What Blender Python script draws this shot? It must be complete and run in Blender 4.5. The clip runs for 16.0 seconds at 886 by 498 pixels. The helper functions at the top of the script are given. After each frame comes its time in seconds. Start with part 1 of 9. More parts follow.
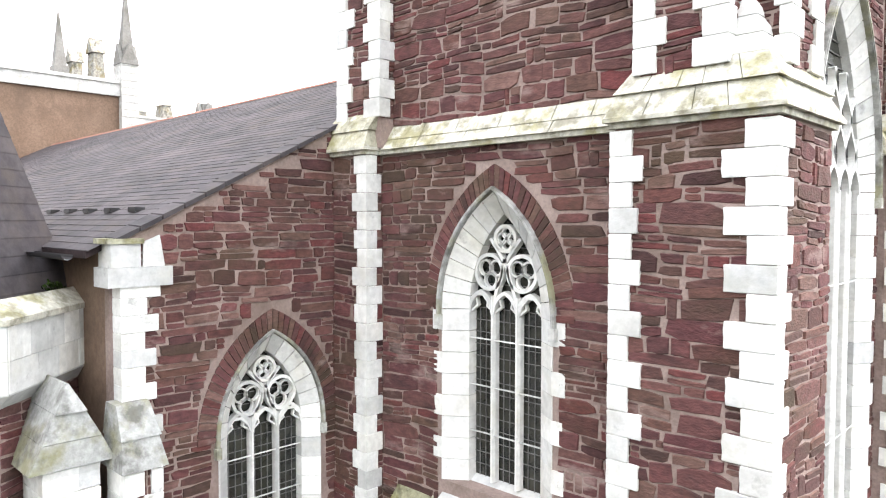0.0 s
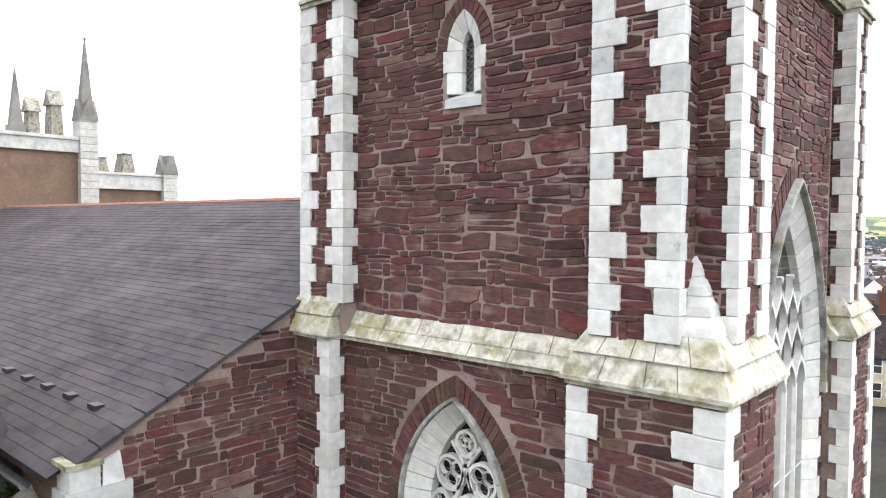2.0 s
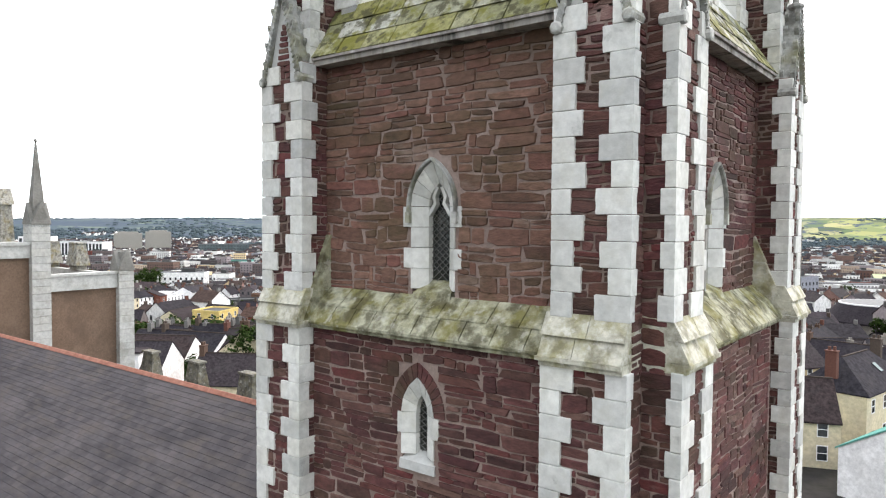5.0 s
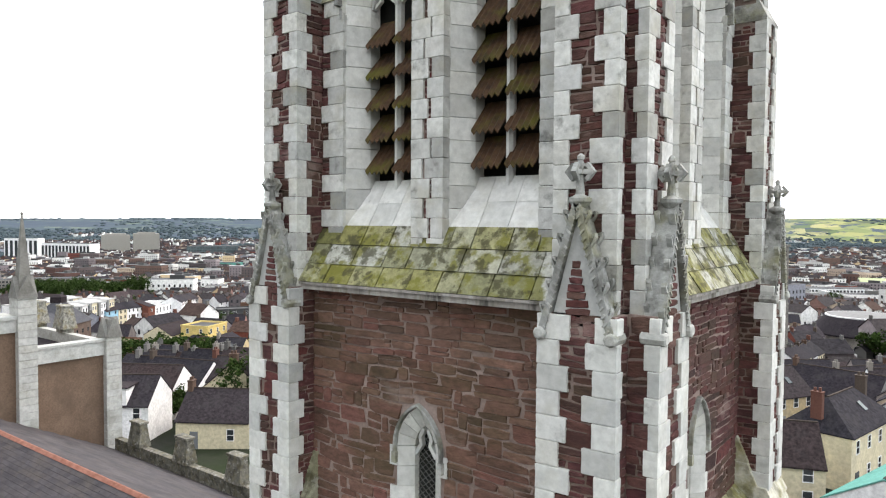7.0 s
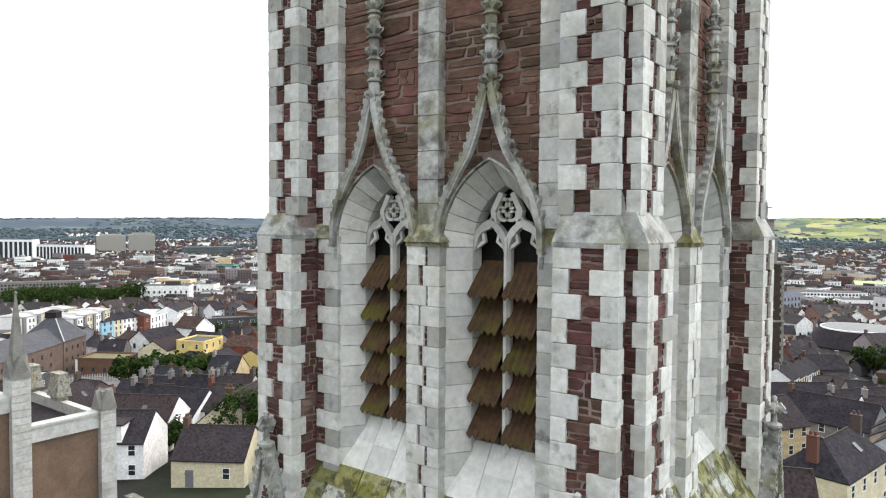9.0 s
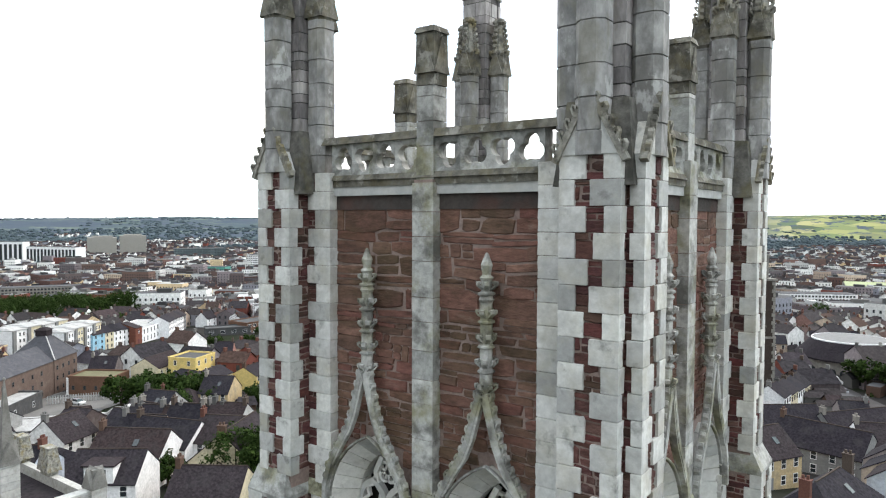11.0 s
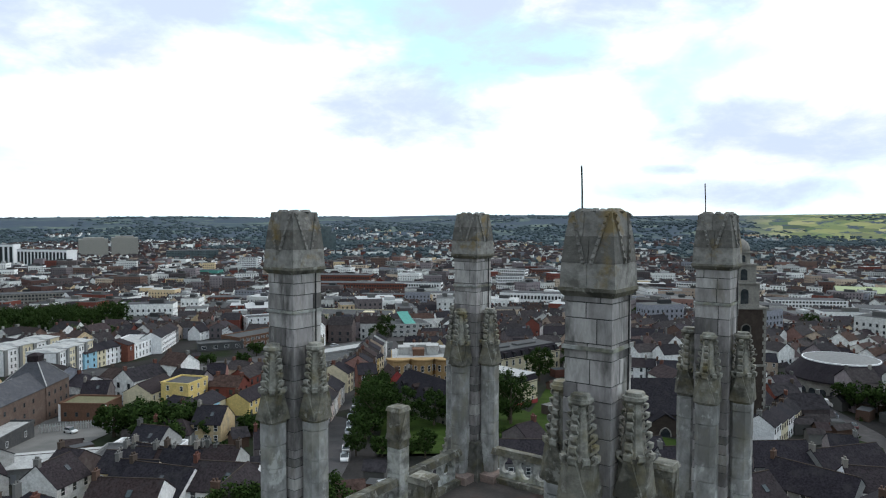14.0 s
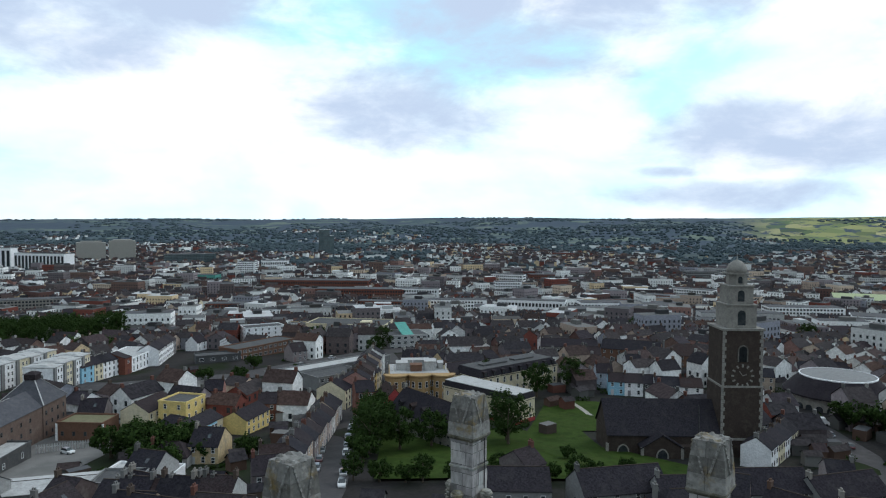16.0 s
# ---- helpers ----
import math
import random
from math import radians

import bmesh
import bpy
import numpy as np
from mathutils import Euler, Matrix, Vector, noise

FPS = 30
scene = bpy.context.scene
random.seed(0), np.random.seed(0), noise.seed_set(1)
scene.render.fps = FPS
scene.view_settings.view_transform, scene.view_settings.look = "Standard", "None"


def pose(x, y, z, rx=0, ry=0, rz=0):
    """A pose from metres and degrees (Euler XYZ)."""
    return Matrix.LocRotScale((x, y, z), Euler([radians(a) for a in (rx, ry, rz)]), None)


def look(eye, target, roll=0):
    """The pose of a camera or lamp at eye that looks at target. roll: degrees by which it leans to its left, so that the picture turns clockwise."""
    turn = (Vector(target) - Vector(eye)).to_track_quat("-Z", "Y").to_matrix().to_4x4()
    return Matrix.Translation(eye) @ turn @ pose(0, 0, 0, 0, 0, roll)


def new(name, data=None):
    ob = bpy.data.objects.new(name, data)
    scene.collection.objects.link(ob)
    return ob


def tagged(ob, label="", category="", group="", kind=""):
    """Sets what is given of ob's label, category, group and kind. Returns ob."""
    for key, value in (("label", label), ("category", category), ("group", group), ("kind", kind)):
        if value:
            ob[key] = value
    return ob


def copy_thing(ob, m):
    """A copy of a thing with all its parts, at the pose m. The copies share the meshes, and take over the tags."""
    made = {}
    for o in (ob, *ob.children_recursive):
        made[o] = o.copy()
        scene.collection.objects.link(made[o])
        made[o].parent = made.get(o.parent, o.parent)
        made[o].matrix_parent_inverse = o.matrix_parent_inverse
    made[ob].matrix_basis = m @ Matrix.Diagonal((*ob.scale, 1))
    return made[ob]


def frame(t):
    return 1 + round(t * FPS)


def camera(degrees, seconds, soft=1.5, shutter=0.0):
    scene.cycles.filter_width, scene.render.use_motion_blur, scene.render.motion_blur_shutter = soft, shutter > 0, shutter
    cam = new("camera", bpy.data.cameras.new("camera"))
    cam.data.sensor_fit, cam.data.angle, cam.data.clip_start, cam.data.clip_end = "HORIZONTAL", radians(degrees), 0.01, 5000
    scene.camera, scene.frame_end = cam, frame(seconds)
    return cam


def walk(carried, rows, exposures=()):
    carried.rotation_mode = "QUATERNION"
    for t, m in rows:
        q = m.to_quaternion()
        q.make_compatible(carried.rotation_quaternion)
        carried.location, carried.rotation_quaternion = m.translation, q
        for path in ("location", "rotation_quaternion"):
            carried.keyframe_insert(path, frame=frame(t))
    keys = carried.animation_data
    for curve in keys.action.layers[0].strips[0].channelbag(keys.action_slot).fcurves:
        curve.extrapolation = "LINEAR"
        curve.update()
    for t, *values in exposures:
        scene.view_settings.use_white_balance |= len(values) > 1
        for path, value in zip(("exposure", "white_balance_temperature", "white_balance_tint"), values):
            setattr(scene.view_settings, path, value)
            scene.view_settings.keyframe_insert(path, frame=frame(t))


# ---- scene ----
cam = camera(64.7, 16.0, soft=1.15)
PATH = [
    (0, (7.58, -13.414, 14.743), (6.192, -11.977, 14.663), 0.1),
    (0.5, (7.546, -13.371, 15.598), (6.176, -11.916, 15.522), 0.1),
    (1, (7.568, -13.367, 16.489), (6.215, -11.896, 16.41), 0.2),
    (1.5, (7.635, -13.409, 17.391), (6.3, -11.922, 17.314), 0.3),
    (2, (7.669, -13.424, 18.334), (6.352, -11.921, 18.258), 0.4),
    (2.5, (7.695, -13.434, 19.299), (6.394, -11.916, 19.226), 0.5),
    (3, (7.748, -13.44, 20.307), (6.462, -11.911, 20.234), 0.4),
    (3.5, (7.799, -13.436, 21.347), (6.525, -11.895, 21.272), 0.3),
    (4, (7.796, -13.419, 22.47), (6.536, -11.867, 22.394), 0.3),
    (6.5, (7.844, -13.425, 27.913), (6.631, -11.837, 27.838), 0.4),
    (7, (7.823, -13.363, 29.054), (6.611, -11.773, 28.978), 0.4),
    (7.5, (7.753, -13.292, 30.216), (6.543, -11.701, 30.139), 0.5),
    (8, (7.699, -13.253, 31.407), (6.491, -11.661, 31.329), 0.4),
    (8.5, (7.651, -13.218, 32.597), (6.445, -11.624, 32.519), 0.5),
    (9, (7.635, -13.147, 33.808), (6.432, -11.551, 33.728), 0.4),
    (9.5, (7.592, -13.047, 35.056), (6.392, -11.449, 34.974), 0.4),
    (10, (7.493, -12.965, 36.323), (6.298, -11.364, 36.24), 0.3),
    (12.5, (7.263, -12.729, 42.703), (6.09, -11.111, 42.613), 0.3),
    (13, (7.27, -12.714, 44.042), (6.101, -11.094, 43.951), 0.3),
    (13.5, (7.26, -12.716, 45.314), (6.09, -11.096, 45.222), 0.2),
    (14, (7.383, -12.878, 46.628), (6.213, -11.258, 46.537), 0.2),
    (14.5, (7.344, -12.94, 47.821), (6.175, -11.32, 47.732), 0.3),
    (15, (7.293, -12.893, 49.11), (6.124, -11.273, 49.022), 0.3),
    (15.5, (7.27, -12.816, 50.338), (6.101, -11.196, 50.252), 0.3),
    (16, (7.355, -12.808, 51.57), (6.19, -11.185, 51.484), 0.3),
]
walk(cam, [(t, look(eye, target, roll)) for t, eye, target, roll in PATH], exposures=[(0, 2.47, 7400, 25), (2, 1.87, 7300, 25), (4, 1.48, 7300, 23), (7, 1.27, 7400, 21), (10, 1.22, 7250, 19), (12.5, 0.66, 6900, 16), (14.5, 0.02, 6500, 13), (16, -0.1, 6350, 12)])

# ---- light ----
SUN_EL, SUN_AZ = radians(40), radians(12)   # azimuth clockwise from +y
sun = new("sun", bpy.data.lights.new("sun", "SUN"))
sun.data.energy, sun.data.angle, sun.data.color = 1.0, radians(20), (1.0, 0.96, 0.9)
_sd = Vector((math.sin(SUN_AZ) * math.cos(SUN_EL), math.cos(SUN_AZ) * math.cos(SUN_EL), math.sin(SUN_EL)))
sun.matrix_world = look(_sd * 200, (0, 0, 0))

world = bpy.data.worlds.new("sky")
world.use_nodes = True
scene.world = world
wn, wl = world.node_tree.nodes, world.node_tree.links
wn.clear()
w_out, w_bg = wn.new("ShaderNodeOutputWorld"), wn.new("ShaderNodeBackground")
w_sky = wn.new("ShaderNodeTexSky")
w_sky.sky_type, w_sky.sun_disc = "NISHITA", False
w_sky.sun_elevation, w_sky.sun_rotation = SUN_EL, SUN_AZ
w_sky.dust_density = 2.0
w_tc = wn.new("ShaderNodeTexCoord")


def wmath(op, a, b=None, c=None):
    """A maths node of the sky."""
    nd = wn.new("ShaderNodeMath")
    nd.operation = op
    for i, v in enumerate((a, b, c)):
        if v is None:
            continue
        if isinstance(v, (int, float)):
            nd.inputs[i].default_value = v
        else:
            wl.new(v, nd.inputs[i])
    return nd.outputs[0]


def wsmooth(v, lo, hi, a=0.0, b=1.0):
    nd = wn.new("ShaderNodeMapRange")
    nd.interpolation_type = "SMOOTHSTEP"
    for k, q in (("From Min", lo), ("From Max", hi), ("To Min", a), ("To Max", b)):
        nd.inputs[k].default_value = q
    wl.new(v, nd.inputs["Value"])
    return nd.outputs["Result"]


def wmix(f, a, b):
    nd = wn.new("ShaderNodeMix")
    nd.data_type = "RGBA"
    wl.new(f, nd.inputs[0])
    for i, v in ((6, a), (7, b)):
        if isinstance(v, tuple):
            nd.inputs[i].default_value = (*v, 1)
        else:
            wl.new(v, nd.inputs[i])
    return nd.outputs[2]


w_sep = wn.new("ShaderNodeSeparateXYZ")
wl.new(w_tc.outputs["Generated"], w_sep.inputs["Vector"])
w_az = wmath("ARCTAN2", wmath("MULTIPLY", w_sep.outputs["X"], -1.0), w_sep.outputs["Y"])     # to the left of +y
w_el = wmath("ARCSINE", w_sep.outputs["Z"])
# cloud sheets: seen flat near the horizon, rounder overhead
w_flat = wn.new("ShaderNodeCombineXYZ")
wl.new(wmath("MULTIPLY", w_az, 2.6), w_flat.inputs["X"])
wl.new(wmath("MULTIPLY", w_el, 5.5), w_flat.inputs["Y"])


def wnoise(scale, detail, z, rough=.55):
    nd = wn.new("ShaderNodeTexNoise")
    mp = wn.new("ShaderNodeMapping")
    mp.inputs["Location"].default_value = (0, 0, z)
    wl.new(w_flat.outputs["Vector"], mp.inputs["Vector"])
    wl.new(mp.outputs["Vector"], nd.inputs["Vector"])
    nd.inputs["Scale"].default_value, nd.inputs["Detail"].default_value, nd.inputs["Roughness"].default_value = scale, detail, rough
    nd.inputs["Distortion"].default_value = .25
    return nd.outputs["Fac"]


n_big, n_fine, n_gap = wnoise(1.3, 8, 1.7, .6), wnoise(3.2, 7, 5.1, .6), wnoise(1.1, 7, 9.3, .5)
rag = wmath("ADD", wmath("MULTIPLY", wmath("SUBTRACT", n_big, .5), 3.2), wmath("MULTIPLY", wmath("SUBTRACT", n_fine, .5), 2.6))
# grey banks of cloud: bearing, height, half width, half height in degrees
bank = None
for az, el, ra, re in ((72, 14.5, 16, 5.0), (56, 17.0, 12, 3.4), (38.5, 9.6, 9, 3.6), (28, 16.4, 17, 4.4), (8, 6.3, 15, 3.2), (14, 2.0, 12, 1.3), (18.3, 3.7, 3.0, .6), (29, 12.2, 9, 2.2), (66, 13.0, 10, 3.6), (-30, 12, 30, 5), (120, 14, 26, 5), (-90, 18, 26, 7), (170, 20, 40, 7)):
    du = wmath("MULTIPLY", wmath("SUBTRACT", w_az, math.radians(az)), 1 / math.radians(ra))
    dv = wmath("MULTIPLY", wmath("SUBTRACT", w_el, math.radians(el)), 1 / math.radians(re))
    q = wmath("SUBTRACT", 1.0, wmath("ADD", wmath("MULTIPLY", du, du), wmath("MULTIPLY", dv, dv)))
    bank = q if bank is None else wmath("MAXIMUM", bank, q)
high = wmath("MULTIPLY", wsmooth(w_el, .45, .8), wsmooth(n_big, .42, .62))
grey = wmath("MAXIMUM", wsmooth(wmath("ADD", bank, rag), -.5, 1.1), high)
# gaps of clear sky well above the horizon
gap = wmath("MULTIPLY", wsmooth(wmath("ADD", n_gap, wmath("MULTIPLY", n_fine, .25)), .66, .80), wsmooth(w_el, .035, .12))
w_tint = wn.new("ShaderNodeMix")
w_tint.data_type, w_tint.blend_type = "RGBA", "MULTIPLY"
w_tint.inputs[0].default_value, w_tint.inputs[7].default_value = 1.0, (1.5, 2.9, 3.0, 1)
wl.new(w_sky.outputs["Color"], w_tint.inputs[6])
col = wmix(gap, (19.5, 20.6, 21.2), w_tint.outputs[2])
col = wmix(wmath("MULTIPLY", wsmooth(wmath("ADD", n_gap, wmath("MULTIPLY", n_fine, .3)), .50, .80), .6), col, (11.0, 19.5, 21.5))
col = wmix(grey, col, (9.8, 11.9, 14.9))
w_dot = wn.new("ShaderNodeVectorMath")
w_dot.operation = "DOT_PRODUCT"
w_dot.inputs[1].default_value = tuple(_sd)
wl.new(w_tc.outputs["Generated"], w_dot.inputs[0])
w_lit = wn.new("ShaderNodeVectorMath")
w_lit.operation = "SCALE"
wl.new(col, w_lit.inputs[0])
wl.new(wsmooth(w_dot.outputs["Value"], -.45, .35, .38, .78), w_lit.inputs["Scale"])
wl.new(w_lit.outputs["Vector"], w_bg.inputs["Color"])
w_bg.inputs["Strength"].default_value = 0.08
wl.new(w_bg.outputs["Background"], w_out.inputs["Surface"])

# ---- materials ----


def mat(name, cols, rough=0.85, scale=3.0, vary="noise", stain=None, stain_scale=0.6, stain_lo=0.5, stain_hi=0.68, bump=0.25, bump_scale=30.0,
        metal=0.0, grain=0.12, stretch=(1, 1, 1), spec=0.3, steps=False):
    """A surface: cols spread over pieces (vary island / object) or patches (noise), grain, stains and fine relief, by place in metres."""
    m = bpy.data.materials.new(name)
    m.use_nodes = True
    n, l = m.node_tree.nodes, m.node_tree.links
    b = n["Principled BSDF"]
    geo = n.new("ShaderNodeNewGeometry")
    mp = n.new("ShaderNodeMapping")
    mp.inputs["Scale"].default_value = stretch
    l.new(geo.outputs["Position"], mp.inputs["Vector"])
    pos = mp.outputs["Vector"]
    ramp = n.new("ShaderNodeValToRGB")
    el = ramp.color_ramp.elements
    while len(el) < len(cols):
        el.new(0.5)
    for i, c in enumerate(cols):
        el[i].position = i / len(cols) if steps else i / max(1, len(cols) - 1)
        el[i].color = (*c, 1)
    if steps:
        ramp.color_ramp.interpolation = "CONSTANT"
    n1 = n.new("ShaderNodeTexNoise")
    n1.inputs["Scale"].default_value, n1.inputs["Detail"].default_value = scale, 4
    l.new(pos, n1.inputs["Vector"])
    if vary == "island":
        l.new(geo.outputs["Random Per Island"], ramp.inputs["Fac"])
    elif vary == "object":
        oi = n.new("ShaderNodeObjectInfo")
        l.new(oi.outputs["Random"], ramp.inputs["Fac"])
    else:
        mr = n.new("ShaderNodeMapRange")
        mr.inputs["From Min"].default_value, mr.inputs["From Max"].default_value = 0.3, 0.7
        l.new(n1.outputs["Fac"], mr.inputs["Value"])
        l.new(mr.outputs["Result"], ramp.inputs["Fac"])
    col = ramp.outputs["Color"]
    # grain: a light-to-dark multiply at fine scale
    n2 = n.new("ShaderNodeTexNoise")
    n2.inputs["Scale"].default_value, n2.inputs["Detail"].default_value, n2.inputs["Roughness"].default_value = bump_scale * 0.35, 6, 0.65
    l.new(pos, n2.inputs["Vector"])
    g = n.new("ShaderNodeMapRange")
    g.inputs["From Min"].default_value, g.inputs["From Max"].default_value = 0.25, 0.75
    g.inputs["To Min"].default_value, g.inputs["To Max"].default_value = 1 - 2.2 * grain, 1 + 2.2 * grain
    l.new(n2.outputs["Fac"], g.inputs["Value"])
    mul = n.new("ShaderNodeMix")
    mul.data_type, mul.blend_type = "RGBA", "MULTIPLY"
    mul.inputs[0].default_value = 1.0
    l.new(col, mul.inputs[6])
    l.new(g.outputs["Result"], mul.inputs[7])
    col = mul.outputs[2]
    if stain:
        for k, sc in enumerate(stain):
            n3 = n.new("ShaderNodeTexNoise")
            n3.inputs["Scale"].default_value, n3.inputs["Detail"].default_value, n3.inputs["Roughness"].default_value = stain_scale * (1 + 0.7 * k), 8, 0.62
            m3 = n.new("ShaderNodeMapping")
            m3.inputs["Location"].default_value = (13.1 * (k + 1), 7.7 * k, 3.3 * k)
            l.new(pos, m3.inputs["Vector"])
            l.new(m3.outputs["Vector"], n3.inputs["Vector"])
            r3 = n.new("ShaderNodeMapRange")
            r3.inputs["From Min"].default_value, r3.inputs["From Max"].default_value = (sc[4], sc[5]) if len(sc) > 5 else (stain_lo, stain_hi)
            r3.inputs["To Max"].default_value = sc[3] if len(sc) > 3 else 0.8
            l.new(n3.outputs["Fac"], r3.inputs["Value"])
            mx = n.new("ShaderNodeMix")
            mx.data_type = "RGBA"
            l.new(r3.outputs["Result"], mx.inputs[0])
            l.new(col, mx.inputs[6])
            mx.inputs[7].default_value = (*sc[:3], 1)
            col = mx.outputs[2]
    l.new(col, b.inputs["Base Color"])
    b.inputs["Roughness"].default_value, b.inputs["Metallic"].default_value = rough, metal
    b.inputs["Specular IOR Level"].default_value = spec
    if bump:
        n4 = n.new("ShaderNodeTexNoise")
        n4.inputs["Scale"].default_value, n4.inputs["Detail"].default_value = bump_scale, 5
        l.new(pos, n4.inputs["Vector"])
        bp = n.new("ShaderNodeBump")
        bp.inputs["Strength"].default_value, bp.inputs["Distance"].default_value = bump, 0.02
        l.new(n4.outputs["Fac"], bp.inputs["Height"])
        l.new(bp.outputs["Normal"], b.inputs["Normal"])
    return m


RED = [(0.0449, 0.0213, 0.0202), (0.091, 0.0359, 0.0365), (0.1263, 0.0466, 0.0461), (0.0706, 0.0349, 0.0317), (0.1338, 0.0582, 0.0518), (0.0835, 0.0291, 0.0317), (0.1177, 0.0543, 0.048), (0.0578, 0.033, 0.0269), (0.1231, 0.0349, 0.0346), (0.1017, 0.0563, 0.0442), (0.1712, 0.0921, 0.0797)]
RED_STAIN = [(0.05, 0.038, 0.02, 0.6), (0.30, 0.215, 0.195, 0.55, 0.60, 0.68), (0.022, 0.014, 0.013, 0.6, 0.56, 0.70)]
M_RED_I = mat("red_sandstone", RED, 0.92, vary="island", bump=0.9, bump_scale=16, grain=0.22, stain=RED_STAIN, stain_scale=0.4, stretch=(1, 1, 2.2))
M_RED_O = mat("red_sandstone_block", RED, 0.92, vary="object", bump=0.9, bump_scale=16, grain=0.22, stain=RED_STAIN, stain_scale=0.4, stretch=(1, 1, 2.2))
BROWN = [(0.1026, 0.0537, 0.0423), (0.1648, 0.0819, 0.0627), (0.2052, 0.1045, 0.0818), (0.1244, 0.0733, 0.0546), (0.1834, 0.079, 0.0655), (0.143, 0.0847, 0.06), (0.2207, 0.1213, 0.0928), (0.0933, 0.0564, 0.0423)]
BROWN_STAIN = [(0.058, 0.048, 0.020, 0.5, .50, .64), (0.26, 0.20, 0.165, 0.5, 0.60, 0.68), (0.022, 0.017, 0.012, 0.6, 0.56, 0.70)]
M_BROWN_I = mat("lichened_sandstone", BROWN, 0.92, vary="island", bump=0.9, bump_scale=16, grain=0.22, stain=BROWN_STAIN, stain_scale=0.4, stretch=(1, 1, 2.2))
M_BROWN_O = mat("lichened_sandstone_block", BROWN, 0.92, vary="object", bump=0.9, bump_scale=16, grain=0.22, stain=BROWN_STAIN, stain_scale=0.4, stretch=(1, 1, 2.2))
M_PIER = mat("grey_pier_stone", [(0.36, 0.36, 0.345), (0.46, 0.46, 0.445), (0.40, 0.395, 0.37)], 0.9, vary="island", bump=0.4, bump_scale=12, grain=0.12, stain=[(0.22, 0.215, 0.18, 0.6)], stain_scale=1.0)
M_MORTAR = mat("mortar", [(0.20, 0.145, 0.128), (0.31, 0.235, 0.21)], 0.95, 1.2, bump=0.4, bump_scale=40, stain=[(0.12, 0.085, 0.065, 0.7)])
LIME = [(0.60, 0.60, 0.575), (0.68, 0.68, 0.66), (0.52, 0.525, 0.51), (0.72, 0.72, 0.69), (0.42, 0.425, 0.42), (0.64, 0.63, 0.59), (0.56, 0.56, 0.55), (0.66, 0.66, 0.64)]
M_LIME_I = mat("limestone", LIME, 0.8, vary="island", bump=0.25, bump_scale=18, grain=0.09, stain=[(0.33, 0.33, 0.32, 0.7), (0.46, 0.44, 0.36, 0.5), (0.10, 0.10, 0.095, 0.6, 0.62, 0.74)], stain_scale=0.9, stain_lo=0.52, stain_hi=0.75)
M_LIME_O = mat("limestone_block", LIME, 0.8, vary="object", bump=0.25, bump_scale=18, grain=0.09, stain=[(0.33, 0.33, 0.32, 0.7), (0.46, 0.44, 0.36, 0.5), (0.10, 0.10, 0.095, 0.6, 0.62, 0.74)], stain_scale=0.9, stain_lo=0.52, stain_hi=0.75)
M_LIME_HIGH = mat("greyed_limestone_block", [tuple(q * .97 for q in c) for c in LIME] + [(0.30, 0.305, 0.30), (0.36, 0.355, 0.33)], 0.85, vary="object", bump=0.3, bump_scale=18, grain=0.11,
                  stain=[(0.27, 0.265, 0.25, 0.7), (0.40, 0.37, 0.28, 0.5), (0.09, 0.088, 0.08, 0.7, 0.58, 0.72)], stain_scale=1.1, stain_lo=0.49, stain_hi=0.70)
M_JOINT = mat("joint_mortar", [(0.22, 0.21, 0.19), (0.34, 0.33, 0.31)], 0.95, 2.0, bump=0.3)
M_MOSS = mat("mossy_limestone", [(0.27, 0.265, 0.19), (0.35, 0.345, 0.26), (0.21, 0.205, 0.13)], 0.95, vary="island", bump=0.6, bump_scale=22, grain=0.2,
             stain=[(0.145, 0.13, 0.032, 0.85), (0.052, 0.045, 0.022, 0.75), (0.42, 0.41, 0.36, .5, .58, .66)], stain_scale=1.7, stain_lo=0.46, stain_hi=0.60)
M_MOSS_PALE = mat("yellowed_limestone", [(0.42, 0.405, 0.33), (0.50, 0.485, 0.42), (0.34, 0.325, 0.25)], 0.95, vary="island", bump=0.5, bump_scale=22, grain=0.16,
                  stain=[(0.22, 0.20, 0.07, 0.7), (0.10, 0.088, 0.05, 0.6), (0.6, 0.59, 0.56, .5, .58, .66)], stain_scale=1.7, stain_lo=0.49, stain_hi=0.63)
M_OLD = mat("weathered_limestone", [(0.22, 0.2009, 0.1903), (0.2992, 0.2747, 0.2592), (0.176, 0.1599, 0.1499), (0.352, 0.3239, 0.3038), (0.2112, 0.1927, 0.1798), (0.264, 0.2419, 0.2268)], 0.9, vary="island", bump=0.5, bump_scale=16, grain=0.2,
            stain=[(0.045, 0.043, 0.038, 0.9), (0.16, 0.145, 0.095, 0.55), (0.50, 0.49, 0.47, 0.5, 0.58, 0.66)], stain_scale=1.5, stain_lo=0.52, stain_hi=0.63, stretch=(1, 1, 0.22))
M_SHAFT = mat("grey_shaft_ashlar", [(0.255, 0.252, 0.25), (0.335, 0.33, 0.325), (0.215, 0.213, 0.21), (0.375, 0.37, 0.36)], 0.9, 2.2, bump=0.4, bump_scale=18, grain=0.16,
              stain=[(0.14, 0.135, 0.125, 0.8), (0.20, 0.185, 0.13, 0.4), (0.56, 0.56, 0.55, 0.6, 0.6, 0.66)], stain_scale=1.1, stain_lo=0.50, stain_hi=0.60, stretch=(1, 1, 0.6))
M_FOOT = mat("blackened_limestone", [(0.10, 0.096, 0.088), (0.16, 0.153, 0.14), (0.07, 0.068, 0.06)], 0.95, 2.0, bump=0.5, bump_scale=20, grain=0.2, stain=[(0.035, 0.034, 0.03, 0.8), (0.13, 0.115, 0.05, 0.5)], stain_scale=1.5)
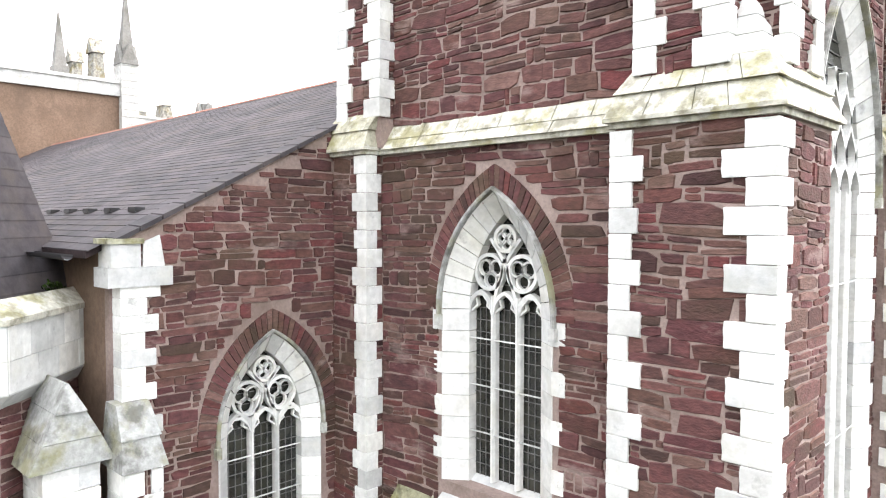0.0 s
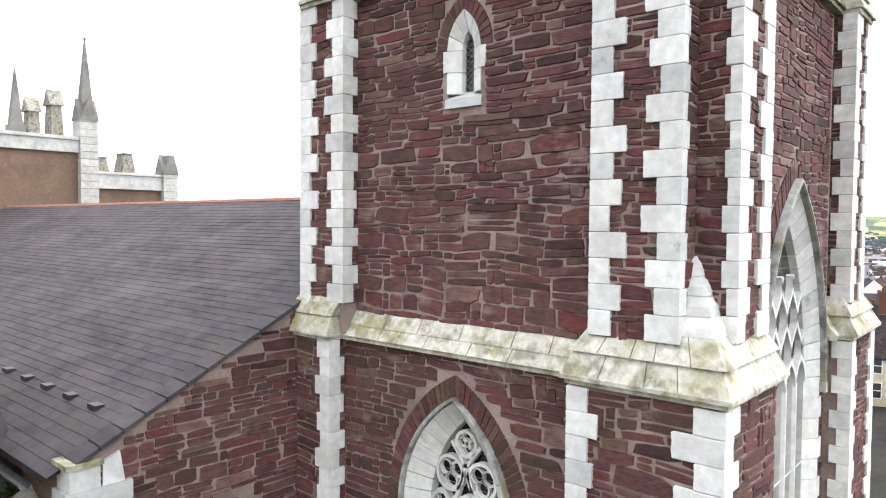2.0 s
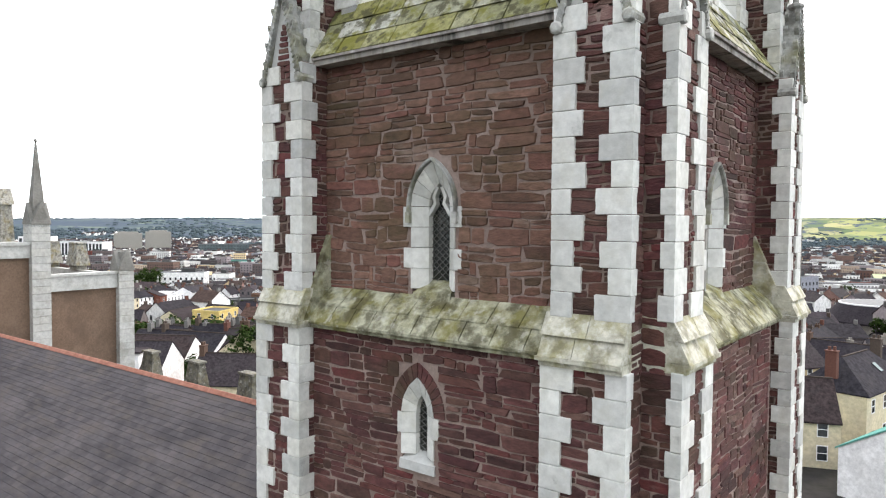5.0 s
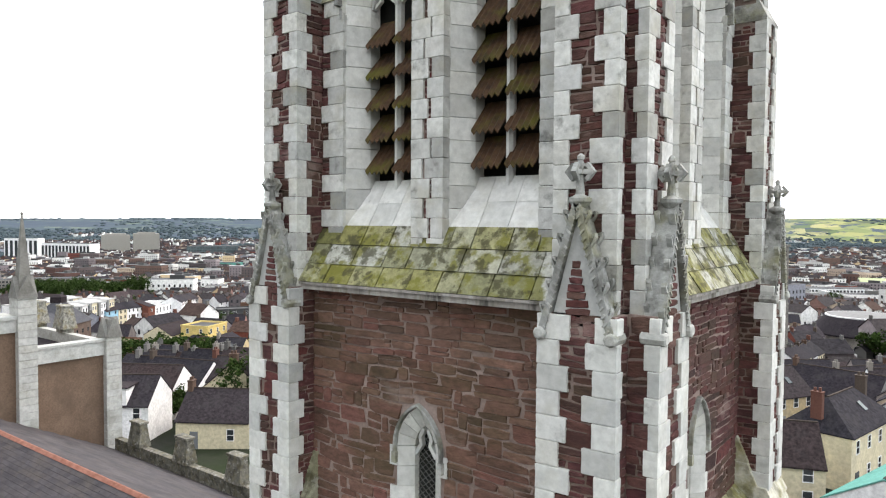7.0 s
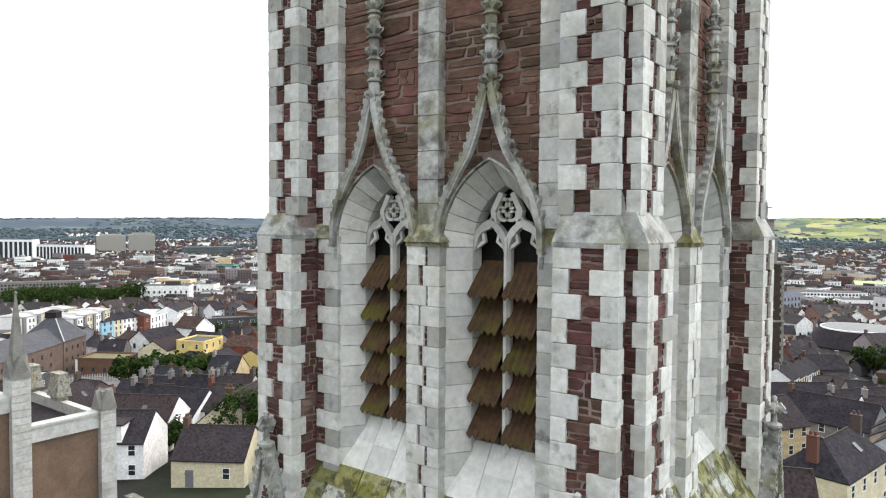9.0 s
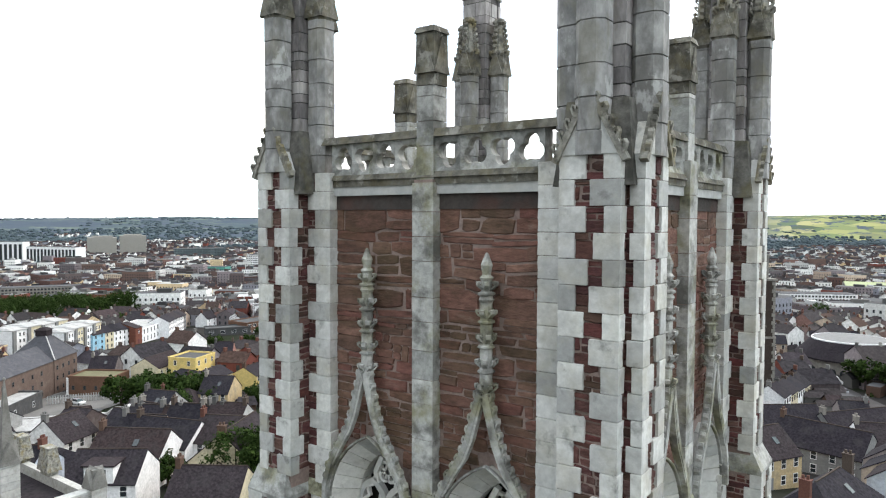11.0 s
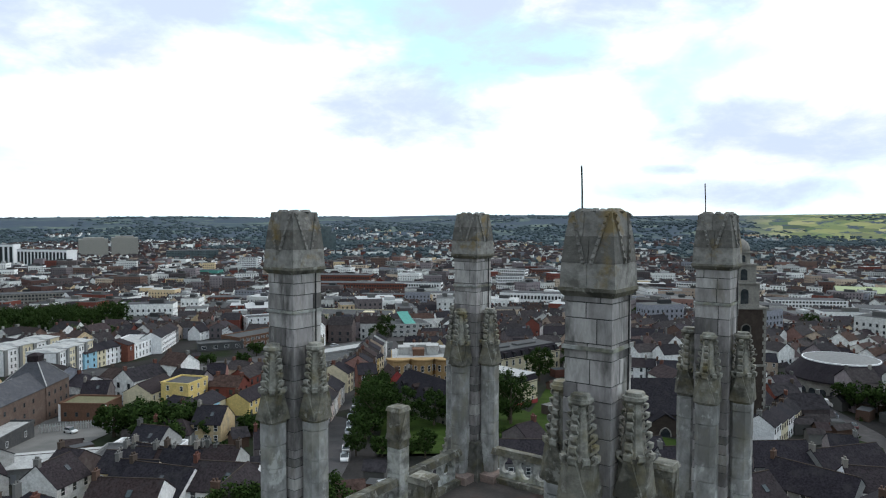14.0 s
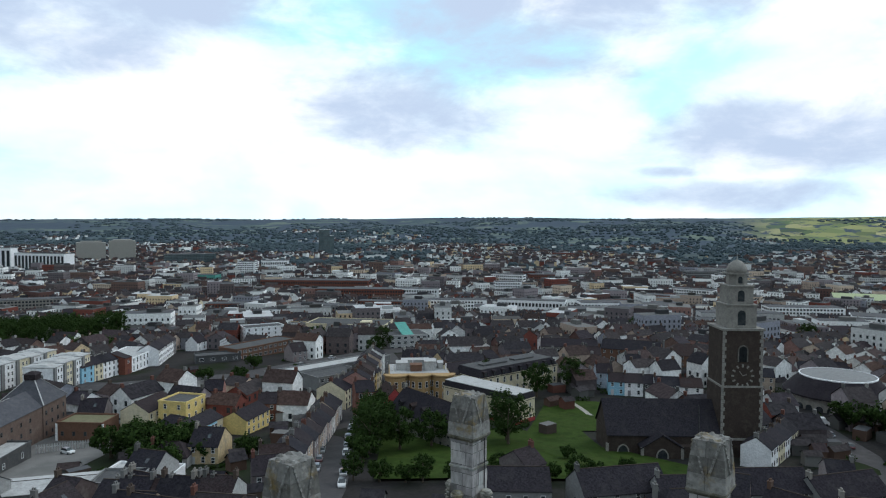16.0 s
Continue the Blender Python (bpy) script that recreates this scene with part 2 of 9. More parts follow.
M_CORE = mat("grey_turret_ashlar", [(0.27, 0.25, 0.252), (0.38, 0.355, 0.35), (0.175, 0.163, 0.165), (0.44, 0.42, 0.41), (0.25, 0.232, 0.232), (0.12, 0.112, 0.112), (0.33, 0.31, 0.30)], 0.9, vary="island", bump=0.5, bump_scale=18, grain=0.2,
             stain=[(0.06, 0.057, 0.055, 0.85), (0.17, 0.15, 0.10, 0.4), (0.42, 0.41, 0.40, 0.5, 0.6, 0.68)], stain_scale=1.6, stain_lo=0.54, stain_hi=0.66, stretch=(1, 1, 0.35))
M_PARAPET = mat("dark_lichen_and_shadow_stone", [(0.15, 0.142, 0.120), (0.21, 0.20, 0.172), (0.115, 0.108, 0.09), (0.23, 0.22, 0.19)], 0.95, vary="island", bump=0.6, bump_scale=20, grain=0.22,
                stain=[(0.045, 0.042, 0.034, 0.8), (0.15, 0.125, 0.06, 0.35), (0.36, 0.35, 0.32, .6, .57, .64)], stain_scale=1.8, stain_lo=0.48, stain_hi=0.6)
COPE = [(0.36, 0.36, 0.345), (0.46, 0.46, 0.44), (0.28, 0.285, 0.275), (0.50, 0.50, 0.48)]
COPE_STAIN = [(0.19, 0.18, 0.075, 0.7), (0.08, 0.078, 0.07, 0.75)]
M_COPE = mat("lichened_coping", COPE, 0.9, vary="island", bump=0.5, bump_scale=22, grain=0.16, stain=COPE_STAIN, stain_scale=1.3, stain_lo=0.48, stain_hi=0.63)
M_COPE_O = mat("lichened_block", COPE, 0.9, vary="object", bump=0.5, bump_scale=22, grain=0.16, stain=COPE_STAIN, stain_scale=1.3, stain_lo=0.48, stain_hi=0.63)
M_MOSS_O = mat("mossy_block", [(0.40, 0.40, 0.36), (0.30, 0.29, 0.16), (0.20, 0.19, 0.06), (0.46, 0.46, 0.43), (0.15, 0.15, 0.045), (0.33, 0.33, 0.30)], 0.9, vary="object", bump=0.5, bump_scale=25, grain=0.18,
               stain=[(0.15, 0.145, 0.024, 0.85), (0.05, 0.046, 0.022, 0.8)], stain_scale=2.4, stain_lo=0.49, stain_hi=0.58)
M_OLD_O = mat("weathered_block", [(0.20, 0.20, 0.205), (0.34, 0.345, 0.35), (0.13, 0.132, 0.135), (0.26, 0.265, 0.27)], 0.85, vary="object", bump=0.45, bump_scale=16, grain=0.16,
              stain=[(0.05, 0.05, 0.045, 0.85), (0.14, 0.135, 0.10, 0.6)], stain_scale=1.2, stain_lo=0.48, stain_hi=0.64)
M_CAP = mat("ochre_lichened_stone", [(0.15, 0.142, 0.132), (0.25, 0.24, 0.225), (0.10, 0.094, 0.086)], 0.9, vary="island", bump=0.6, bump_scale=18, grain=0.2,
            stain=[(0.20, 0.135, 0.04, 0.7, .53, .64), (0.07, 0.064, 0.055, 0.7, .54, .66), (0.40, 0.385, 0.36, .4, .6, .70)], stain_scale=2.0)
M_SPIRE = mat("grey_spire_stone", [(0.16, 0.155, 0.145), (0.22, 0.215, 0.20)], 0.9, 1.5, bump=0.4, stain=[(0.09, 0.085, 0.07, .7)])
M_LICHEN = mat("lichen_stone", [(0.22, 0.21, 0.18), (0.30, 0.29, 0.26), (0.15, 0.143, 0.12)], 0.95, 4.0, bump=0.6, bump_scale=26, grain=0.2,
               stain=[(0.20, 0.15, 0.035, 0.65), (0.05, 0.048, 0.04, 0.85)], stain_scale=1.8, stain_lo=0.50, stain_hi=0.66)
M_SLATE = mat("roof_slate", [(0.052, 0.047, 0.052), (0.064, 0.057, 0.062), (0.046, 0.042, 0.046), (0.072, 0.062, 0.065)], 0.8, vary="island", bump=0.3, bump_scale=12, grain=0.1,
              stain=[(0.115, 0.10, 0.102, 0.6), (0.030, 0.028, 0.031, 0.75), (0.085, 0.070, 0.062, .6)], stain_scale=0.7, stretch=(.45, 1, 1), spec=0.12)
M_SLATE_O = mat("roof_slates", [(0.0169, 0.0157, 0.02), (0.0275, 0.0245, 0.03), (0.0212, 0.0186, 0.024), (0.0361, 0.0284, 0.031), (0.0233, 0.0225, 0.029), (0.0424, 0.0284, 0.027)], 0.85, vary="object", bump=0.3, bump_scale=8, grain=0.32,
                stain=[(0.046, 0.043, 0.044, 0.5)], stain_scale=0.5, spec=0.06)
M_LEAD = mat("leaded_glass", [(0.012, 0.014, 0.014), (0.03, 0.03, 0.022)], 0.18, 2.5, bump=0.15, bump_scale=9, grain=0.2, spec=0.6)
M_CAME = mat("window_lead", [(0.10, 0.10, 0.10), (0.16, 0.16, 0.155)], 0.6, 5, bump=0)
M_LOUVRE = mat("rusty_louvre", [(0.062, 0.034, 0.020), (0.090, 0.048, 0.026), (0.045, 0.027, 0.018)], 0.85, 3.0, bump=0.3, grain=0.15, stain=[(0.10, 0.10, 0.012, 0.75)], stain_scale=1.4, stain_lo=0.50, stain_hi=0.66)
# near-black colour that holds the shade of the belfry interior
M_DARK = mat("painted_interior_shade", [(0.02, 0.02, 0.02), (0.035, 0.033, 0.03)], 0.95, 1.0, bump=0)
M_RENDER = mat("brown_render", [(0.145, 0.094, 0.066), (0.185, 0.122, 0.088)], 0.95, 0.8, bump=0.3, stain=[(0.10, 0.068, 0.05, 0.6)])
M_TERRA = mat("terracotta", [(0.20, 0.075, 0.05), (0.29, 0.125, 0.09)], 0.85, 3, bump=0.3)
M_IRON = mat("dark_iron", [(0.03, 0.03, 0.032), (0.05, 0.05, 0.05)], 0.5, 8, metal=0.4, bump=0.1)
M_ROOFFELT = mat("roof_asphalt", [(0.0465, 0.0409, 0.0383), (0.0744, 0.0627, 0.0581)], 0.95, 0.9, bump=0.4, stain=[(0.10, 0.045, 0.035, 0.7)], stain_scale=0.8)
M_LEAF = mat("foliage", [(0.013, 0.026, 0.007), (0.024, 0.044, 0.011), (0.034, 0.058, 0.014), (0.018, 0.034, 0.009), (0.028, 0.050, 0.012)], 0.9, vary="island", bump=0, grain=0.12, spec=.05)
M_BARK = mat("bark", [(0.06, 0.045, 0.032), (0.10, 0.08, 0.06)], 0.95, 3, bump=0.6)

# ---- mesh tools ----


class Mb:
    """Collects vertices and faces of one mesh."""

    def __init__(self):
        self.v, self.f = [], []

    def hexa(self, p, bottom=True, top=True):
        """Eight points: four round the foot, four above them."""
        k = len(self.v)
        self.v += [tuple(q) for q in p]
        f = [(0, 1, 5, 4), (1, 2, 6, 5), (2, 3, 7, 6), (3, 0, 4, 7)]
        f += [(3, 2, 1, 0)] if bottom else []
        f += [(4, 5, 6, 7)] if top else []
        self.f += [tuple(k + i for i in q) for q in f]
        return self

    def box(self, x0, x1, y0, y1, z0, z1):
        return self.hexa([(x0, y0, z0), (x1, y0, z0), (x1, y1, z0), (x0, y1, z0), (x0, y0, z1), (x1, y0, z1), (x1, y1, z1), (x0, y1, z1)])

    def taper(self, a, za, b, zb):
        """Between two rectangles (x0, x1, y0, y1) at two heights."""
        q = [(r[0], r[2], z, r[1], r[3]) for r, z in ((a, za), (b, zb))]
        return self.hexa([p for (x0, y0, z, x1, y1) in q for p in ((x0, y0, z), (x1, y0, z), (x1, y1, z), (x0, y1, z))])

    def rings(self, rings, closed=True, caps=True):
        k, n = len(self.v), len(rings[0])
        for r in rings:
            self.v += [tuple(p) for p in r]
        for i in range(len(rings) - 1):
            for j in range(n if closed else n - 1):
                a, b = k + i * n + j, k + i * n + (j + 1) % n
                self.f.append((a, b, b + n, a + n))
        if caps:
            self.f.append(tuple(k + j for j in reversed(range(n))))
            self.f.append(tuple(k + (len(rings) - 1) * n + j for j in range(n)))
        return self

    def prism(self, pts, axis, a, b):
        """A flat outline pushed from a to b along an axis: x takes (y, z), y takes (x, z), z takes (x, y)."""
        put = {"x": lambda p, c: (c, p[0], p[1]), "y": lambda p, c: (p[0], c, p[1]), "z": lambda p, c: (p[0], p[1], c)}[axis]
        return self.rings([[put(p, a) for p in pts], [put(p, b) for p in pts]])

    def bar(self, pts, w, h=None, up=(0, 1, 0)):
        """A bar of section w by h along a line of points; up is the direction of h."""
        h = h or w
        up, rr = Vector(up), []
        pts = [Vector(p) for p in pts]
        for i, p in enumerate(pts):
            t = (pts[min(i + 1, len(pts) - 1)] - pts[max(i - 1, 0)]).normalized()
            s = t.cross(up).normalized() * (w / 2)
            d = up * (h / 2)
            rr.append([p - s - d, p + s - d, p + s + d, p - s + d])
        return self.rings(rr)

    def blob(self, c, r, seed=0, n=6, m=4, squash=1.0, rough=0.2):
        rnd = random.Random(seed)
        rr = []
        for i in range(m + 1):
            a = -math.pi / 2 + math.pi * (i + 0.35) / (m + 0.7)
            rr.append([(c[0] + r * math.cos(a) * math.cos(6.2832 * j / n) * (1 + rnd.uniform(-rough, rough)),
                        c[1] + r * math.cos(a) * math.sin(6.2832 * j / n) * (1 + rnd.uniform(-rough, rough)),
                        c[2] + squash * r * math.sin(a)) for j in range(n)])
        return self.rings(rr)

    def weld(self):
        """Joins corners that lie on one another."""
        seen, to, v = {}, [], []
        for p in self.v:
            q = (round(p[0], 3), round(p[1], 3), round(p[2], 3))
            if q not in seen:
                seen[q] = len(v)
                v.append(p)
            to.append(seen[q])
        self.v, self.f = v, [g for g in (tuple(dict.fromkeys(to[i] for i in f)) for f in self.f) if len(g) > 2]
        return self

    def mesh(self, name, material, smooth=False):
        me = bpy.data.meshes.new(name)
        me.from_pydata(self.v, [], self.f)
        me.materials.append(material)
        if smooth:
            me.polygons.foreach_set("use_smooth", [True] * len(me.polygons))
        me.update()
        return me


def thing(name, label, category, group="", kind="", at=(0, 0, 0), turn=0.0):
    ob = tagged(new(name), label, category, group, kind)
    ob.matrix_basis = pose(*at, 0, 0, turn)
    return ob


def solo(name, mb, material, label, category, group="", kind="", smooth=False):
    return tagged(new(name, mb.mesh(name, material, smooth)), label, category, group, kind)


def part(name, mb, material, parent, label="", smooth=False, turn=0.0):
    me = mb if isinstance(mb, bpy.types.Mesh) else mb.mesh(name, material, smooth)
    ob = new(name, me)
    ob.parent = parent
    if turn:
        ob.matrix_basis = pose(0, 0, 0, 0, 0, turn)
    return tagged(ob, label)


def pieces(name, mb, material, parent, turn=0.0):
    """Blocks of six faces each, as parts of their own."""
    for i in range(0, len(mb.v), 8):
        one = Mb()
        one.v, one.f = mb.v[i:i + 8], [tuple(j - i for j in f) for f in mb.f[i // 8 * 6:i // 8 * 6 + 6]]
        part(name, one, material, parent, turn=turn)


def arch(w, h, n=10):
    """Points of a pointed arch of half width w and rise h, from its left foot over the point to its right foot."""
    c = (h * h - w * w) / (2 * w)
    r = w + c
    top = math.atan2(h, -c)
    left = [(c + r * math.cos(math.pi + (top - math.pi) * i / n), r * math.sin(math.pi + (top - math.pi) * i / n)) for i in range(n + 1)]
    return left + [(-x, z) for x, z in reversed(left[:-1])]


def outline(uc, zb, zs, w, h, n=10):
    """An opening: its sill, its two jambs and its pointed head, as (u, z) from the left foot to the right."""
    return [(uc - w, zb)] + [(uc + x, zs + z) for x, z in arch(w, h, n)] + [(uc + w, zb)]


def span(o, z):
    """Left and right of an opening at a height, or None."""
    zs = [p[1] for p in o]
    if z < min(zs) or z > max(zs):
        return None
    us = []
    for (ua, za), (ub, zb) in zip(o, o[1:]):
        if za != zb and min(za, zb) <= z <= max(za, zb):
            us.append(ua + (ub - ua) * (z - za) / (zb - za))
    return (min(us), max(us)) if len(us) > 1 else None


def slab(mb, u0, u1, z0, z1, d_out, d_in, openings=()):
    """A wall seen from -y, with arched openings through it."""
    cuts = {u0, u1}
    for o in openings:
        cuts |= {round(p[0], 4) for p in o if u0 < p[0] < u1}
    cuts = sorted(cuts)

    def edge(o, u):
        us = [p[0] for p in o]
        if u < min(us) - 1e-6 or u > max(us) + 1e-6:
            return None
        tops = [za + (zb - za) * (u - ua) / (ub - ua) for (ua, za), (ub, zb) in zip(o, o[1:]) if abs(ub - ua) > 1e-6 and min(ua, ub) - 1e-6 <= u <= max(ua, ub) + 1e-6]
        return o[0][1], max(tops) if tops else o[0][1]

    for a, b in zip(cuts, cuts[1:]):
        mid = [(edge(o, a), edge(o, b)) for o in openings if edge(o, (a + b) / 2)]
        lows = [(z0, z0)]
        for ea, eb in sorted(mid, key=lambda e: e[0][0] if e[0] else 0):
            if not ea or not eb:
                continue
            za, zb = lows.pop()
            pieces = (za, zb, max(za, ea[0]), max(zb, eb[0]))
            if pieces[2] > pieces[0] + 1e-4:
                mb.hexa([(a, -d_out, pieces[0]), (b, -d_out, pieces[1]), (b, -d_in, pieces[1]), (a, -d_in, pieces[0]),
                         (a, -d_out, pieces[2]), (b, -d_out, pieces[3]), (b, -d_in, pieces[3]), (a, -d_in, pieces[2])])
            lows.append((ea[1], eb[1]))
        za, zb = lows.pop()
        mb.hexa([(a, -d_out, za), (b, -d_out, zb), (b, -d_in, zb), (a, -d_in, za), (a, -d_out, z1), (b, -d_out, z1), (b, -d_in, z1), (a, -d_in, z1)])
    return mb


def courses(u0, u1, z0, z1, seed, blocked=(), big=1.0):
    """Rubble: uneven courses of stones of uneven length, some split into thin ones, as (u0, u1, z0, z1)."""
    rnd, z, out = random.Random(seed), z0, []
    while z < z1 - 0.03:
        h = rnd.choice((0.10, 0.13, 0.16, 0.20, 0.24, 0.30)) * big
        if z1 - z - h < 0.08:
            h = z1 - z
        free = [(u0, u1)]
        for o in blocked:
            ss = [s for s in (span(o, z + 0.01), span(o, z + h / 2), span(o, z + h - 0.01)) if s]
            if not ss:
                continue
            lo, hi = min(s[0] for s in ss), max(s[1] for s in ss)
            free = [q for a, b in free for q in ((a, min(b, lo)), (max(a, hi), b)) if q[1] - q[0] > 0.03]
        for a, b in free:
            u = a
            while u < b - 0.02:
                w = min(max(rnd.gauss(0.50, 0.22), 0.14) * big * (0.85 if h < 0.13 else 1.15), 1.05)
                if b - u - w < 0.12:
                    w = b - u
                if h > 0.18 and rnd.random() < 0.40:
                    k = rnd.uniform(0.35, 0.65)
                    out += [(u, u + w, z, z + h * k), (u, u + w, z + h * k, z + h)]
                elif h > 0.15 and rnd.random() < 0.22 and w > 0.3:
                    k = rnd.uniform(0.3, 0.7)
                    out += [(u, u + w * k, z, z + h), (u + w * k, u + w, z, z + h * 0.5), (u + w * k, u + w, z + h * 0.5, z + h)]
                else:
                    out.append((u, u + w, z, z + h))
                u += w
        z += h
    return out


def waver(u, z, seed):
    """How far the courses wander at a place of the wall."""
    p = (u * .9 + seed * 3.7, z * .9, seed * 1.3)
    q = (u * .9 + seed * 3.7, z * .9, seed * 1.3 + 9.1)
    return .06 * noise.noise(p), .10 * noise.noise(q)


def stone_outline(rnd, w, h):
    """Ten points round a stone about the origin, w by h: wavy beds, slanting and chipped ends."""
    j = lambda q: rnd.uniform(-q, q) * h
    cut = min(.10 * w, .26 * h)
    pts = []
    for sz in (-1, 1):
        tilt, bow = j(.05), rnd.uniform(-.02, .05) * h
        row = []
        for i in range(5):
            u = -1 + i * .5
            x = u * w / 2 + (j(.12) if abs(u) < 1 else -u * cut * rnd.choice((.0, .1, .2, .45, .9)))
            z = sz * (h / 2 - bow * abs(u) - (cut * rnd.choice((.05, .15, .35, .8)) if abs(u) == 1 else 0)) + tilt * u + j(.05)
            row.append((x, max(-h / 2 - .01, min(h / 2 + .01, z))))
        pts += row if sz < 0 else row[::-1]
    return pts


def rubble(mb, stones, d, seed, joint=0.007, proud=0.026):
    """Stones of a wall in the plane y = -d, each with drawn-in uneven edges."""
    rnd = random.Random(seed)
    for a, b, c, e in stones:
        j = joint * rnd.uniform(0.5, 1.7)
        cu, cz = (a + b) / 2, (c + e) / 2
        wide = b - a > .12 and e - c > .05
        pts = stone_outline(rnd, max(b - a - 2 * j, .03), max(e - c - 2 * j, .02))
        du, dz = waver(cu, cz, 0) if wide else (0, 0)
        sl = (waver(b, cz, 0)[1] - waver(a, cz, 0)[1]) / (b - a) if wide else 0
        p, k = rnd.uniform(0.35, 1.3) * proud, len(mb.v)
        s, t = 1 - 0.024 / max(b - a, 0.1), 1 - 0.024 / max(e - c, 0.1)
        mb.v += [(cu + du + u, -d, cz + dz + z + sl * u) for u, z in pts] + [(cu + du + u * s, -d - p * rnd.uniform(0.7, 1.2), cz + dz + z * t + sl * u) for u, z in pts]
        mb.f += [(k + i, k + (i + 1) % 10, k + 10 + (i + 1) % 10, k + 10 + i) for i in range(10)] + [tuple(range(k + 10, k + 20))]
    return mb


def unit_stone(seed, material):
    """A stone one metre each way, in the plane y = 0, with uneven edges, to be scaled into its place."""
    m = Mb()
    rnd = random.Random(seed)
    pts = [(u / 2.2, z) for u, z in stone_outline(rnd, 2.2, 1.0)]
    m.v += [(u, 0.0, z) for u, z in pts] + [(u * 0.955, -1 + rnd.uniform(-.28, .2), z * 0.88) for u, z in pts]
    m.f += [(i, (i + 1) % 10, 10 + (i + 1) % 10, 10 + i) for i in range(10)] + [tuple(range(10, 20))]
    return m.mesh("stone", material)


UNIT_STONES = [unit_stone(s, M_RED_O) for s in range(24)]
BROWN_STONES = [unit_stone(s, M_BROWN_O) for s in range(24)]


def set_stone(a, b, c, e, d, rnd):
    """Where one of the shared stones goes on the wall y = -d."""
    cu, cz = (a + b) / 2, (c + e) / 2
    du, dz = waver(cu, cz, 0)
    sl = (waver(b, cz, 0)[1] - waver(a, cz, 0)[1])
    w, h, j = b - a, e - c, rnd.uniform(.006, .022)
    return Matrix(((w - j, 0, 0, cu + du), (0, rnd.uniform(0.012, 0.034), 0, -d), (sl, 0, h - j, cz + dz), (0, 0, 0, 1)))


def stone_parts(stones, d, parent, seed, turn=0.0, kinds=UNIT_STONES):
    """Stones as objects of their own, on shared meshes."""
    rnd = random.Random(seed)
    spin = pose(0, 0, 0, 0, 0, turn)
    for a, b, c, e in stones:
        ob = new("stone", kinds[rnd.randrange(24)])
        ob.parent = parent
        ob.matrix_basis = spin @ set_stone(a, b, c, e, d, rnd)


def unit_block(seed):
    """A dressed block one metre each way with drawn-in edges on all outer sides."""
    m = Mb()
    rnd = random.Random(seed)
    j = lambda: rnd.uniform(-0.012, 0.012)
    rr = []
    for z, s in ((-.5, .486), (-.465, .5), (-.16, .5), (.15, .5), (.465, .5), (.5, .486)):
        e, f = rnd.uniform(-.02, .008), rnd.uniform(-.02, .008)
        rr.append([(-s - e, -s + j() * .3, z), (s + f, -s + j() * .3, z), (s + f, s, z), (-s - e, s, z)])
    m.rings(rr)
    return m.mesh("quoin", M_LIME_O)


UNIT_BLOCKS = [unit_block(s) for s in range(5)]
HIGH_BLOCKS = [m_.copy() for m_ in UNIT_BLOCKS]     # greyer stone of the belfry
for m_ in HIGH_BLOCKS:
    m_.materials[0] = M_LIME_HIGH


def block_part(name, x0, x1, y0, y1, z0, z1, parent, rnd, turn=0.0):
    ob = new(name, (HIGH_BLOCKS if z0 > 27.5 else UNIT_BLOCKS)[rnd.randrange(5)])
    ob.parent = parent
    ob.matrix_basis = pose(0, 0, 0, 0, 0, turn) @ Matrix.LocRotScale(((x0 + x1) / 2, (y0 + y1) / 2, (z0 + z1) / 2), None, (x1 - x0, y1 - y0, z1 - z0))
    return ob

# ---- church tower ----
M_DARKJOINT = mat("dark_joint", [(0.05, 0.05, 0.048), (0.10, 0.10, 0.095)], 0.95, 2.0, bump=0.3)
tower = thing("church_tower", "tall red sandstone gothic bell tower with white limestone quoins", "church tower")
QH = 0.36


def quoins(ue, de, z0, z1, side, parent, near, joined, seed, long=0.44, short=0.27, turn=0.0, ret=0.3, start=0):
    """Dressed blocks up an outer edge at u = ue, y = -de; side +1 where the edge is the right one."""
    rnd = random.Random(seed)
    n = max(1, round((z1 - z0) / QH))
    h = (z1 - z0) / n
    for i in range(n):
        w = (long if (i + start) % 2 else short) * rnd.uniform(0.9, 1.12)
        b = (ret * 0.62 if (i + start) % 2 else ret) * rnd.uniform(0.9, 1.1)
        x0, x1 = sorted((ue + side * 0.056, ue - side * w))
        y0, y1 = -de - 0.056 - rnd.uniform(0, .008), -de + b
        za, zb = z0 + i * h + 0.004, z0 + (i + 1) * h - 0.004
        if near:
            block_part("quoin", x0, x1, y0, y1, za, zb, parent, rnd, turn)
        else:
            joined.box(x0, x1, y0, y1, za, zb)


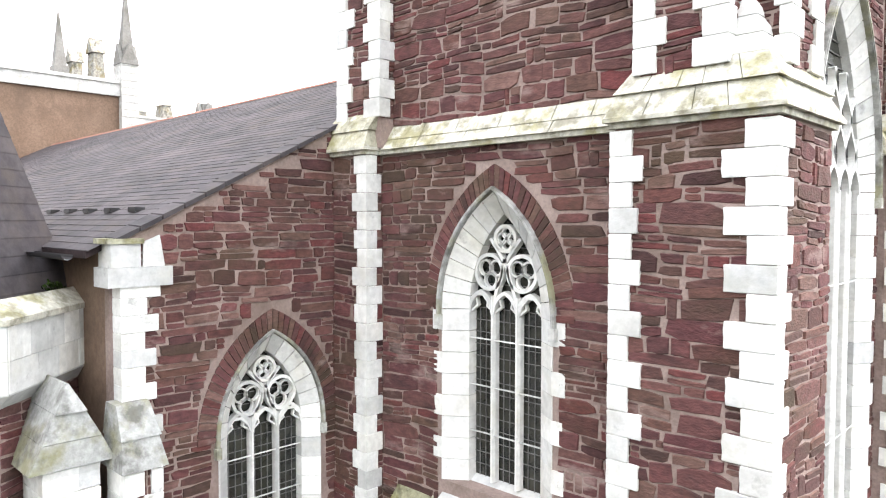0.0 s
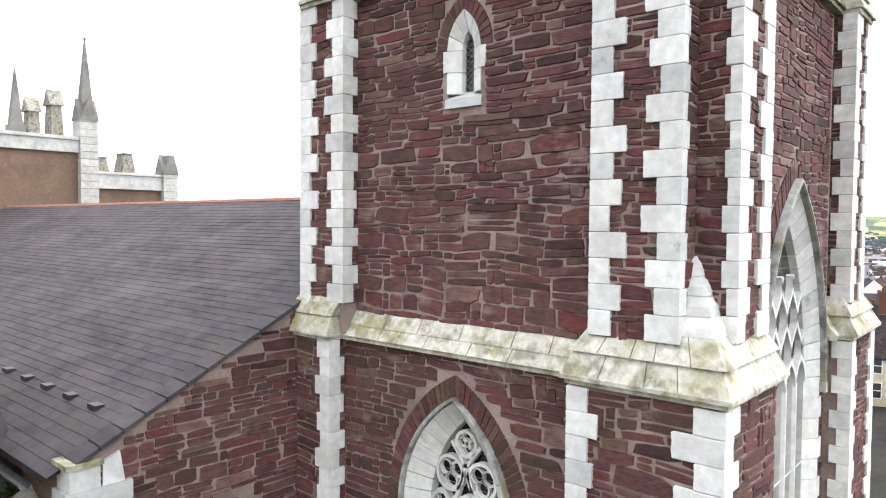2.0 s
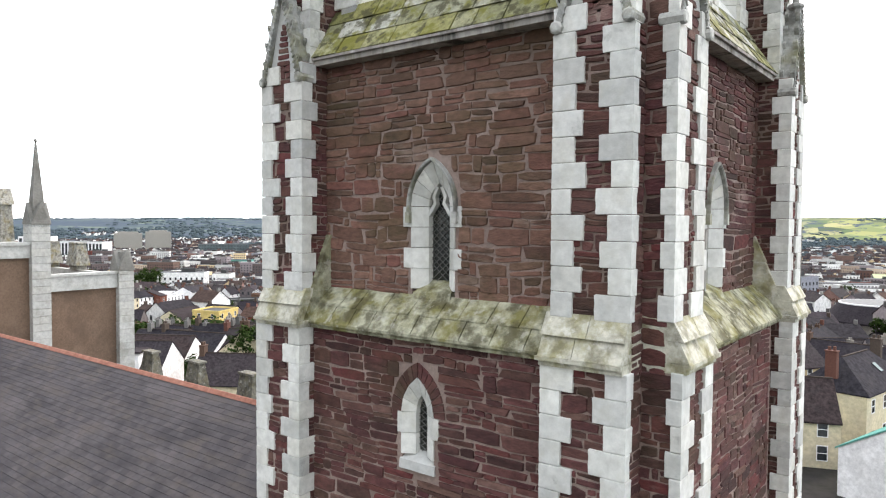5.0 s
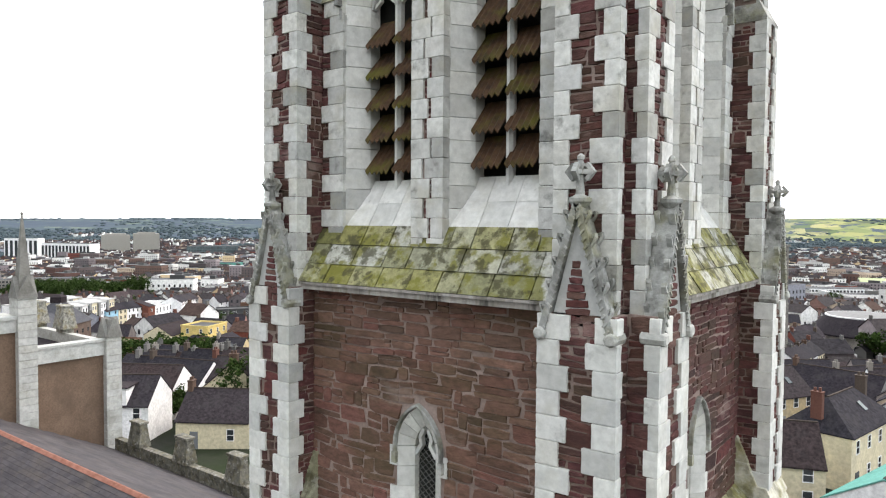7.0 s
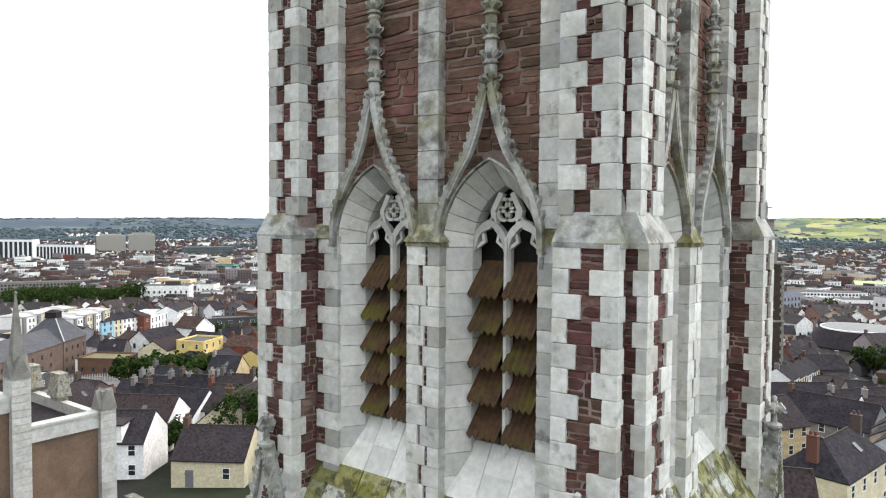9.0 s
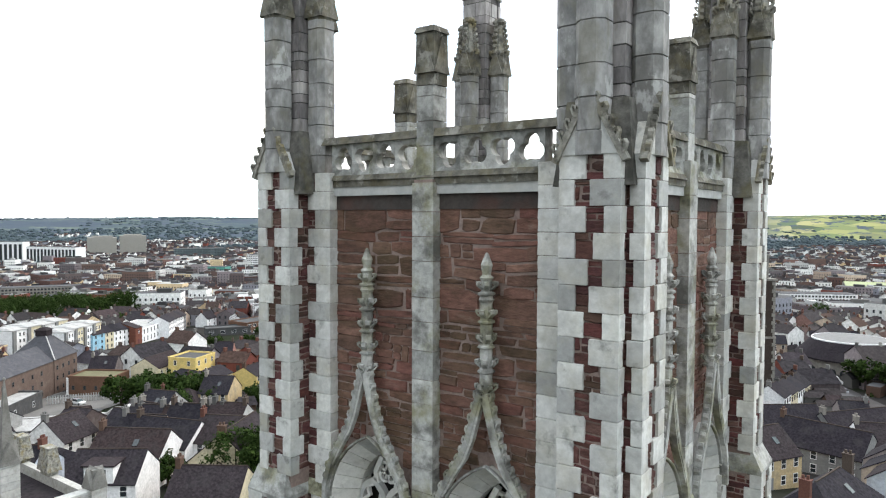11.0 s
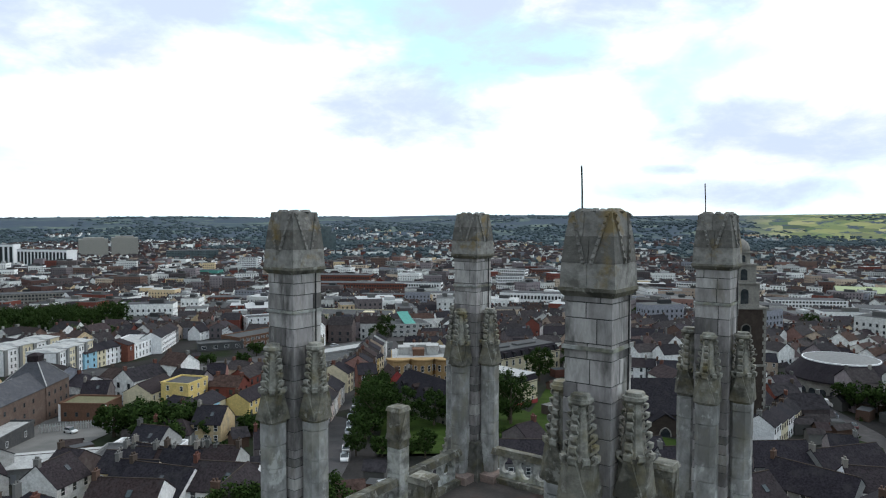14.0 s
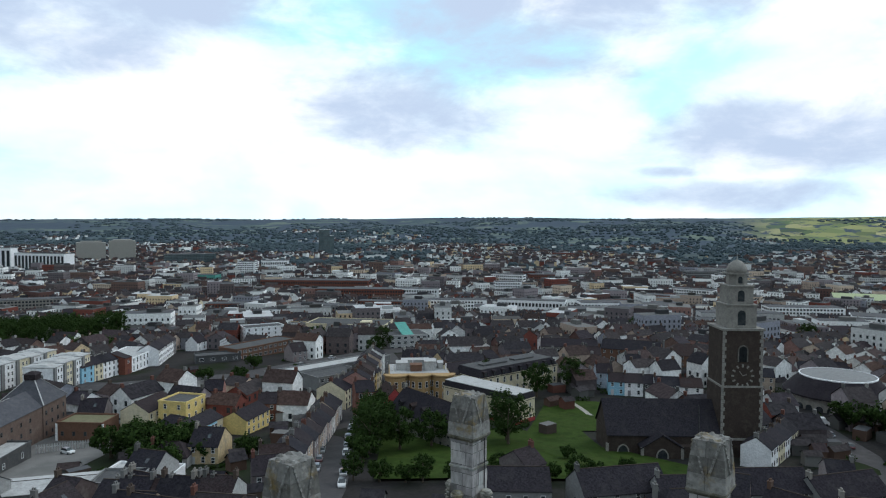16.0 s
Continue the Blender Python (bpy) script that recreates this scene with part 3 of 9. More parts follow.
def window_surround(parent, uc, zb, zs, wo, ho, wi, hi, d_f, d_g, d_b, seed, near, toothed=0.0, n=7, hood=0.0, red_ring=0.0, d_wall=None, hood_stop=True):
    """White stone dressings of a pointed opening: jamb stones, arch stones, hood mould and a ring of red arch stones."""
    rnd = random.Random(seed)
    join = Mb()
    rows = max(1, round((zs - zb) / 0.42))
    h = (zs - zb) / rows
    for s in (-1, 1):
        for i in range(rows):
            w = wo + (toothed * rnd.uniform(0.8, 1.1) if i % 2 else 0.0)
            a, b = zb + i * h + 0.005, zb + (i + 1) * h - 0.005
            m = Mb() if near else join
            q = [(uc + s * w, -d_f), (uc + s * (wo - 0.02), -d_f), (uc + s * wi, -d_g), (uc + s * wi, -d_b), (uc + s * w, -d_b)]
            q = q if s > 0 else q[::-1]
            m.rings([[(x, y, a) for x, y in q], [(x, y, b) for x, y in q]])
            if near:
                part("jamb_stone", m, M_LIME_O, parent)
    po, pi = arch(wo, ho, n), arch(wi, hi, n)
    for i in range(len(po) - 1):
        t = 0.03
        m = Mb() if near else join
        (ax, az), (bx, bz), (cx, cz), (ex, ez) = po[i], po[i + 1], pi[i + 1], pi[i]
        lerp = lambda p, q, k: p + (q - p) * k
        oa = (uc + lerp(ax, bx, t), zs + lerp(az, bz, t)); ob = (uc + lerp(bx, ax, t), zs + lerp(bz, az, t))
        ia = (uc + lerp(ex, cx, t), zs + lerp(ez, cz, t)); ib = (uc + lerp(cx, ex, t), zs + lerp(cz, ez, t))
        m.hexa([(oa[0], -d_f, oa[1]), (ia[0], -d_g, ia[1]), (ia[0], -d_b, ia[1]), (oa[0], -d_b, oa[1]),
                (ob[0], -d_f, ob[1]), (ib[0], -d_g, ib[1]), (ib[0], -d_b, ib[1]), (ob[0], -d_b, ob[1])])
        if near:
            part("arch_stone", m, M_LIME_O, parent)
    if not near:
        part("dressings", join, M_LIME_I, parent)
    if hood:
        m = Mb()
        pts = [(uc + x, -d_f - hood * 0.3, zs + z) for x, z in arch(wo + hood * 0.4, ho + hood * 0.5, 14)]
        if hood_stop:
            pts = [(pts[0][0], pts[0][1], zs - 0.12)] + pts + [(pts[-1][0], pts[-1][1], zs - 0.12)]
        m.bar(pts, hood * 0.7, hood)
        m.bar([(x, y - hood * 0.45, z) for x, y, z in pts], hood * 0.32, hood * 0.4)
        for e in (pts[0], pts[-1]):
            m.box(e[0] - hood * .6, e[0] + hood * .6, e[1] - hood * .7, e[1] + .05, zs - 0.3, zs - 0.1)
        part("hood_mould", m, M_COPE, parent)
    if red_ring:
        m = Mb()
        nr = max(8, int(ho * 11))
        po, pi = arch(wo + hood + red_ring * .9, ho + hood * 1.2 + red_ring, nr), arch(wo + hood * 0.7, ho + hood * 0.8, nr)
        dw = d_wall or d_f
        for i in range(len(po) - 1):
            (ax, az), (bx, bz), (cx, cz), (ex, ez) = po[i], po[i + 1], pi[i + 1], pi[i]
            pr = rnd.uniform(0.015, 0.035)
            L = lambda p, q, k: (uc + p[0] + (q[0] - p[0]) * k, zs + p[1] + (q[1] - p[1]) * k)
            oa, ob, ia, ib = L((ax, az), (bx, bz), .08), L((ax, az), (bx, bz), .92), L((ex, ez), (cx, cz), .08), L((ex, ez), (cx, cz), .92)
            m.hexa([(oa[0], -dw - pr, oa[1]), (ia[0], -dw - pr, ia[1]), (ia[0], -dw, ia[1]), (oa[0], -dw, oa[1]),
                    (ob[0], -dw - pr, ob[1]), (ib[0], -dw - pr, ib[1]), (ib[0], -dw, ib[1]), (ob[0], -dw, ob[1])])
        tagged(part("relieving_arch", m, M_RED_I, parent), kind="stuff")


def ring_pts(cx, cz, r, lobes=0, n=20, amp=0.16, ph=0.0):
    return [(cx + r * (1 + (amp * math.cos(lobes * a + ph) if lobes else 0)) * math.cos(a), cz + r * (1 + (amp * math.cos(lobes * a + ph) if lobes else 0)) * math.sin(a))
            for a in (6.28319 * i / n for i in range(n + 1))]


def inside(o, u, z):
    s = span(o, z)
    return s is not None and s[0] <= u <= s[1]


def tracery(parent, uc, zb, zs, w, h, lights, d, bw=0.085, style="flow", panes=True, bars=0.62):
    """Mullions, cusped heads and the pierced head of a window, with leaded panes behind."""
    head = Mb()
    o = outline(uc, zb, zs, w, h, 14)
    sp = 2 * w / lights
    us = [uc - w + sp * i for i in range(1, lights)]
    for u in us:
        top = zs + (0.16 * h if style != "net" else 0.0)
        m = Mb()
        m.prism([(u - bw / 2, -d + .07), (u - bw / 2, -d - .03), (u - bw * .2, -d - .10), (u + bw * .2, -d - .10), (u + bw / 2, -d - .03), (u + bw / 2, -d + .07)], "z", zb, top)
        part("mullion", m, M_LIME_O, parent)
    for i in range(lights):
        c = uc - w + sp * (i + .5)
        pts = [(c + x, zs - 0.05 + z) for x, z in arch(sp / 2, sp * 0.72, 6)]
        head.bar([(x, -d - .02, z) for x, z in pts if inside(o, x, z) or z < zs + .05], bw * .8, 0.13)
        if style != "net":
            for s in (-1, 1):
                head.bar([(c + s * sp * .46, -d, zs - .02), (c + s * sp * .2, -d, zs + sp * .16), (c + s * sp * .27, -d, zs + sp * .42)], bw * .45, 0.08)
    lines = []
    fine = []
    if style == "flow":
        for s in (-1, 1):
            cx_, cz_, r_ = uc + s * w * .44, zs + h * .40, w * .37
            lines.append(ring_pts(cx_, cz_, r_, n=26))
            for q in range(3):
                a_ = q * 2.0944 + .52
                fine.append(ring_pts(cx_ + r_ * .47 * math.cos(a_), cz_ + r_ * .47 * math.sin(a_), r_ * .44, n=14))
            # ogee of the middle light and the sweep of the outer ones
            lines.append([(uc + s * w * .34, zs - .03 * h), (uc + s * w * .30, zs + .12 * h), (uc + s * w * .18, zs + .28 * h), (uc + s * w * .07, zs + .42 * h), (uc + s * w * .01, zs + .54 * h)])
            lines.append([(uc + s * w * .34, zs - .03 * h), (uc + s * w * .42, zs + .08 * h), (uc + s * w * .60, zs + .17 * h), (uc + s * w * .80, zs + .17 * h), (uc + s * w * .98, zs + .06 * h)])
            lines.append([(uc + s * w * .01, zs + .50 * h), (uc + s * w * .16, zs + .60 * h), (uc + s * w * .40, zs + .74 * h)])
        cx_, cz_, r_ = uc, zs + h * .74, w * .27
        lines.append(ring_pts(cx_, cz_, r_, n=22))
        for q in range(4):
            a_ = q * 1.5708
            fine.append(ring_pts(cx_ + r_ * .46 * math.cos(a_), cz_ + r_ * .46 * math.sin(a_), r_ * .43, n=12))
    elif style == "quat":
        cx_, cz_, r_ = uc, zs + h * .60, w * .34
        for q in range(4):
            a_ = q * 1.5708 + .785
            fine.append(ring_pts(cx_ + r_ * .48 * math.cos(a_), cz_ + r_ * .48 * math.sin(a_), r_ * .46, n=12))
        for s in (-1, 1):
            lines.append([(uc, zs + .02), (uc + s * w * .10, zs + .18 * h), (uc + s * w * .34, zs + .34 * h), (uc + s * w * .40, zs + .58 * h), (uc + s * w * .16, zs + .86 * h)])
            lines.append([(uc + s * w * .98, zs + .02), (uc + s * w * .86, zs + .26 * h), (uc + s * w * .52, zs + .34 * h), (uc + s * w * .40, zs + .46 * h)])
    elif style == "net":
        for k in range(-lights * 2, lights * 3):
            for s in (-1, 1):
                base = uc - w + sp * k
                pts = []
                for i in range(40):
                    q = i / 12.0
                    z = zs + q * sp * 0.95
                    u = base + s * (sp / 2) * (q - math.sin(2 * math.pi * q) / (2 * math.pi) * 0.85)
                    if inside(o, u, z):
                        pts.append((u, z))
                    elif pts:
                        break
                if len(pts) > 2:
                    lines.append(pts)
    for pts in lines:
        pts = [p for p in pts if inside(o, *p)]
        if len(pts) > 2:
            head.bar([(x, -d - .02, z) for x, z in pts], bw * .72, 0.12)
    for pts in fine:
        pts = [p for p in pts if inside(o, *p)]
        if len(pts) > 2:
            head.bar([(x, -d, z) for x, z in pts], bw * .4, 0.08)
    part("tracery", head, M_LIME_I, parent)
    if panes:
        g = Mb()
        g.prism([(x, z) for x, z in o], "y", -d + .10, -d + .13)
        part("pane", g, M_LEAD, parent, "dark leaded glass")
        c = Mb()
        for i in range(1, lights * 4):
            if i % 4:
                u = uc - w + sp * i / 4
                c.bar([(u, -d + .085, zb), (u, -d + .085, zs + max(0, (span(o, zs)[1] - abs(u - uc)) * 0.3))], 0.012, 0.02)
        z = zb + 0.22
        while z < zs + h * .8:
            s = span(o, z)
            c.bar([(s[0], -d + .085, z), (s[1], -d + .085, z)], 0.012, 0.02, up=(0, 1, 0))
            z += 0.22
        part("lead_came", c, M_CAME, parent)
        b = Mb()
        for i in range(1, 4):
            z = zb + (zs - zb) * i / 3.6
            b.bar([(uc - w, -d - .05, z), (uc + w, -d - .05, z)], 0.022, 0.022, up=(0, 1, 0))
        part("saddle_bar", b, M_LIME_I, parent)


def weather(mb, u0, u1, z, steps, joints=None, seed=1):
    """Sloping stone courses along a wall: steps of (d0, z0, d1, z1), cut into blocks."""
    rnd = random.Random(seed)
    for d0, za, d1, zb in steps:
        u = u0
        while u < u1 - 0.02:
            w = joints * rnd.uniform(.75, 1.25) if joints else u1 - u0
            v = u1 if u1 - u - w < 0.25 else u + w
            a, b = u + .009, v - .009
            mb.hexa([(a, -d0, z + za), (b, -d0, z + za), (b, -d1 + .25, z + za), (a, -d1 + .25, z + za), (a, -d1, z + zb), (b, -d1, z + zb), (b, -d1 + .25, z + zb), (a, -d1 + .25, z + zb)])
            u = v
    return mb


def sliced(mb, a, za, b, zb, nx, ny, g=.007):
    """A sloped course cut into blocks: rectangle a at za narrowing to b at zb, as (x0, x1, y0, y1)."""
    at = lambda r, u, v: (r[0] + (r[1] - r[0]) * u, r[2] + (r[3] - r[2]) * v)
    for i in range(nx):
        for j in range(ny):
            if 0 < i < nx - 1 and 0 < j < ny - 1:
                continue
            k = .12 * ((i * 7 + j * 3) % 3 - 1) / nx
            u0, u1 = (i / nx + (k if i else 0)), ((i + 1) / nx + (.12 * (((i + 1) * 7 + j * 3) % 3 - 1) / nx if i < nx - 1 else 0))
            v0, v1 = j / ny, (j + 1) / ny
            ps = []
            for r, z in ((a, za), (b, zb)):
                for u, v, su, sv in ((u0, v0, 1, 1), (u1, v0, -1, 1), (u1, v1, -1, -1), (u0, v1, 1, -1)):
                    x, y = at(r, u, v)
                    ps.append((x + su * g, y + sv * g, z))
            mb.hexa(ps)
    return mb


def crockets(mb, a, b, n, r, out, seed=0):
    """Curled leaves up a sloping edge from a to b, pushed outwards and rolled over at the tip."""
    a, b, out = Vector(a), Vector(b), Vector(out).normalized()
    along = (b - a).normalized()
    side = along.cross(out).normalized()
    rnd = random.Random(seed)
    for i in range(n):
        p = a.lerp(b, (i + .5) / n)
        q = r * rnd.uniform(.85, 1.15)
        curl = [(-.9, -.25), (-.3, .55), (.3, 1.15), (.95, 1.2), (1.05, .65), (.6, .45)]
        mb.bar([p + along * q * u + out * q * v for u, v in curl], q * .42, q * 1.2, up=side)
        mb.blob(p + along * q * .72 + out * q * .85, q * .42, seed * 17 + i, 5, 2, .9, 0.25)
    return mb


STAGES = [  # buttress stages: foot, head, inner u, outer u, reach
    (16.75, 22.62, 2.72, 3.95, 4.50),
    (23.30, 27.75, 2.80, 3.93, 4.36),
    (27.75, 33.50, 2.88, 3.79, 4.08),
    (33.90, 39.75, 2.86, 3.66, 3.90)]


def buttress(k, s):
    """One of the two buttresses of face k; s is the side, -1 or +1."""
    turn, near = 90.0 * k, k in (0, 1)
    sd = 100 * k + 10 * (s + 1)
    X = lambda u0, u1: (s * u0, s * u1) if s > 0 else (s * u1, s * u0)
    core = Mb()
    for z0, z1, ui, uo, d in STAGES:
        x0, x1 = X(ui, uo)
        core.box(x0, x1, -d, -2.9, z0 - 0.6, z1 + .02)
    b = part("buttress", core, M_MORTAR, tower, "stepped red sandstone buttress with white quoins", turn=turn)
    stones, qj = Mb(), Mb()
    for i, (z0, z1, ui, uo, d) in enumerate(STAGES):
        x0, x1 = X(ui, uo)
        rubble(stones, courses(x0 + .02, x1 - .02, z0, z1, sd + i, big=0.9), d, sd + i)
        for e, sg in ((x0, -1), (x1, 1)):     # the two flanks
            fl = Mb()
            lo, hi = ((d - 0.9), d) if abs(e) < 3.3 else (uo - .02, d)
            rubble(fl, courses(lo, hi, z0, z1, sd + 7 * i + sg, big=0.85), 0, sd + 3 + i)
            for (p, q, r) in fl.v:
                stones.v.append((e - sg * q, -p, r))
            k0 = len(stones.v) - len(fl.v)
            stones.f += [tuple(k0 + j for j in f) for f in fl.f]
            if i == 0 and sg * s > 0:     # the angle goes on past the offset
                fl = rubble(Mb(), courses(uo - .02, 4.34, 22.6, 23.34, sd + 77, big=.85), 0, sd + 78)
                k0 = len(stones.v)
                stones.v += [(e - sg * q, -p, r) for p, q, r in fl.v]
                stones.f += [tuple(k0 + j for j in f) for f in fl.f]
            quoins(e, d, z0, z1, sg, b, near, qj, sd + i * 5 + sg, long=(0.46 if i < 2 else 0.35), short=(0.28 if i < 2 else 0.19), start=(sg > 0), ret=min(0.32, d - uo + 0.02) if sg * s < 0 else .16)
    tagged(part("rubble", stones, M_RED_I, b), kind="stuff")
    if not near:
        part("quoin_stack", qj, M_LIME_I, b)
    # second string: two sloping courses with plain sides
    w = Mb()
    x0, x1 = X(2.66, 3.958)
    w.box(x0, x1, -4.60, -3.6, 22.60, 22.68)
    w.box(x0 - (.03 if s > 0 else 0), x1 + (.03 if s < 0 else 0), -4.66, -3.6, 22.68, 22.74)
    for d0, za, d1, zb, n_ in ((4.64, 22.745, 4.50, 23.04, 2), (4.56, 23.045, 4.38, 23.36, 2)):
        for i in range(n_):
            k_ = (.42, .56)[n_ == 2 and za > 23]
            a0, a1 = (x0, x0 + (x1 - x0) * k_) if i == 0 else (x0 + (x1 - x0) * k_, x1)
            w.hexa([(a0 + .005, -d0, za), (a1 - .005, -d0, za), (a1 - .005, -3.6, za), (a0 + .005, -3.6, za), (a0 + .005, -d1, zb), (a1 - .005, -d1, zb), (a1 - .005, -3.6, zb), (a0 + .005, -3.6, zb)])
    if near:
        pieces("weathering_stone", w, M_MOSS_PALE, b)
    else:
        tagged(part("weathering", w, M_MOSS_PALE, b, "mossy sloped limestone offset"), kind="stuff")
    # sloping flank stones in the inner angle
    st = Mb()
    a0, a1 = X(2.66, 2.84)
    for za, zb, d0, d1 in ((22.74, 23.3, 4.46, 4.2), (23.305, 23.85, 4.22, 3.98), (23.855, 24.4, 4.0, 3.76)):
        st.hexa([(a0, -d0, za), (a1, -d0, za), (a1, -3.6, za), (a0, -3.6, za), (a0, -d1, zb), (a1, -d1, zb), (a1, -3.6, zb), (a0, -3.6, zb)])
    tagged(part("flank_stone", st, M_MOSS if k == 0 else M_MOSS_PALE, b, "mossy sloping stones beside the buttress"), kind="stuff")
    # crocketed gable over the third stage
    g = Mb()
    c, hw = s * 3.36, 0.50
    g.prism([(c - hw * .84, 27.6), (c + hw * .84, 27.6), (c, 29.2)], "y", -4.36, -3.9)
    gb = part("gable", g, M_LIME_I, b, "steep crocketed limestone gable")
    gs = Mb()
    rubble(gs, [(c - .23 + .022 * i, c + .23 - .022 * i, 27.6 + .12 * i, 27.72 + .12 * i) for i in range(8)], 4.36, sd)
    tagged(part("rubble", gs, M_RED_I, gb), kind="stuff")
    gp = Mb()
    for q in (-1, 1):
        gp.bar([(c + q * hw * 1.10, -4.30, 27.46), (c + q * hw * .52, -4.30, 28.46), (c, -4.30, 29.36)], 0.10, 0.30)
        for i in range(17):       # carved rope under the coping
            t_ = (i + .5) / 17
            x_, z_ = c + q * hw * 1.02 * (1 - t_), 27.5 + 1.8 * t_
            gp.bar([(x_ - q * .035, -4.45, z_ - .025), (x_ + q * .025, -4.45, z_ + .04)], .03, .04)
        gp.rings([[(c + q * hw * 1.10 + r_ * math.cos(j * .785), y_, 27.46 + r_ * math.sin(j * .785)) for j in range(8)] for r_, y_ in ((.07, -4.50), (.10, -4.48), (.10, -4.14), (.07, -4.12))])
    part("coping", gp, M_COPE, gb)
    cr = Mb()
    for q in (-1, 1):
        crockets(cr, (c + q * hw * 1.06, -4.40, 27.62), (c + q * .09, -4.40, 29.3), 5, 0.072, (q * .86, 0, .5), sd + q)
        crockets(cr, (c + q * hw * 1.06, -4.18, 27.7), (c + q * .09, -4.18, 29.3), 5, 0.06, (q * .86, 0, .5), sd + q + 3)
    tagged(part("crocket", cr, M_COPE, gb), kind="stuff")
    fi = Mb()
    fi.rings([[(c + r * math.cos(j * .785), -4.32 + r * math.sin(j * .785), z) for j in range(8)] for r, z in ((.10, 29.28), (.17, 29.36), (.17, 29.41), (.07, 29.46), (.055, 29.62), (.05, 29.9), (.02, 30.02))])
    for dx, dy in ((1, 0), (-1, 0), (0, 1), (0, -1)):     # cross arms with lobed ends
        e_ = Vector((dx, dy, 0))
        o_ = Vector((c, -4.32, 29.78))
        n_ = Vector((-dy, dx, 0))
        fi.bar([o_, o_ + e_ * .17], .07, .09, up=n_)
        fi.bar([o_ + e_ * .10 + Vector((0, 0, -.11)), o_ + e_ * .2, o_ + e_ * .10 + Vector((0, 0, .11))], .06, .08, up=n_)
    fi.blob((c, -4.32, 29.98), 0.06, sd + 2, 6, 3)
    part("finial", fi, M_COPE, gb)
    # offset over the belfry stage
    w2 = Mb()
    x0, x1 = X(2.84, 3.83)
    w2.box(x0 - .03, x1 + .03, -4.14, -3.4, 33.44, 33.52)
    w2.taper((x0 - .03, x1 + .03, -4.14, -3.4), 33.52, (x0 + .04, x1 - .13, -3.93, -3.4), 33.95)
    part("weathering", w2, M_COPE, b)
    # head gablet
    hg = Mb()
    c = s * 3.27
    hg.prism([(c - .46, 39.72), (c + .46, 39.72), (c, 40.55)], "y", -3.98, -3.3)
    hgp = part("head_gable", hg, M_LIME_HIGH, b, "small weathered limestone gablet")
    hc = Mb()
    for q in (-1, 1):
        hc.bar([(c + q * .52, -3.96, 39.62), (c, -3.96, 40.6)], .09, .12)
        crockets(hc, (c + q * .52, -4.0, 39.7), (c + q * .05, -4.0, 40.55), 5, .065, (q * .8, -.2, .4), sd)
    tagged(part("crocket", hc, M_LICHEN, hgp), kind="stuff")
    return b


def corner_pier(k):
    """The square foot of the corner at the right of face k, with its sloped head and the stepped stones in the angle."""
    turn, near = 90.0 * k, k == 0
    core = Mb()
    core.box(2.45, 4.62, -4.62, -2.45, -1, 16.05)
    p = part("corner_pier", core, M_MORTAR, tower, "square red sandstone corner pier with white quoins", turn=turn)
    st, qj = Mb(), Mb()
    rubble(st, courses(2.47, 4.6, 8.5, 16.0, 900 + k), 4.62, 900 + k)
    sx = Mb()
    rubble(sx, courses(-4.6, -2.47, 8.5, 16.0, 950 + k), 0, 950 + k)
    k0 = len(st.v)
    st.v += [(4.62 - y, x, z) for x, y, z in sx.v]
    st.f += [tuple(k0 + j for j in f) for f in sx.f]
    tagged(part("rubble", st, M_RED_I, p), kind="stuff")
    quoins(4.62, 4.62, 8.5, 16.0, 1, p, near, qj, 911 + k, .58, .34, ret=.45)
    quoins(2.45, 4.62, 8.5, 16.0, -1, p, near, qj, 921 + k, .42, .27, ret=.3)
    if not near:
        part("quoin_stack", qj, M_LIME_I, p)
    w = Mb()
    w.box(2.38, 4.70, -4.70, -2.38, 16.03, 16.11)
    w.box(2.33, 4.78, -4.78, -2.33, 16.11, 16.17)
    sliced(w, (2.33, 4.78, -4.78, -2.33), 16.17, (2.46, 4.60, -4.60, -2.46), 16.50, 4, 4)
    sliced(w, (2.41, 4.66, -4.66, -2.41), 16.505, (2.62, 4.44, -4.44, -2.62), 16.86, 5, 4)
    w.box(2.6, 4.4, -4.4, -2.6, 16.1, 16.8)
    if near:
        pieces("weathering_stone", w, M_MOSS_PALE, p)
    else:
        tagged(part("weathering", w, M_MOSS_PALE, p, "mossy sloped limestone head"), kind="stuff")
    for i in range(4):
        e = 0.46 - 0.11 * i
        z = 16.86 + 0.26 * i
        m = Mb()
        m.taper((3.6, 3.98 + e, -3.98 - e, -3.6), z, (3.6, 3.98 + e - .03, -3.98 - e + .03, -3.6), z + .12)
        m.taper((3.6, 3.98 + e - .03, -3.98 - e + .03, -3.6), z + .12, (3.6, 3.98 + e - .12, -3.98 - e + .12, -3.6), z + .255)
        part("stepped_stone", m, M_LIME_O, p)
    m = Mb()
    m.taper((3.5, 3.84, -3.84, -3.5), 33.6, (3.5, 3.67, -3.67, -3.5), 34.3)
    part("stepped_stone", m, M_OLD, p)
    return p


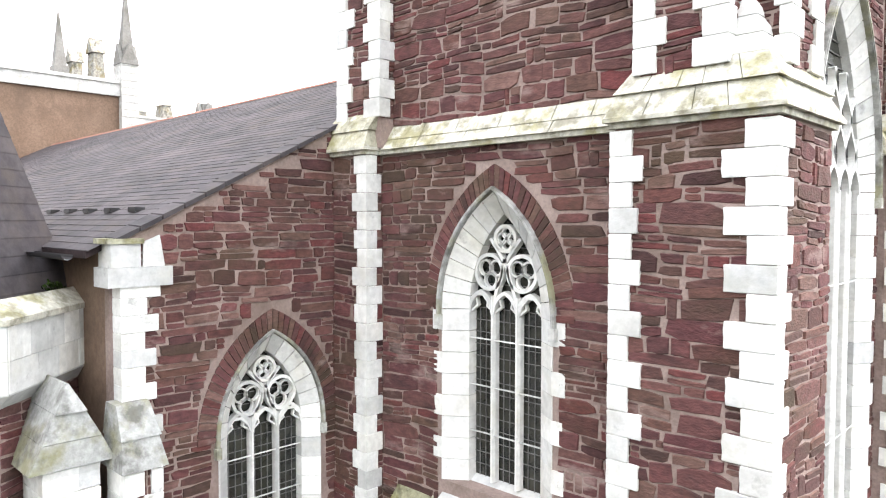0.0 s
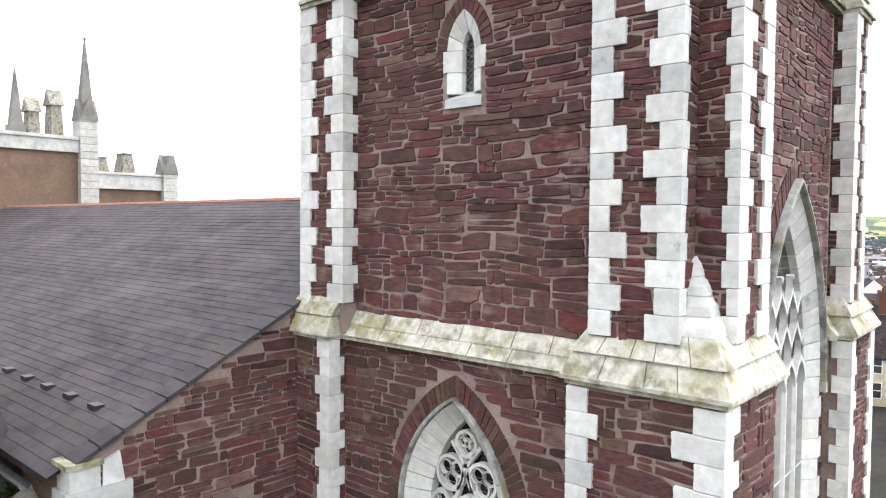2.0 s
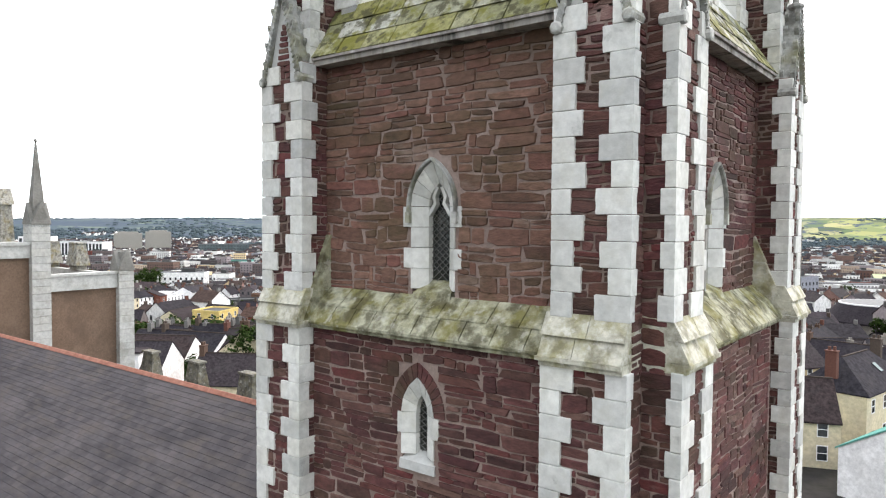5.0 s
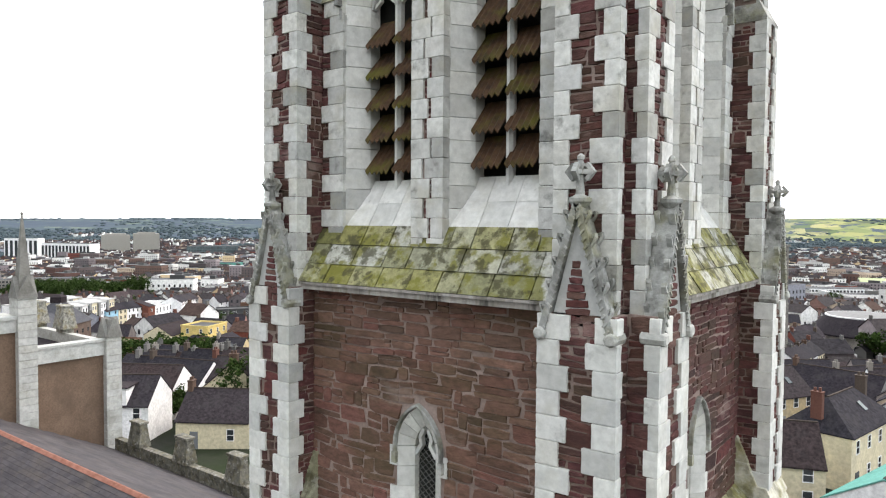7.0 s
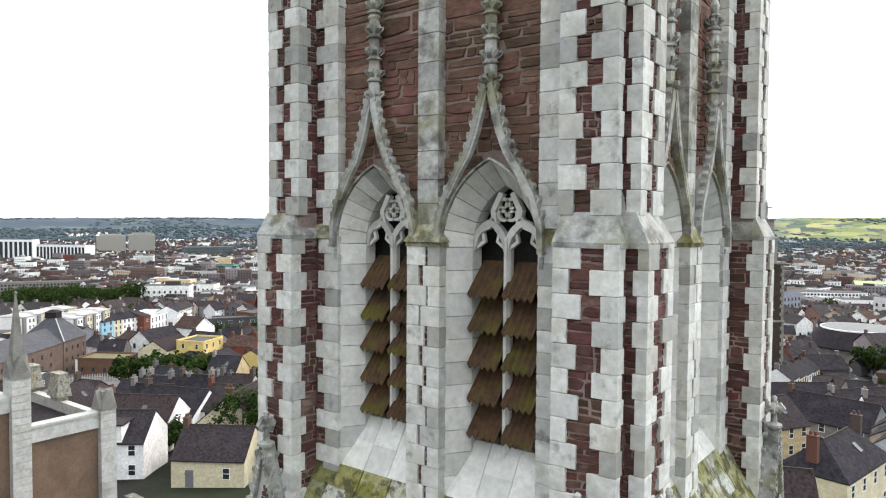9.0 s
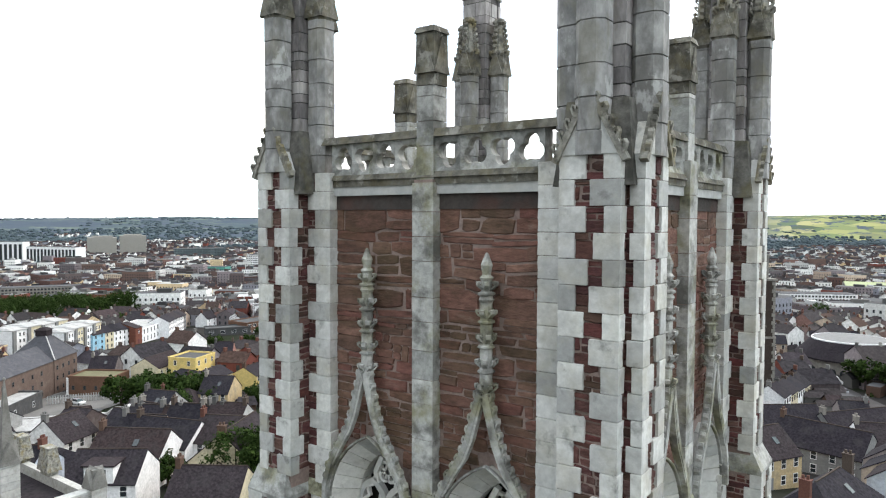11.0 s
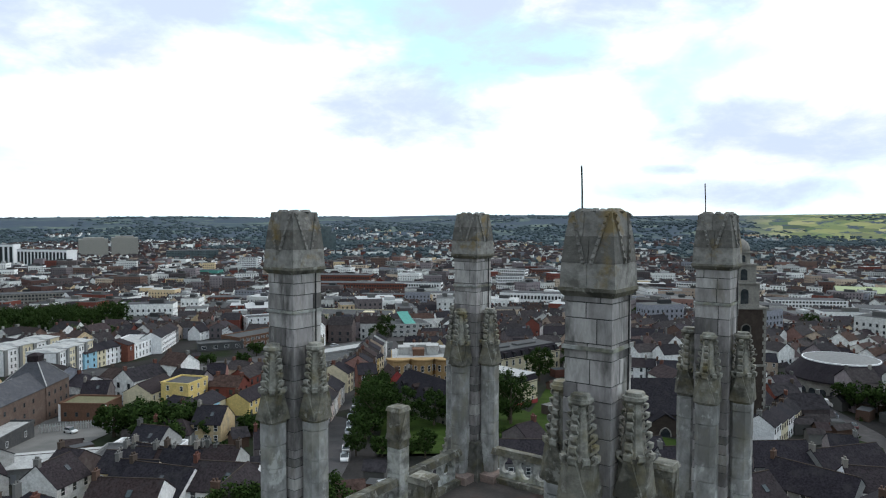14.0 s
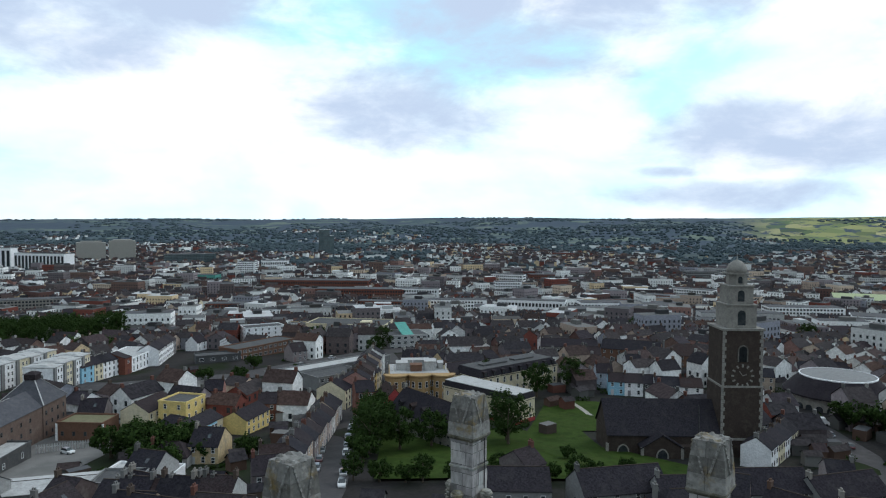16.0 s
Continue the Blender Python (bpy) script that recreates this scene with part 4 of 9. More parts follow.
def louvre(mb, u0, u1, z, teeth=5):
    """A sloping board with a zigzag lower edge."""
    n = teeth * 2
    top = [(u0 + (u1 - u0) * i / n, -2.62, z + .62) for i in range(n + 1)]
    low = [(u0 + (u1 - u0) * i / n, -3.13, z + (0.0 if i % 2 else 0.075)) for i in range(n + 1)]
    k = len(mb.v)
    for dz in (0, 0.03):
        mb.v += [(x, y, q + dz) for x, y, q in top] + [(x, y, q + dz) for x, y, q in low]
    m = n + 1
    for i in range(n):
        mb.f += [(k + i, k + i + 1, k + m + i + 1, k + m + i), (k + 2 * m + i, k + 3 * m + i, k + 3 * m + i + 1, k + 2 * m + i + 1), (k + m + i, k + m + i + 1, k + 3 * m + i + 1, k + 3 * m + i)]
    return mb


def pierced(mb, u0, u1, z0, z1, d0, d1, up=1, n=36):
    """A square of parapet with a pointed three-lobed hole through it, every second one upside down."""
    cu, cz, hw, hh = (u0 + u1) / 2, (z0 + z1) / 2, (u1 - u0) / 2, (z1 - z0) / 2
    rim, hole = [], []
    for i in range(n):
        a = 2 * math.pi * i / n
        c, s = math.cos(a), math.sin(a)
        t = min(hw / max(abs(c), 1e-6), hh / max(abs(s), 1e-6))
        rim.append((cu + c * t, cz + s * t))
        q = math.cos(1.5 * (a - up * math.pi / 2))
        r = min(hw, hh) * (0.62 + 0.30 * abs(q))
        hole.append((cu + c * r, cz + s * r))
    k = len(mb.v)
    for ring, d in ((rim, d0), (hole, d0 - .04), (hole, d1 + .04), (rim, d1)):
        mb.v += [(u, -d, z) for u, z in ring]
    for a in range(4):
        b = (a + 1) % 4
        for i in range(n):
            j = (i + 1) % n
            mb.f.append((k + a * n + i, k + a * n + j, k + b * n + j, k + b * n + i))
    return mb


def face(k):
    """One side of the tower, built as seen from -y and turned into its place."""
    turn, near = 90.0 * k, k in (0, 1)
    sd = 500 + 40 * k
    big = k == 1
    o1 = outline(-0.03, 10.0, 13.15, 1.22, 2.1) if k in (0, 2) else outline(0.0, 5.0, 15.3, 2.0, 3.75, 14)
    i1 = outline(-0.03, 10.0, 13.15, 1.20, 2.07) if k in (0, 2) else outline(0.0, 5.0, 15.3, 1.98, 3.72, 14)
    openings1 = [] if k == 3 else [i1]
    # first stage
    z_top = 16.05
    if big:
        m = slab(Mb(), -2.6, 2.6, -1, 22.62, 4.15, 3.5, openings1)
    else:
        m = slab(Mb(), -2.95 if k == 0 else -2.6, 2.6, -1, z_top, 4.28, 3.5, openings1)
    w1 = part("lower_wall", m.weld(), M_MORTAR, tower, "coursed red sandstone rubble wall", turn=turn)
    blk = [outline(o1[0][0] + (o1[-1][0] - o1[0][0]) / 2, o1[0][1] - .3, o1[1][1], (o1[-1][0] - o1[0][0]) / 2 + .1, max(z for _, z in o1) - o1[1][1] + .12)]
    ringed = [outline((o1[0][0] + o1[-1][0]) / 2, o1[1][1] + .35, o1[1][1] + .36, (o1[-1][0] - o1[0][0]) / 2 + .36, max(z for _, z in o1) - o1[1][1] + .1)]
    blk2 = blk + ringed if k != 3 else []
    top1 = 16.02 if not big else 22.6
    if near or k == 2:
        dd = 4.15 if big else 4.28
        ss = courses(-2.92 if k == 0 else -2.45, 2.45, 8.6, top1, sd, blk2)
        own = [q for q in ss if q[2] > 13.0][:230] if near else []
        stone_parts(own, dd, w1, sd)
        rest = set(own)
        tagged(part("rubble", rubble(Mb(), [q for q in ss if q not in rest], dd, sd + 1), M_RED_I, w1), kind="stuff")
    if k in (0, 2):
        window_surround(w1, -0.03, 10.0, 13.15, 1.22, 2.1, .80, 1.72, 4.30, 4.02, 3.7, sd + 2, near, .22, 8, .10, .34, 4.28)
        tracery(w1, -0.03, 10.1, 13.15, .82, 1.74, 3, 3.92)
        si = Mb()
        si.hexa([(-1.4, -4.62, 9.3), (1.34, -4.62, 9.3), (1.34, -3.8, 9.3), (-1.4, -3.8, 9.3), (-1.25, -4.3, 9.75), (1.2, -4.3, 9.75), (.9, -3.8, 10.12), (-.95, -3.8, 10.12)])
        part("sill", si, M_LIME_I, w1)
        pl = weather(Mb(), -2.45, 2.45, 9.0, [(4.75, 0, 4.5, .3), (4.55, .3, 4.28, .62)], .8, sd)
        part("plinth_course", pl, M_MOSS, w1)
    elif k == 1:
        window_surround(w1, 0, 5.0, 15.3, 2.0, 3.75, 1.68, 3.38, 4.20, 3.98, 3.5, sd + 2, near, .2, 12, .12, .36, 4.15)
        tracery(w1, 0, 5.2, 15.3, 1.70, 3.4, 5, 3.93, .10, "net")
    # first string
    w = Mb()
    segs = [(-2.9 if k == 0 else -2.5, 2.5)] if not big else [(-2.5, -2.12), (2.12, 2.5)]
    for a, b in segs:
        w.box(a, b, -4.42, -4.0, 16.03, 16.12)
        weather(w, a, b, 16.12, [(4.47, 0, 4.30, .2), (4.32, .2, 4.16, .46)], .95, sd)
    sc_ = Mb()
    sc_.v, sc_.f = w.v[:8], w.f[:6]
    w.v, w.f = w.v[8:], [tuple(i - 8 for i in f) for f in w.f[6:]]
    sc_ = part("string_course", sc_, M_MOSS_PALE, tower, "mossy limestone string course", turn=turn)
    if near:
        pieces("stone", w, M_MOSS_PALE, sc_)
    else:
        tagged(part("stone", w, M_MOSS_PALE, sc_), kind="stuff")
    # second stage
    m = Mb()
    if not big:
        slab(m, -2.8, 2.8, z_top, 22.62, 4.15, 3.5, [outline(0, 20.4, 21.3, .36, .64, 6)] if k in (0, 2) else [])
        w2 = part("middle_wall", m.weld(), M_MORTAR, tower, "coursed red sandstone rubble wall", turn=turn)
        bl = [outline(0, 20.2, 21.3, .45, .85), outline(0, 21.3, 21.31, .62, .95)] if k in (0, 2) else []
        ss = courses(-2.72, 2.72, 16.56, 22.6, sd + 3, bl)
        own = ss[200:500] if near else []
        stone_parts(own, 4.15, w2, sd + 3)
        rest = set(own)
        tagged(part("rubble", rubble(Mb(), [q for q in ss if q not in rest], 4.15, sd + 4), M_RED_I, w2), kind="stuff")
        if k in (0, 2):
            window_surround(w2, 0, 20.55, 21.3, .37, .66, .13, .32, 4.18, 4.05, 3.8, sd + 5, near, .1, 3, 0, .26, 4.15)
            si = Mb()
            si.hexa([(-.4, -4.2, 20.3), (.4, -4.2, 20.3), (.4, -3.9, 20.3), (-.4, -3.9, 20.3), (-.4, -4.18, 20.46), (.4, -4.18, 20.46), (.34, -3.9, 20.62), (-.34, -3.9, 20.62)])
            part("sill", si, M_LIME_I, w2)
            g = Mb()
            g.prism(outline(0, 20.55, 21.3, .16, .36, 5), "y", -3.93, -3.9)
            part("pane", g, M_LEAD, w2)
            c = Mb()
            for i in range(9):
                c.bar([(-.14, -3.95, 20.55 + .11 * i), (.14, -3.95, 20.72 + .11 * i)], .012, .012)
                c.bar([(.14, -3.95, 20.55 + .11 * i), (-.14, -3.95, 20.72 + .11 * i)], .012, .012)
            part("lead_came", c, M_CAME, w2)
    # second string
    w = Mb()
    w.box(-2.75, 2.75, -4.30, -3.6, 22.60, 22.68)
    w.box(-2.75, 2.75, -4.36, -3.6, 22.68, 22.73)
    weather(w, -2.72, 2.72, 22.73, [(4.36, 0, 4.10, .3), (4.12, .3, 3.74, .62)], .55, sd + 6)
    sc_ = Mb()
    sc_.v, sc_.f = w.v[:8], w.f[:6]
    w.v, w.f = w.v[8:], [tuple(i - 8 for i in f) for f in w.f[6:]]
    sc_ = part("string_course", sc_, M_MOSS, tower, "mossy limestone string course in two sloping courses", turn=turn)
    if near:
        pieces("stone", w, M_MOSS, sc_)
    else:
        tagged(part("stone", w, M_MOSS, sc_), kind="stuff")
    # third stage
    m = slab(Mb(), -2.95, 2.95, 22.6, 27.8, 3.72, 3.1, [outline(-.03, 23.3, 24.95, .49, .78, 6)])
    w3 = part("upper_wall", m.weld(), M_MORTAR, tower, "coursed red sandstone rubble wall", turn=turn)
    ss = courses(-2.85, 2.85, 23.3, 27.74, sd + 7, [outline(-.03, 23.2, 24.95, .56, .90)])
    own = ss[120:380] if near else []
    stone_parts(own, 3.72, w3, sd + 7, kinds=UNIT_STONES if k else BROWN_STONES)
    rest = set(own)
    tagged(part("rubble", rubble(Mb(), [q for q in ss if q not in rest], 3.72, sd + 8), M_RED_I if k else M_BROWN_I, w3), kind="stuff")
    window_surround(w3, -.03, 23.45, 24.95, .50, .80, .24, .42, 3.75, 3.55, 3.3, sd + 9, near, .17, 4, .08)
    tr = Mb()
    for s in (-1, 1):
        tr.bar([(-.03 + s * .24, -3.5, 24.8), (-.03 + s * .1, -3.5, 25.0), (-.03 + s * .13, -3.5, 25.12), (-.03 + s * .05, -3.5, 25.3)], .07, .1)
    part("tracery", tr, M_LIME_I, w3)
    si = Mb()
    si.hexa([(-.5, -3.85, 23.22), (.44, -3.85, 23.22), (.44, -3.4, 23.22), (-.5, -3.4, 23.22), (-.45, -3.76, 23.4), (.40, -3.76, 23.4), (.25, -3.4, 23.62), (-.31, -3.4, 23.62)])
    part("sill", si, M_MOSS, w3)
    g = Mb()
    g.prism(outline(-.03, 23.5, 24.95, .26, .46, 6), "y", -3.42, -3.38)
    part("pane", g, M_LEAD, w3)
    c = Mb()
    for i in range(14):
        c.bar([(-.27, -3.44, 23.5 + .12 * i), (.21, -3.44, 23.9 + .12 * i)], .011, .011)
        c.bar([(.21, -3.44, 23.5 + .12 * i), (-.27, -3.44, 23.9 + .12 * i)], .011, .011)
    part("lead_came", c, M_CAME, w3)
    # belfry: sloping sill courses
    w = Mb()
    w.box(-2.9, 2.9, -4.05, -3.4, 27.72, 27.82)
    w.box(-2.9, 2.9, -4.10, -3.4, 27.82, 27.87)
    part("string_course", w, M_OLD, tower, turn=turn)
    rows = [(4.10, 27.87, 3.86, 28.22), (3.87, 28.22, 3.62, 28.60), (3.63, 28.60, 3.40, 28.98)]
    sl = part("belfry_slope", Mb().box(-2.9, 2.9, -3.4, -2.6, 27.8, 28.6), M_JOINT, tower, "mossy sloping limestone sill below the belfry openings", turn=turn)
    rnd = random.Random(sd)
    for d0, za, d1, zb in rows:
        u = -2.88
        while u < 2.86:
            v = min(u + rnd.uniform(.45, .8), 2.88)
            if 2.88 - v < .25:
                v = 2.88
            m = Mb()
            e_ = rnd.uniform(-.012, .022)
            m.hexa([(u + .011, -d0 - e_, za + .012), (v - .011, -d0 - e_, za + .012), (v - .011, -d1 + .3, za - .1), (u + .011, -d1 + .3, za - .1), (u + .011, -d1 - e_, zb), (v - .011, -d1 - e_, zb), (v - .011, -d1 + .3, zb), (u + .011, -d1 + .3, zb)])
            part("slope_stone", m, M_MOSS_O, sl)
            u = v
    for c in (-1.29, 1.29):
        for d0, za, d1, zb in ((3.41, 28.98, 3.12, 29.42), (3.13, 29.42, 2.84, 29.88)):
            for q in (-1, 0, 1):
                m = Mb()
                a, b = c + q * .6 - .295, c + q * .6 + .295
                m.hexa([(a, -d0, za), (b, -d0, za), (b, -d1 + .4, za), (a, -d1 + .4, za), (a, -d1, zb), (b, -d1, zb), (b, -d1 + .4, zb), (a, -d1 + .4, zb)])
                part("slope_stone", m, M_LIME_O, sl)
    # belfry wall with its two openings
    ops = [outline(c, 28.6, 33.35, .96, 1.44) for c in (-1.29, 1.29)]
    m = slab(Mb(), -2.95, 2.95, 27.9, 39.4, 3.26, 2.6, ops)
    w4 = part("belfry_wall", m.weld(), M_MORTAR, tower, "red sandstone belfry wall with two traceried openings", turn=turn)
    bl = [outline(c, 28.4, 33.35, 1.02, 1.55) for c in (-1.29, 1.29)]
    ss = courses(-2.3, 2.3, 33.6, 37.0, sd + 11, bl, 1.05) + courses(-2.3, 2.3, 37.0, 39.3, sd + 14, bl, 1.5)
    own = ss[:170] if near else []
    stone_parts(own, 3.26, w4, sd + 11, kinds=BROWN_STONES)
    rest = set(own)
    tagged(part("rubble", rubble(Mb(), [q for q in ss if q not in rest], 3.26, sd + 12), M_BROWN_I, w4), kind="stuff")
    for c in (-1.29, 1.29):
        window_surround(w4, c, 28.9, 33.35, .97, 1.46, .66, 1.08, 3.44, 2.98, 2.7, sd + 13, near, 0, 6, .06, hood_stop=False)
        tracery(w4, c, 29.5, 33.35, .68, 1.1, 2, 2.86, .14, "quat", panes=False)
        for i in range(5):
            for a, b in ((c - .66, c - .04), (c + .04, c + .66)):
                part("louvre_board", louvre(Mb(), a, b, 29.98 + .62 * i), M_LOUVRE, w4, "rusty brown zigzag-edged louvre board")
        # ogee hood
        h = Mb()
        ln = Mb()
        for s in (-1, 1):
            curve = [(c + s * x, -3.52, z) for x, z in ((1.02, 33.3), (1.0, 33.75), (.86, 34.2), (.62, 34.62), (.42, 34.92), (.28, 35.25), (.17, 35.65), (.06, 36.05))]
            h.bar(curve, .10, .16)
            h.bar([(x + s * -.07, y - .02, z) for x, y, z in curve[2:]], .06, .1)
            for p, q in zip(curve[1:], curve[2:]):
                crockets(ln, p, q, 2, .075, (s * .85, -.1, .35), sd)
        h.rings([[(c + r * math.cos(j * .785), -3.46 + r * math.sin(j * .785), z) for j in range(8)] for r, z in ((.06, 35.9), (.11, 36.05), (.10, 37.5), (.13, 37.55), (.09, 37.62), (.09, 37.85), (.12, 37.9), (.07, 37.95), (.10, 38.1), (.02, 38.3))])
        for z in (36.1, 36.5, 36.9, 37.3, 37.75):
            for j in range(6):
                a = j * 1.0472 + z
                e_ = Vector((math.cos(a), math.sin(a), 0))
                crockets(ln, Vector((c, -3.46, z - .06)) + e_ * .10, Vector((c, -3.46, z + .10)) + e_ * .10, 1, .062, e_, j)
            ln.rings([[(c + r * math.cos(j * .785), -3.46 + r * math.sin(j * .785), z - .14 + dz) for j in range(8)] for r, dz in ((.11, .0), (.145, .02), (.145, .045), (.11, .065))])
        og = part("ogee_hood", h, M_COPE, w4, "crocketed limestone ogee hood with tall finial stem")
        tagged(part("crocket", ln, M_COPE, og), kind="stuff")
    # added sheet behind the louvres; its near-black stands for the unlit room
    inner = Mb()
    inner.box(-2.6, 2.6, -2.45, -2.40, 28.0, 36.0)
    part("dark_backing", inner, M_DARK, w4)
    # side strips beside the buttresses
    for s in (-1, 1):
        x0, x1 = sorted((s * 2.27, s * 2.92))
        st = part("pilaster_strip", Mb().box(x0, x1, -3.42, -2.8, 28.0, 39.7), M_MORTAR, tower, "flat limestone-edged pilaster", turn=turn)
        rb = rubble(Mb(), courses(x0, x1, 28.3, 39.7, sd + 15 + s, big=.8), 3.42, sd + 16)
        tagged(part("rubble", rb, M_RED_I, st), kind="stuff")
        qj = Mb()
        quoins(s * 2.27, 3.425, 28.6, 33.5, -s, st, near, qj, sd + 17 + s, .52, .34, ret=.35)
        quoins(s * 2.27, 3.425, 33.7, 39.7, -s, st, near, qj, sd + 18 + s, .52, .34, ret=.22)
        if not near:
            part("quoin_stack", qj, M_LIME_I, st)
        cp = Mb()
        cp.taper((x0 - .02, x1 + .02, -3.52, -3.0), 33.45, (x0, x1, -3.43, -3.0), 33.8)
        part("weathering", cp, M_MOSS, st)
    # shaft between the openings
    m = Mb()
    m.box(-.31, .31, -3.54, -2.8, 28.42, 33.4)
    m.box(-.20, .20, -3.46, -2.98, 33.4, 39.5).box(-.15, .15, -3.39, -3.07, 39.5, 41.2)
    sh = part("middle_shaft", m, M_MORTAR, tower, "slim limestone shaft between the belfry openings", turn=turn)
    tagged(part("rubble", rubble(Mb(), [(-.1, .1, 28.5 + .13 * i, 28.62 + .13 * i) for i in range(37)], 3.54, sd), M_RED_I, sh), kind="stuff")
    qj = Mb()
    for s in (-1, 1):
        quoins(s * .31, 3.54, 28.42, 33.38, s, sh, near, qj, sd + 20 + s, .34, .2, start=s > 0, ret=.3)
    rnd = random.Random(sd + 3)
    z = 33.7
    while z < 41.05:
        hh = rnd.choice((.42, .5, .62))
        q = (.225, -3.48, -2.97) if z < 39.3 else (.18, -3.42, -3.04)
        part("shaft_stone", Mb().box(-q[0], q[0], q[1], q[2], z, min(z + hh, 41.1) - .012), M_COPE_O, sh)
        z += hh
    if not near:
        part("quoin_stack", qj, M_LIME_I, sh)
    cp = Mb()
    cp.box(-.38, .38, -3.62, -3.2, 33.36, 33.44)
    cp.taper((-.40, .40, -3.66, -3.2), 33.44, (-.26, .26, -3.46, -3.2), 33.78)
    part("cap", cp, M_MOSS, sh)
    pin = Mb()
    pin.box(-.19, .19, -3.42, -3.04, 41.1, 41.45)
    pin.taper((-.20, .20, -3.43, -3.03), 41.42, (-.19, .19, -3.42, -3.04), 41.98)
    pin.taper((-.22, .22, -3.45, -3.01), 41.98, (-.19, .19, -3.42, -3.04), 42.08)
    pin.prism([(-.22, 41.3), (.22, 41.3), (0, 41.92)], "y", -3.455, -3.005)
    pin.prism([(-3.45, 41.3), (-3.01, 41.3), (-3.23, 41.92)], "x", -.225, .225)
    part("pinnacle_head", pin, M_PARAPET, sh)
    # parapet
    pp = part("parapet", Mb().box(-2.6, 2.6, -3.40, -2.95, 39.42, 39.54).taper((-2.6, 2.6, -3.44, -2.95), 39.54, (-2.6, 2.6, -3.39, -2.95), 39.64), M_PARAPET, tower, "pierced limestone parapet with trefoil openings", turn=turn)
    tr = Mb().box(-2.3, 2.3, -3.375, -3.1, 39.26, 39.42)
    part("white_trim", tr, M_LIME_I, pp)
    for s in (-1, 1):
        for i in range(4):
            a = .185 + .52 * i
            x0, x1 = sorted((s * a, s * (a + .52)))
            part("pierced_panel", pierced(Mb(), x0, x1, 39.63, 40.24, 3.37, 3.12, 1 if i % 2 else -1), M_COPE_O, pp)
    cpg = Mb()
    for s in (-1, 1):
        x0, x1 = sorted((s * .185, s * 2.6))
        cpg.hexa([(x0, -3.43, 40.22), (x1, -3.43, 40.22), (x1, -3.06, 40.22), (x0, -3.06, 40.22), (x0, -3.38, 40.36), (x1, -3.38, 40.36), (x1, -3.1, 40.39), (x0, -3.1, 40.39)])
    part("coping", cpg, M_PARAPET, pp)


def turret(sx, sy):
    """A corner turret: a square core, four attached shafts with crocketed heads and a cut-off spirelet."""
    t = part("corner_turret", Mb().taper((-.60, .60, -.60, .60), 39.3, (-.46, .46, -.46, .46), 40.5), M_FOOT, tower, "weathered limestone corner turret with clustered shafts")
    t.matrix_basis = pose(sx * 3.25, sy * 3.25, 0)
    rnd = random.Random(int(sx * 3 + sy * 7))
    core = Mb()
    z = 40.0
    while z < 45.5:
        h = min(rnd.choice((.17, .23, .30, .36)), 45.52 - z)
        cx_, cy_ = rnd.uniform(-.2, .2), rnd.uniform(-.2, .2)
        for a, b in ((-.37, cx_), (cx_, .37)):
            for p, q in ((-.37, cy_), (cy_, .37)):
                o_ = rnd.uniform(-.012, .004)
                core.box(a + (.009 if a > -.3 else -o_), b - (.009 if b < .3 else -o_), p + (.009 if p > -.3 else -o_), q - (.009 if q < .3 else -o_), z + .008, z + h - .010)
        z += h
    tagged(part("core", core, M_CORE, t), kind="stuff")
    part("core_mortar", Mb().box(-.35, .35, -.35, .35, 39.6, 45.55), M_DARKJOINT, t)
    for i in range(4):
        a = i * math.pi / 2
        ca, sa = round(math.cos(a)), round(math.sin(a))
        cx, cy = ca * .575, sa * .575
        octo = lambda r, z, c=.55: [(cx + r * p, cy + r * q, z) for p, q in ((1, -c), (1, c), (c, 1), (-c, 1), (-1, c), (-1, -c), (-c, -1), (c, -1))]
        sm, ring_ = Mb(), []
        z = 39.7
        while z < 42.7:
            h = min(rnd.choice((.34, .45, .58)), 42.72 - z)
            k_ = .222 + rnd.uniform(-.006, .006)
            ring_ += [octo(k_, z + .012), octo(k_, z + h - .012), octo(.202, z + h - .004), octo(.202, z + h + .004)]
            z += h
        sm.rings(ring_)
        sh = part("shaft", sm, M_SHAFT, t)
        g = Mb()
        g.rings([octo(.225, 42.6), octo(.25, 42.70), octo(.24, 42.9), octo(.15, 43.3)])
        for q in range(2):
            g.prism([((cx if q == 0 else cy) - .23, 42.66), ((cx if q == 0 else cy) + .23, 42.66), ((cx if q == 0 else cy), 43.34)], "yx"[q], (cy if q == 0 else cx) - .25, (cy if q == 0 else cx) + .25)
        head = part("shaft_head", g, M_PARAPET, sh, "gabled head of an attached shaft")
        g = Mb()
        g.rings([octo(.18, 43.1, .5), octo(.15, 43.4, .5), octo(.125, 43.7, .5), octo(.10, 43.98, .5), octo(.165, 44.04, .5), octo(.165, 44.09, .5), octo(.13, 44.10, .5), octo(.12, 44.15, .5)])
        for j in range(8):
            b = j * math.pi / 4
            for zz, rr, of in ((43.20, .074, .205), (43.36, .066, .195), (43.51, .062, .18), (43.66, .058, .17), (43.80, .054, .155), (43.93, .050, .145)):
                if j % 2 == 0 or zz < 43.3:
                    crockets(g, (cx + (of - .04) * math.cos(b), cy + (of - .04) * math.sin(b), zz - .07), (cx + (of - .04) * math.cos(b), cy + (of - .04) * math.sin(b), zz + .07), 1, rr * 1.15, (math.cos(b), math.sin(b), 0), j)
        tagged(part("crocket", g, M_LICHEN, head), kind="stuff")
    m = Mb()
    m.box(-.395, .395, -.395, .395, 44.73, 44.785)
    part("strap", m, M_COPE, t)
    # mould in dark stone: its colour draws the shadow line under the cap
    m = Mb()
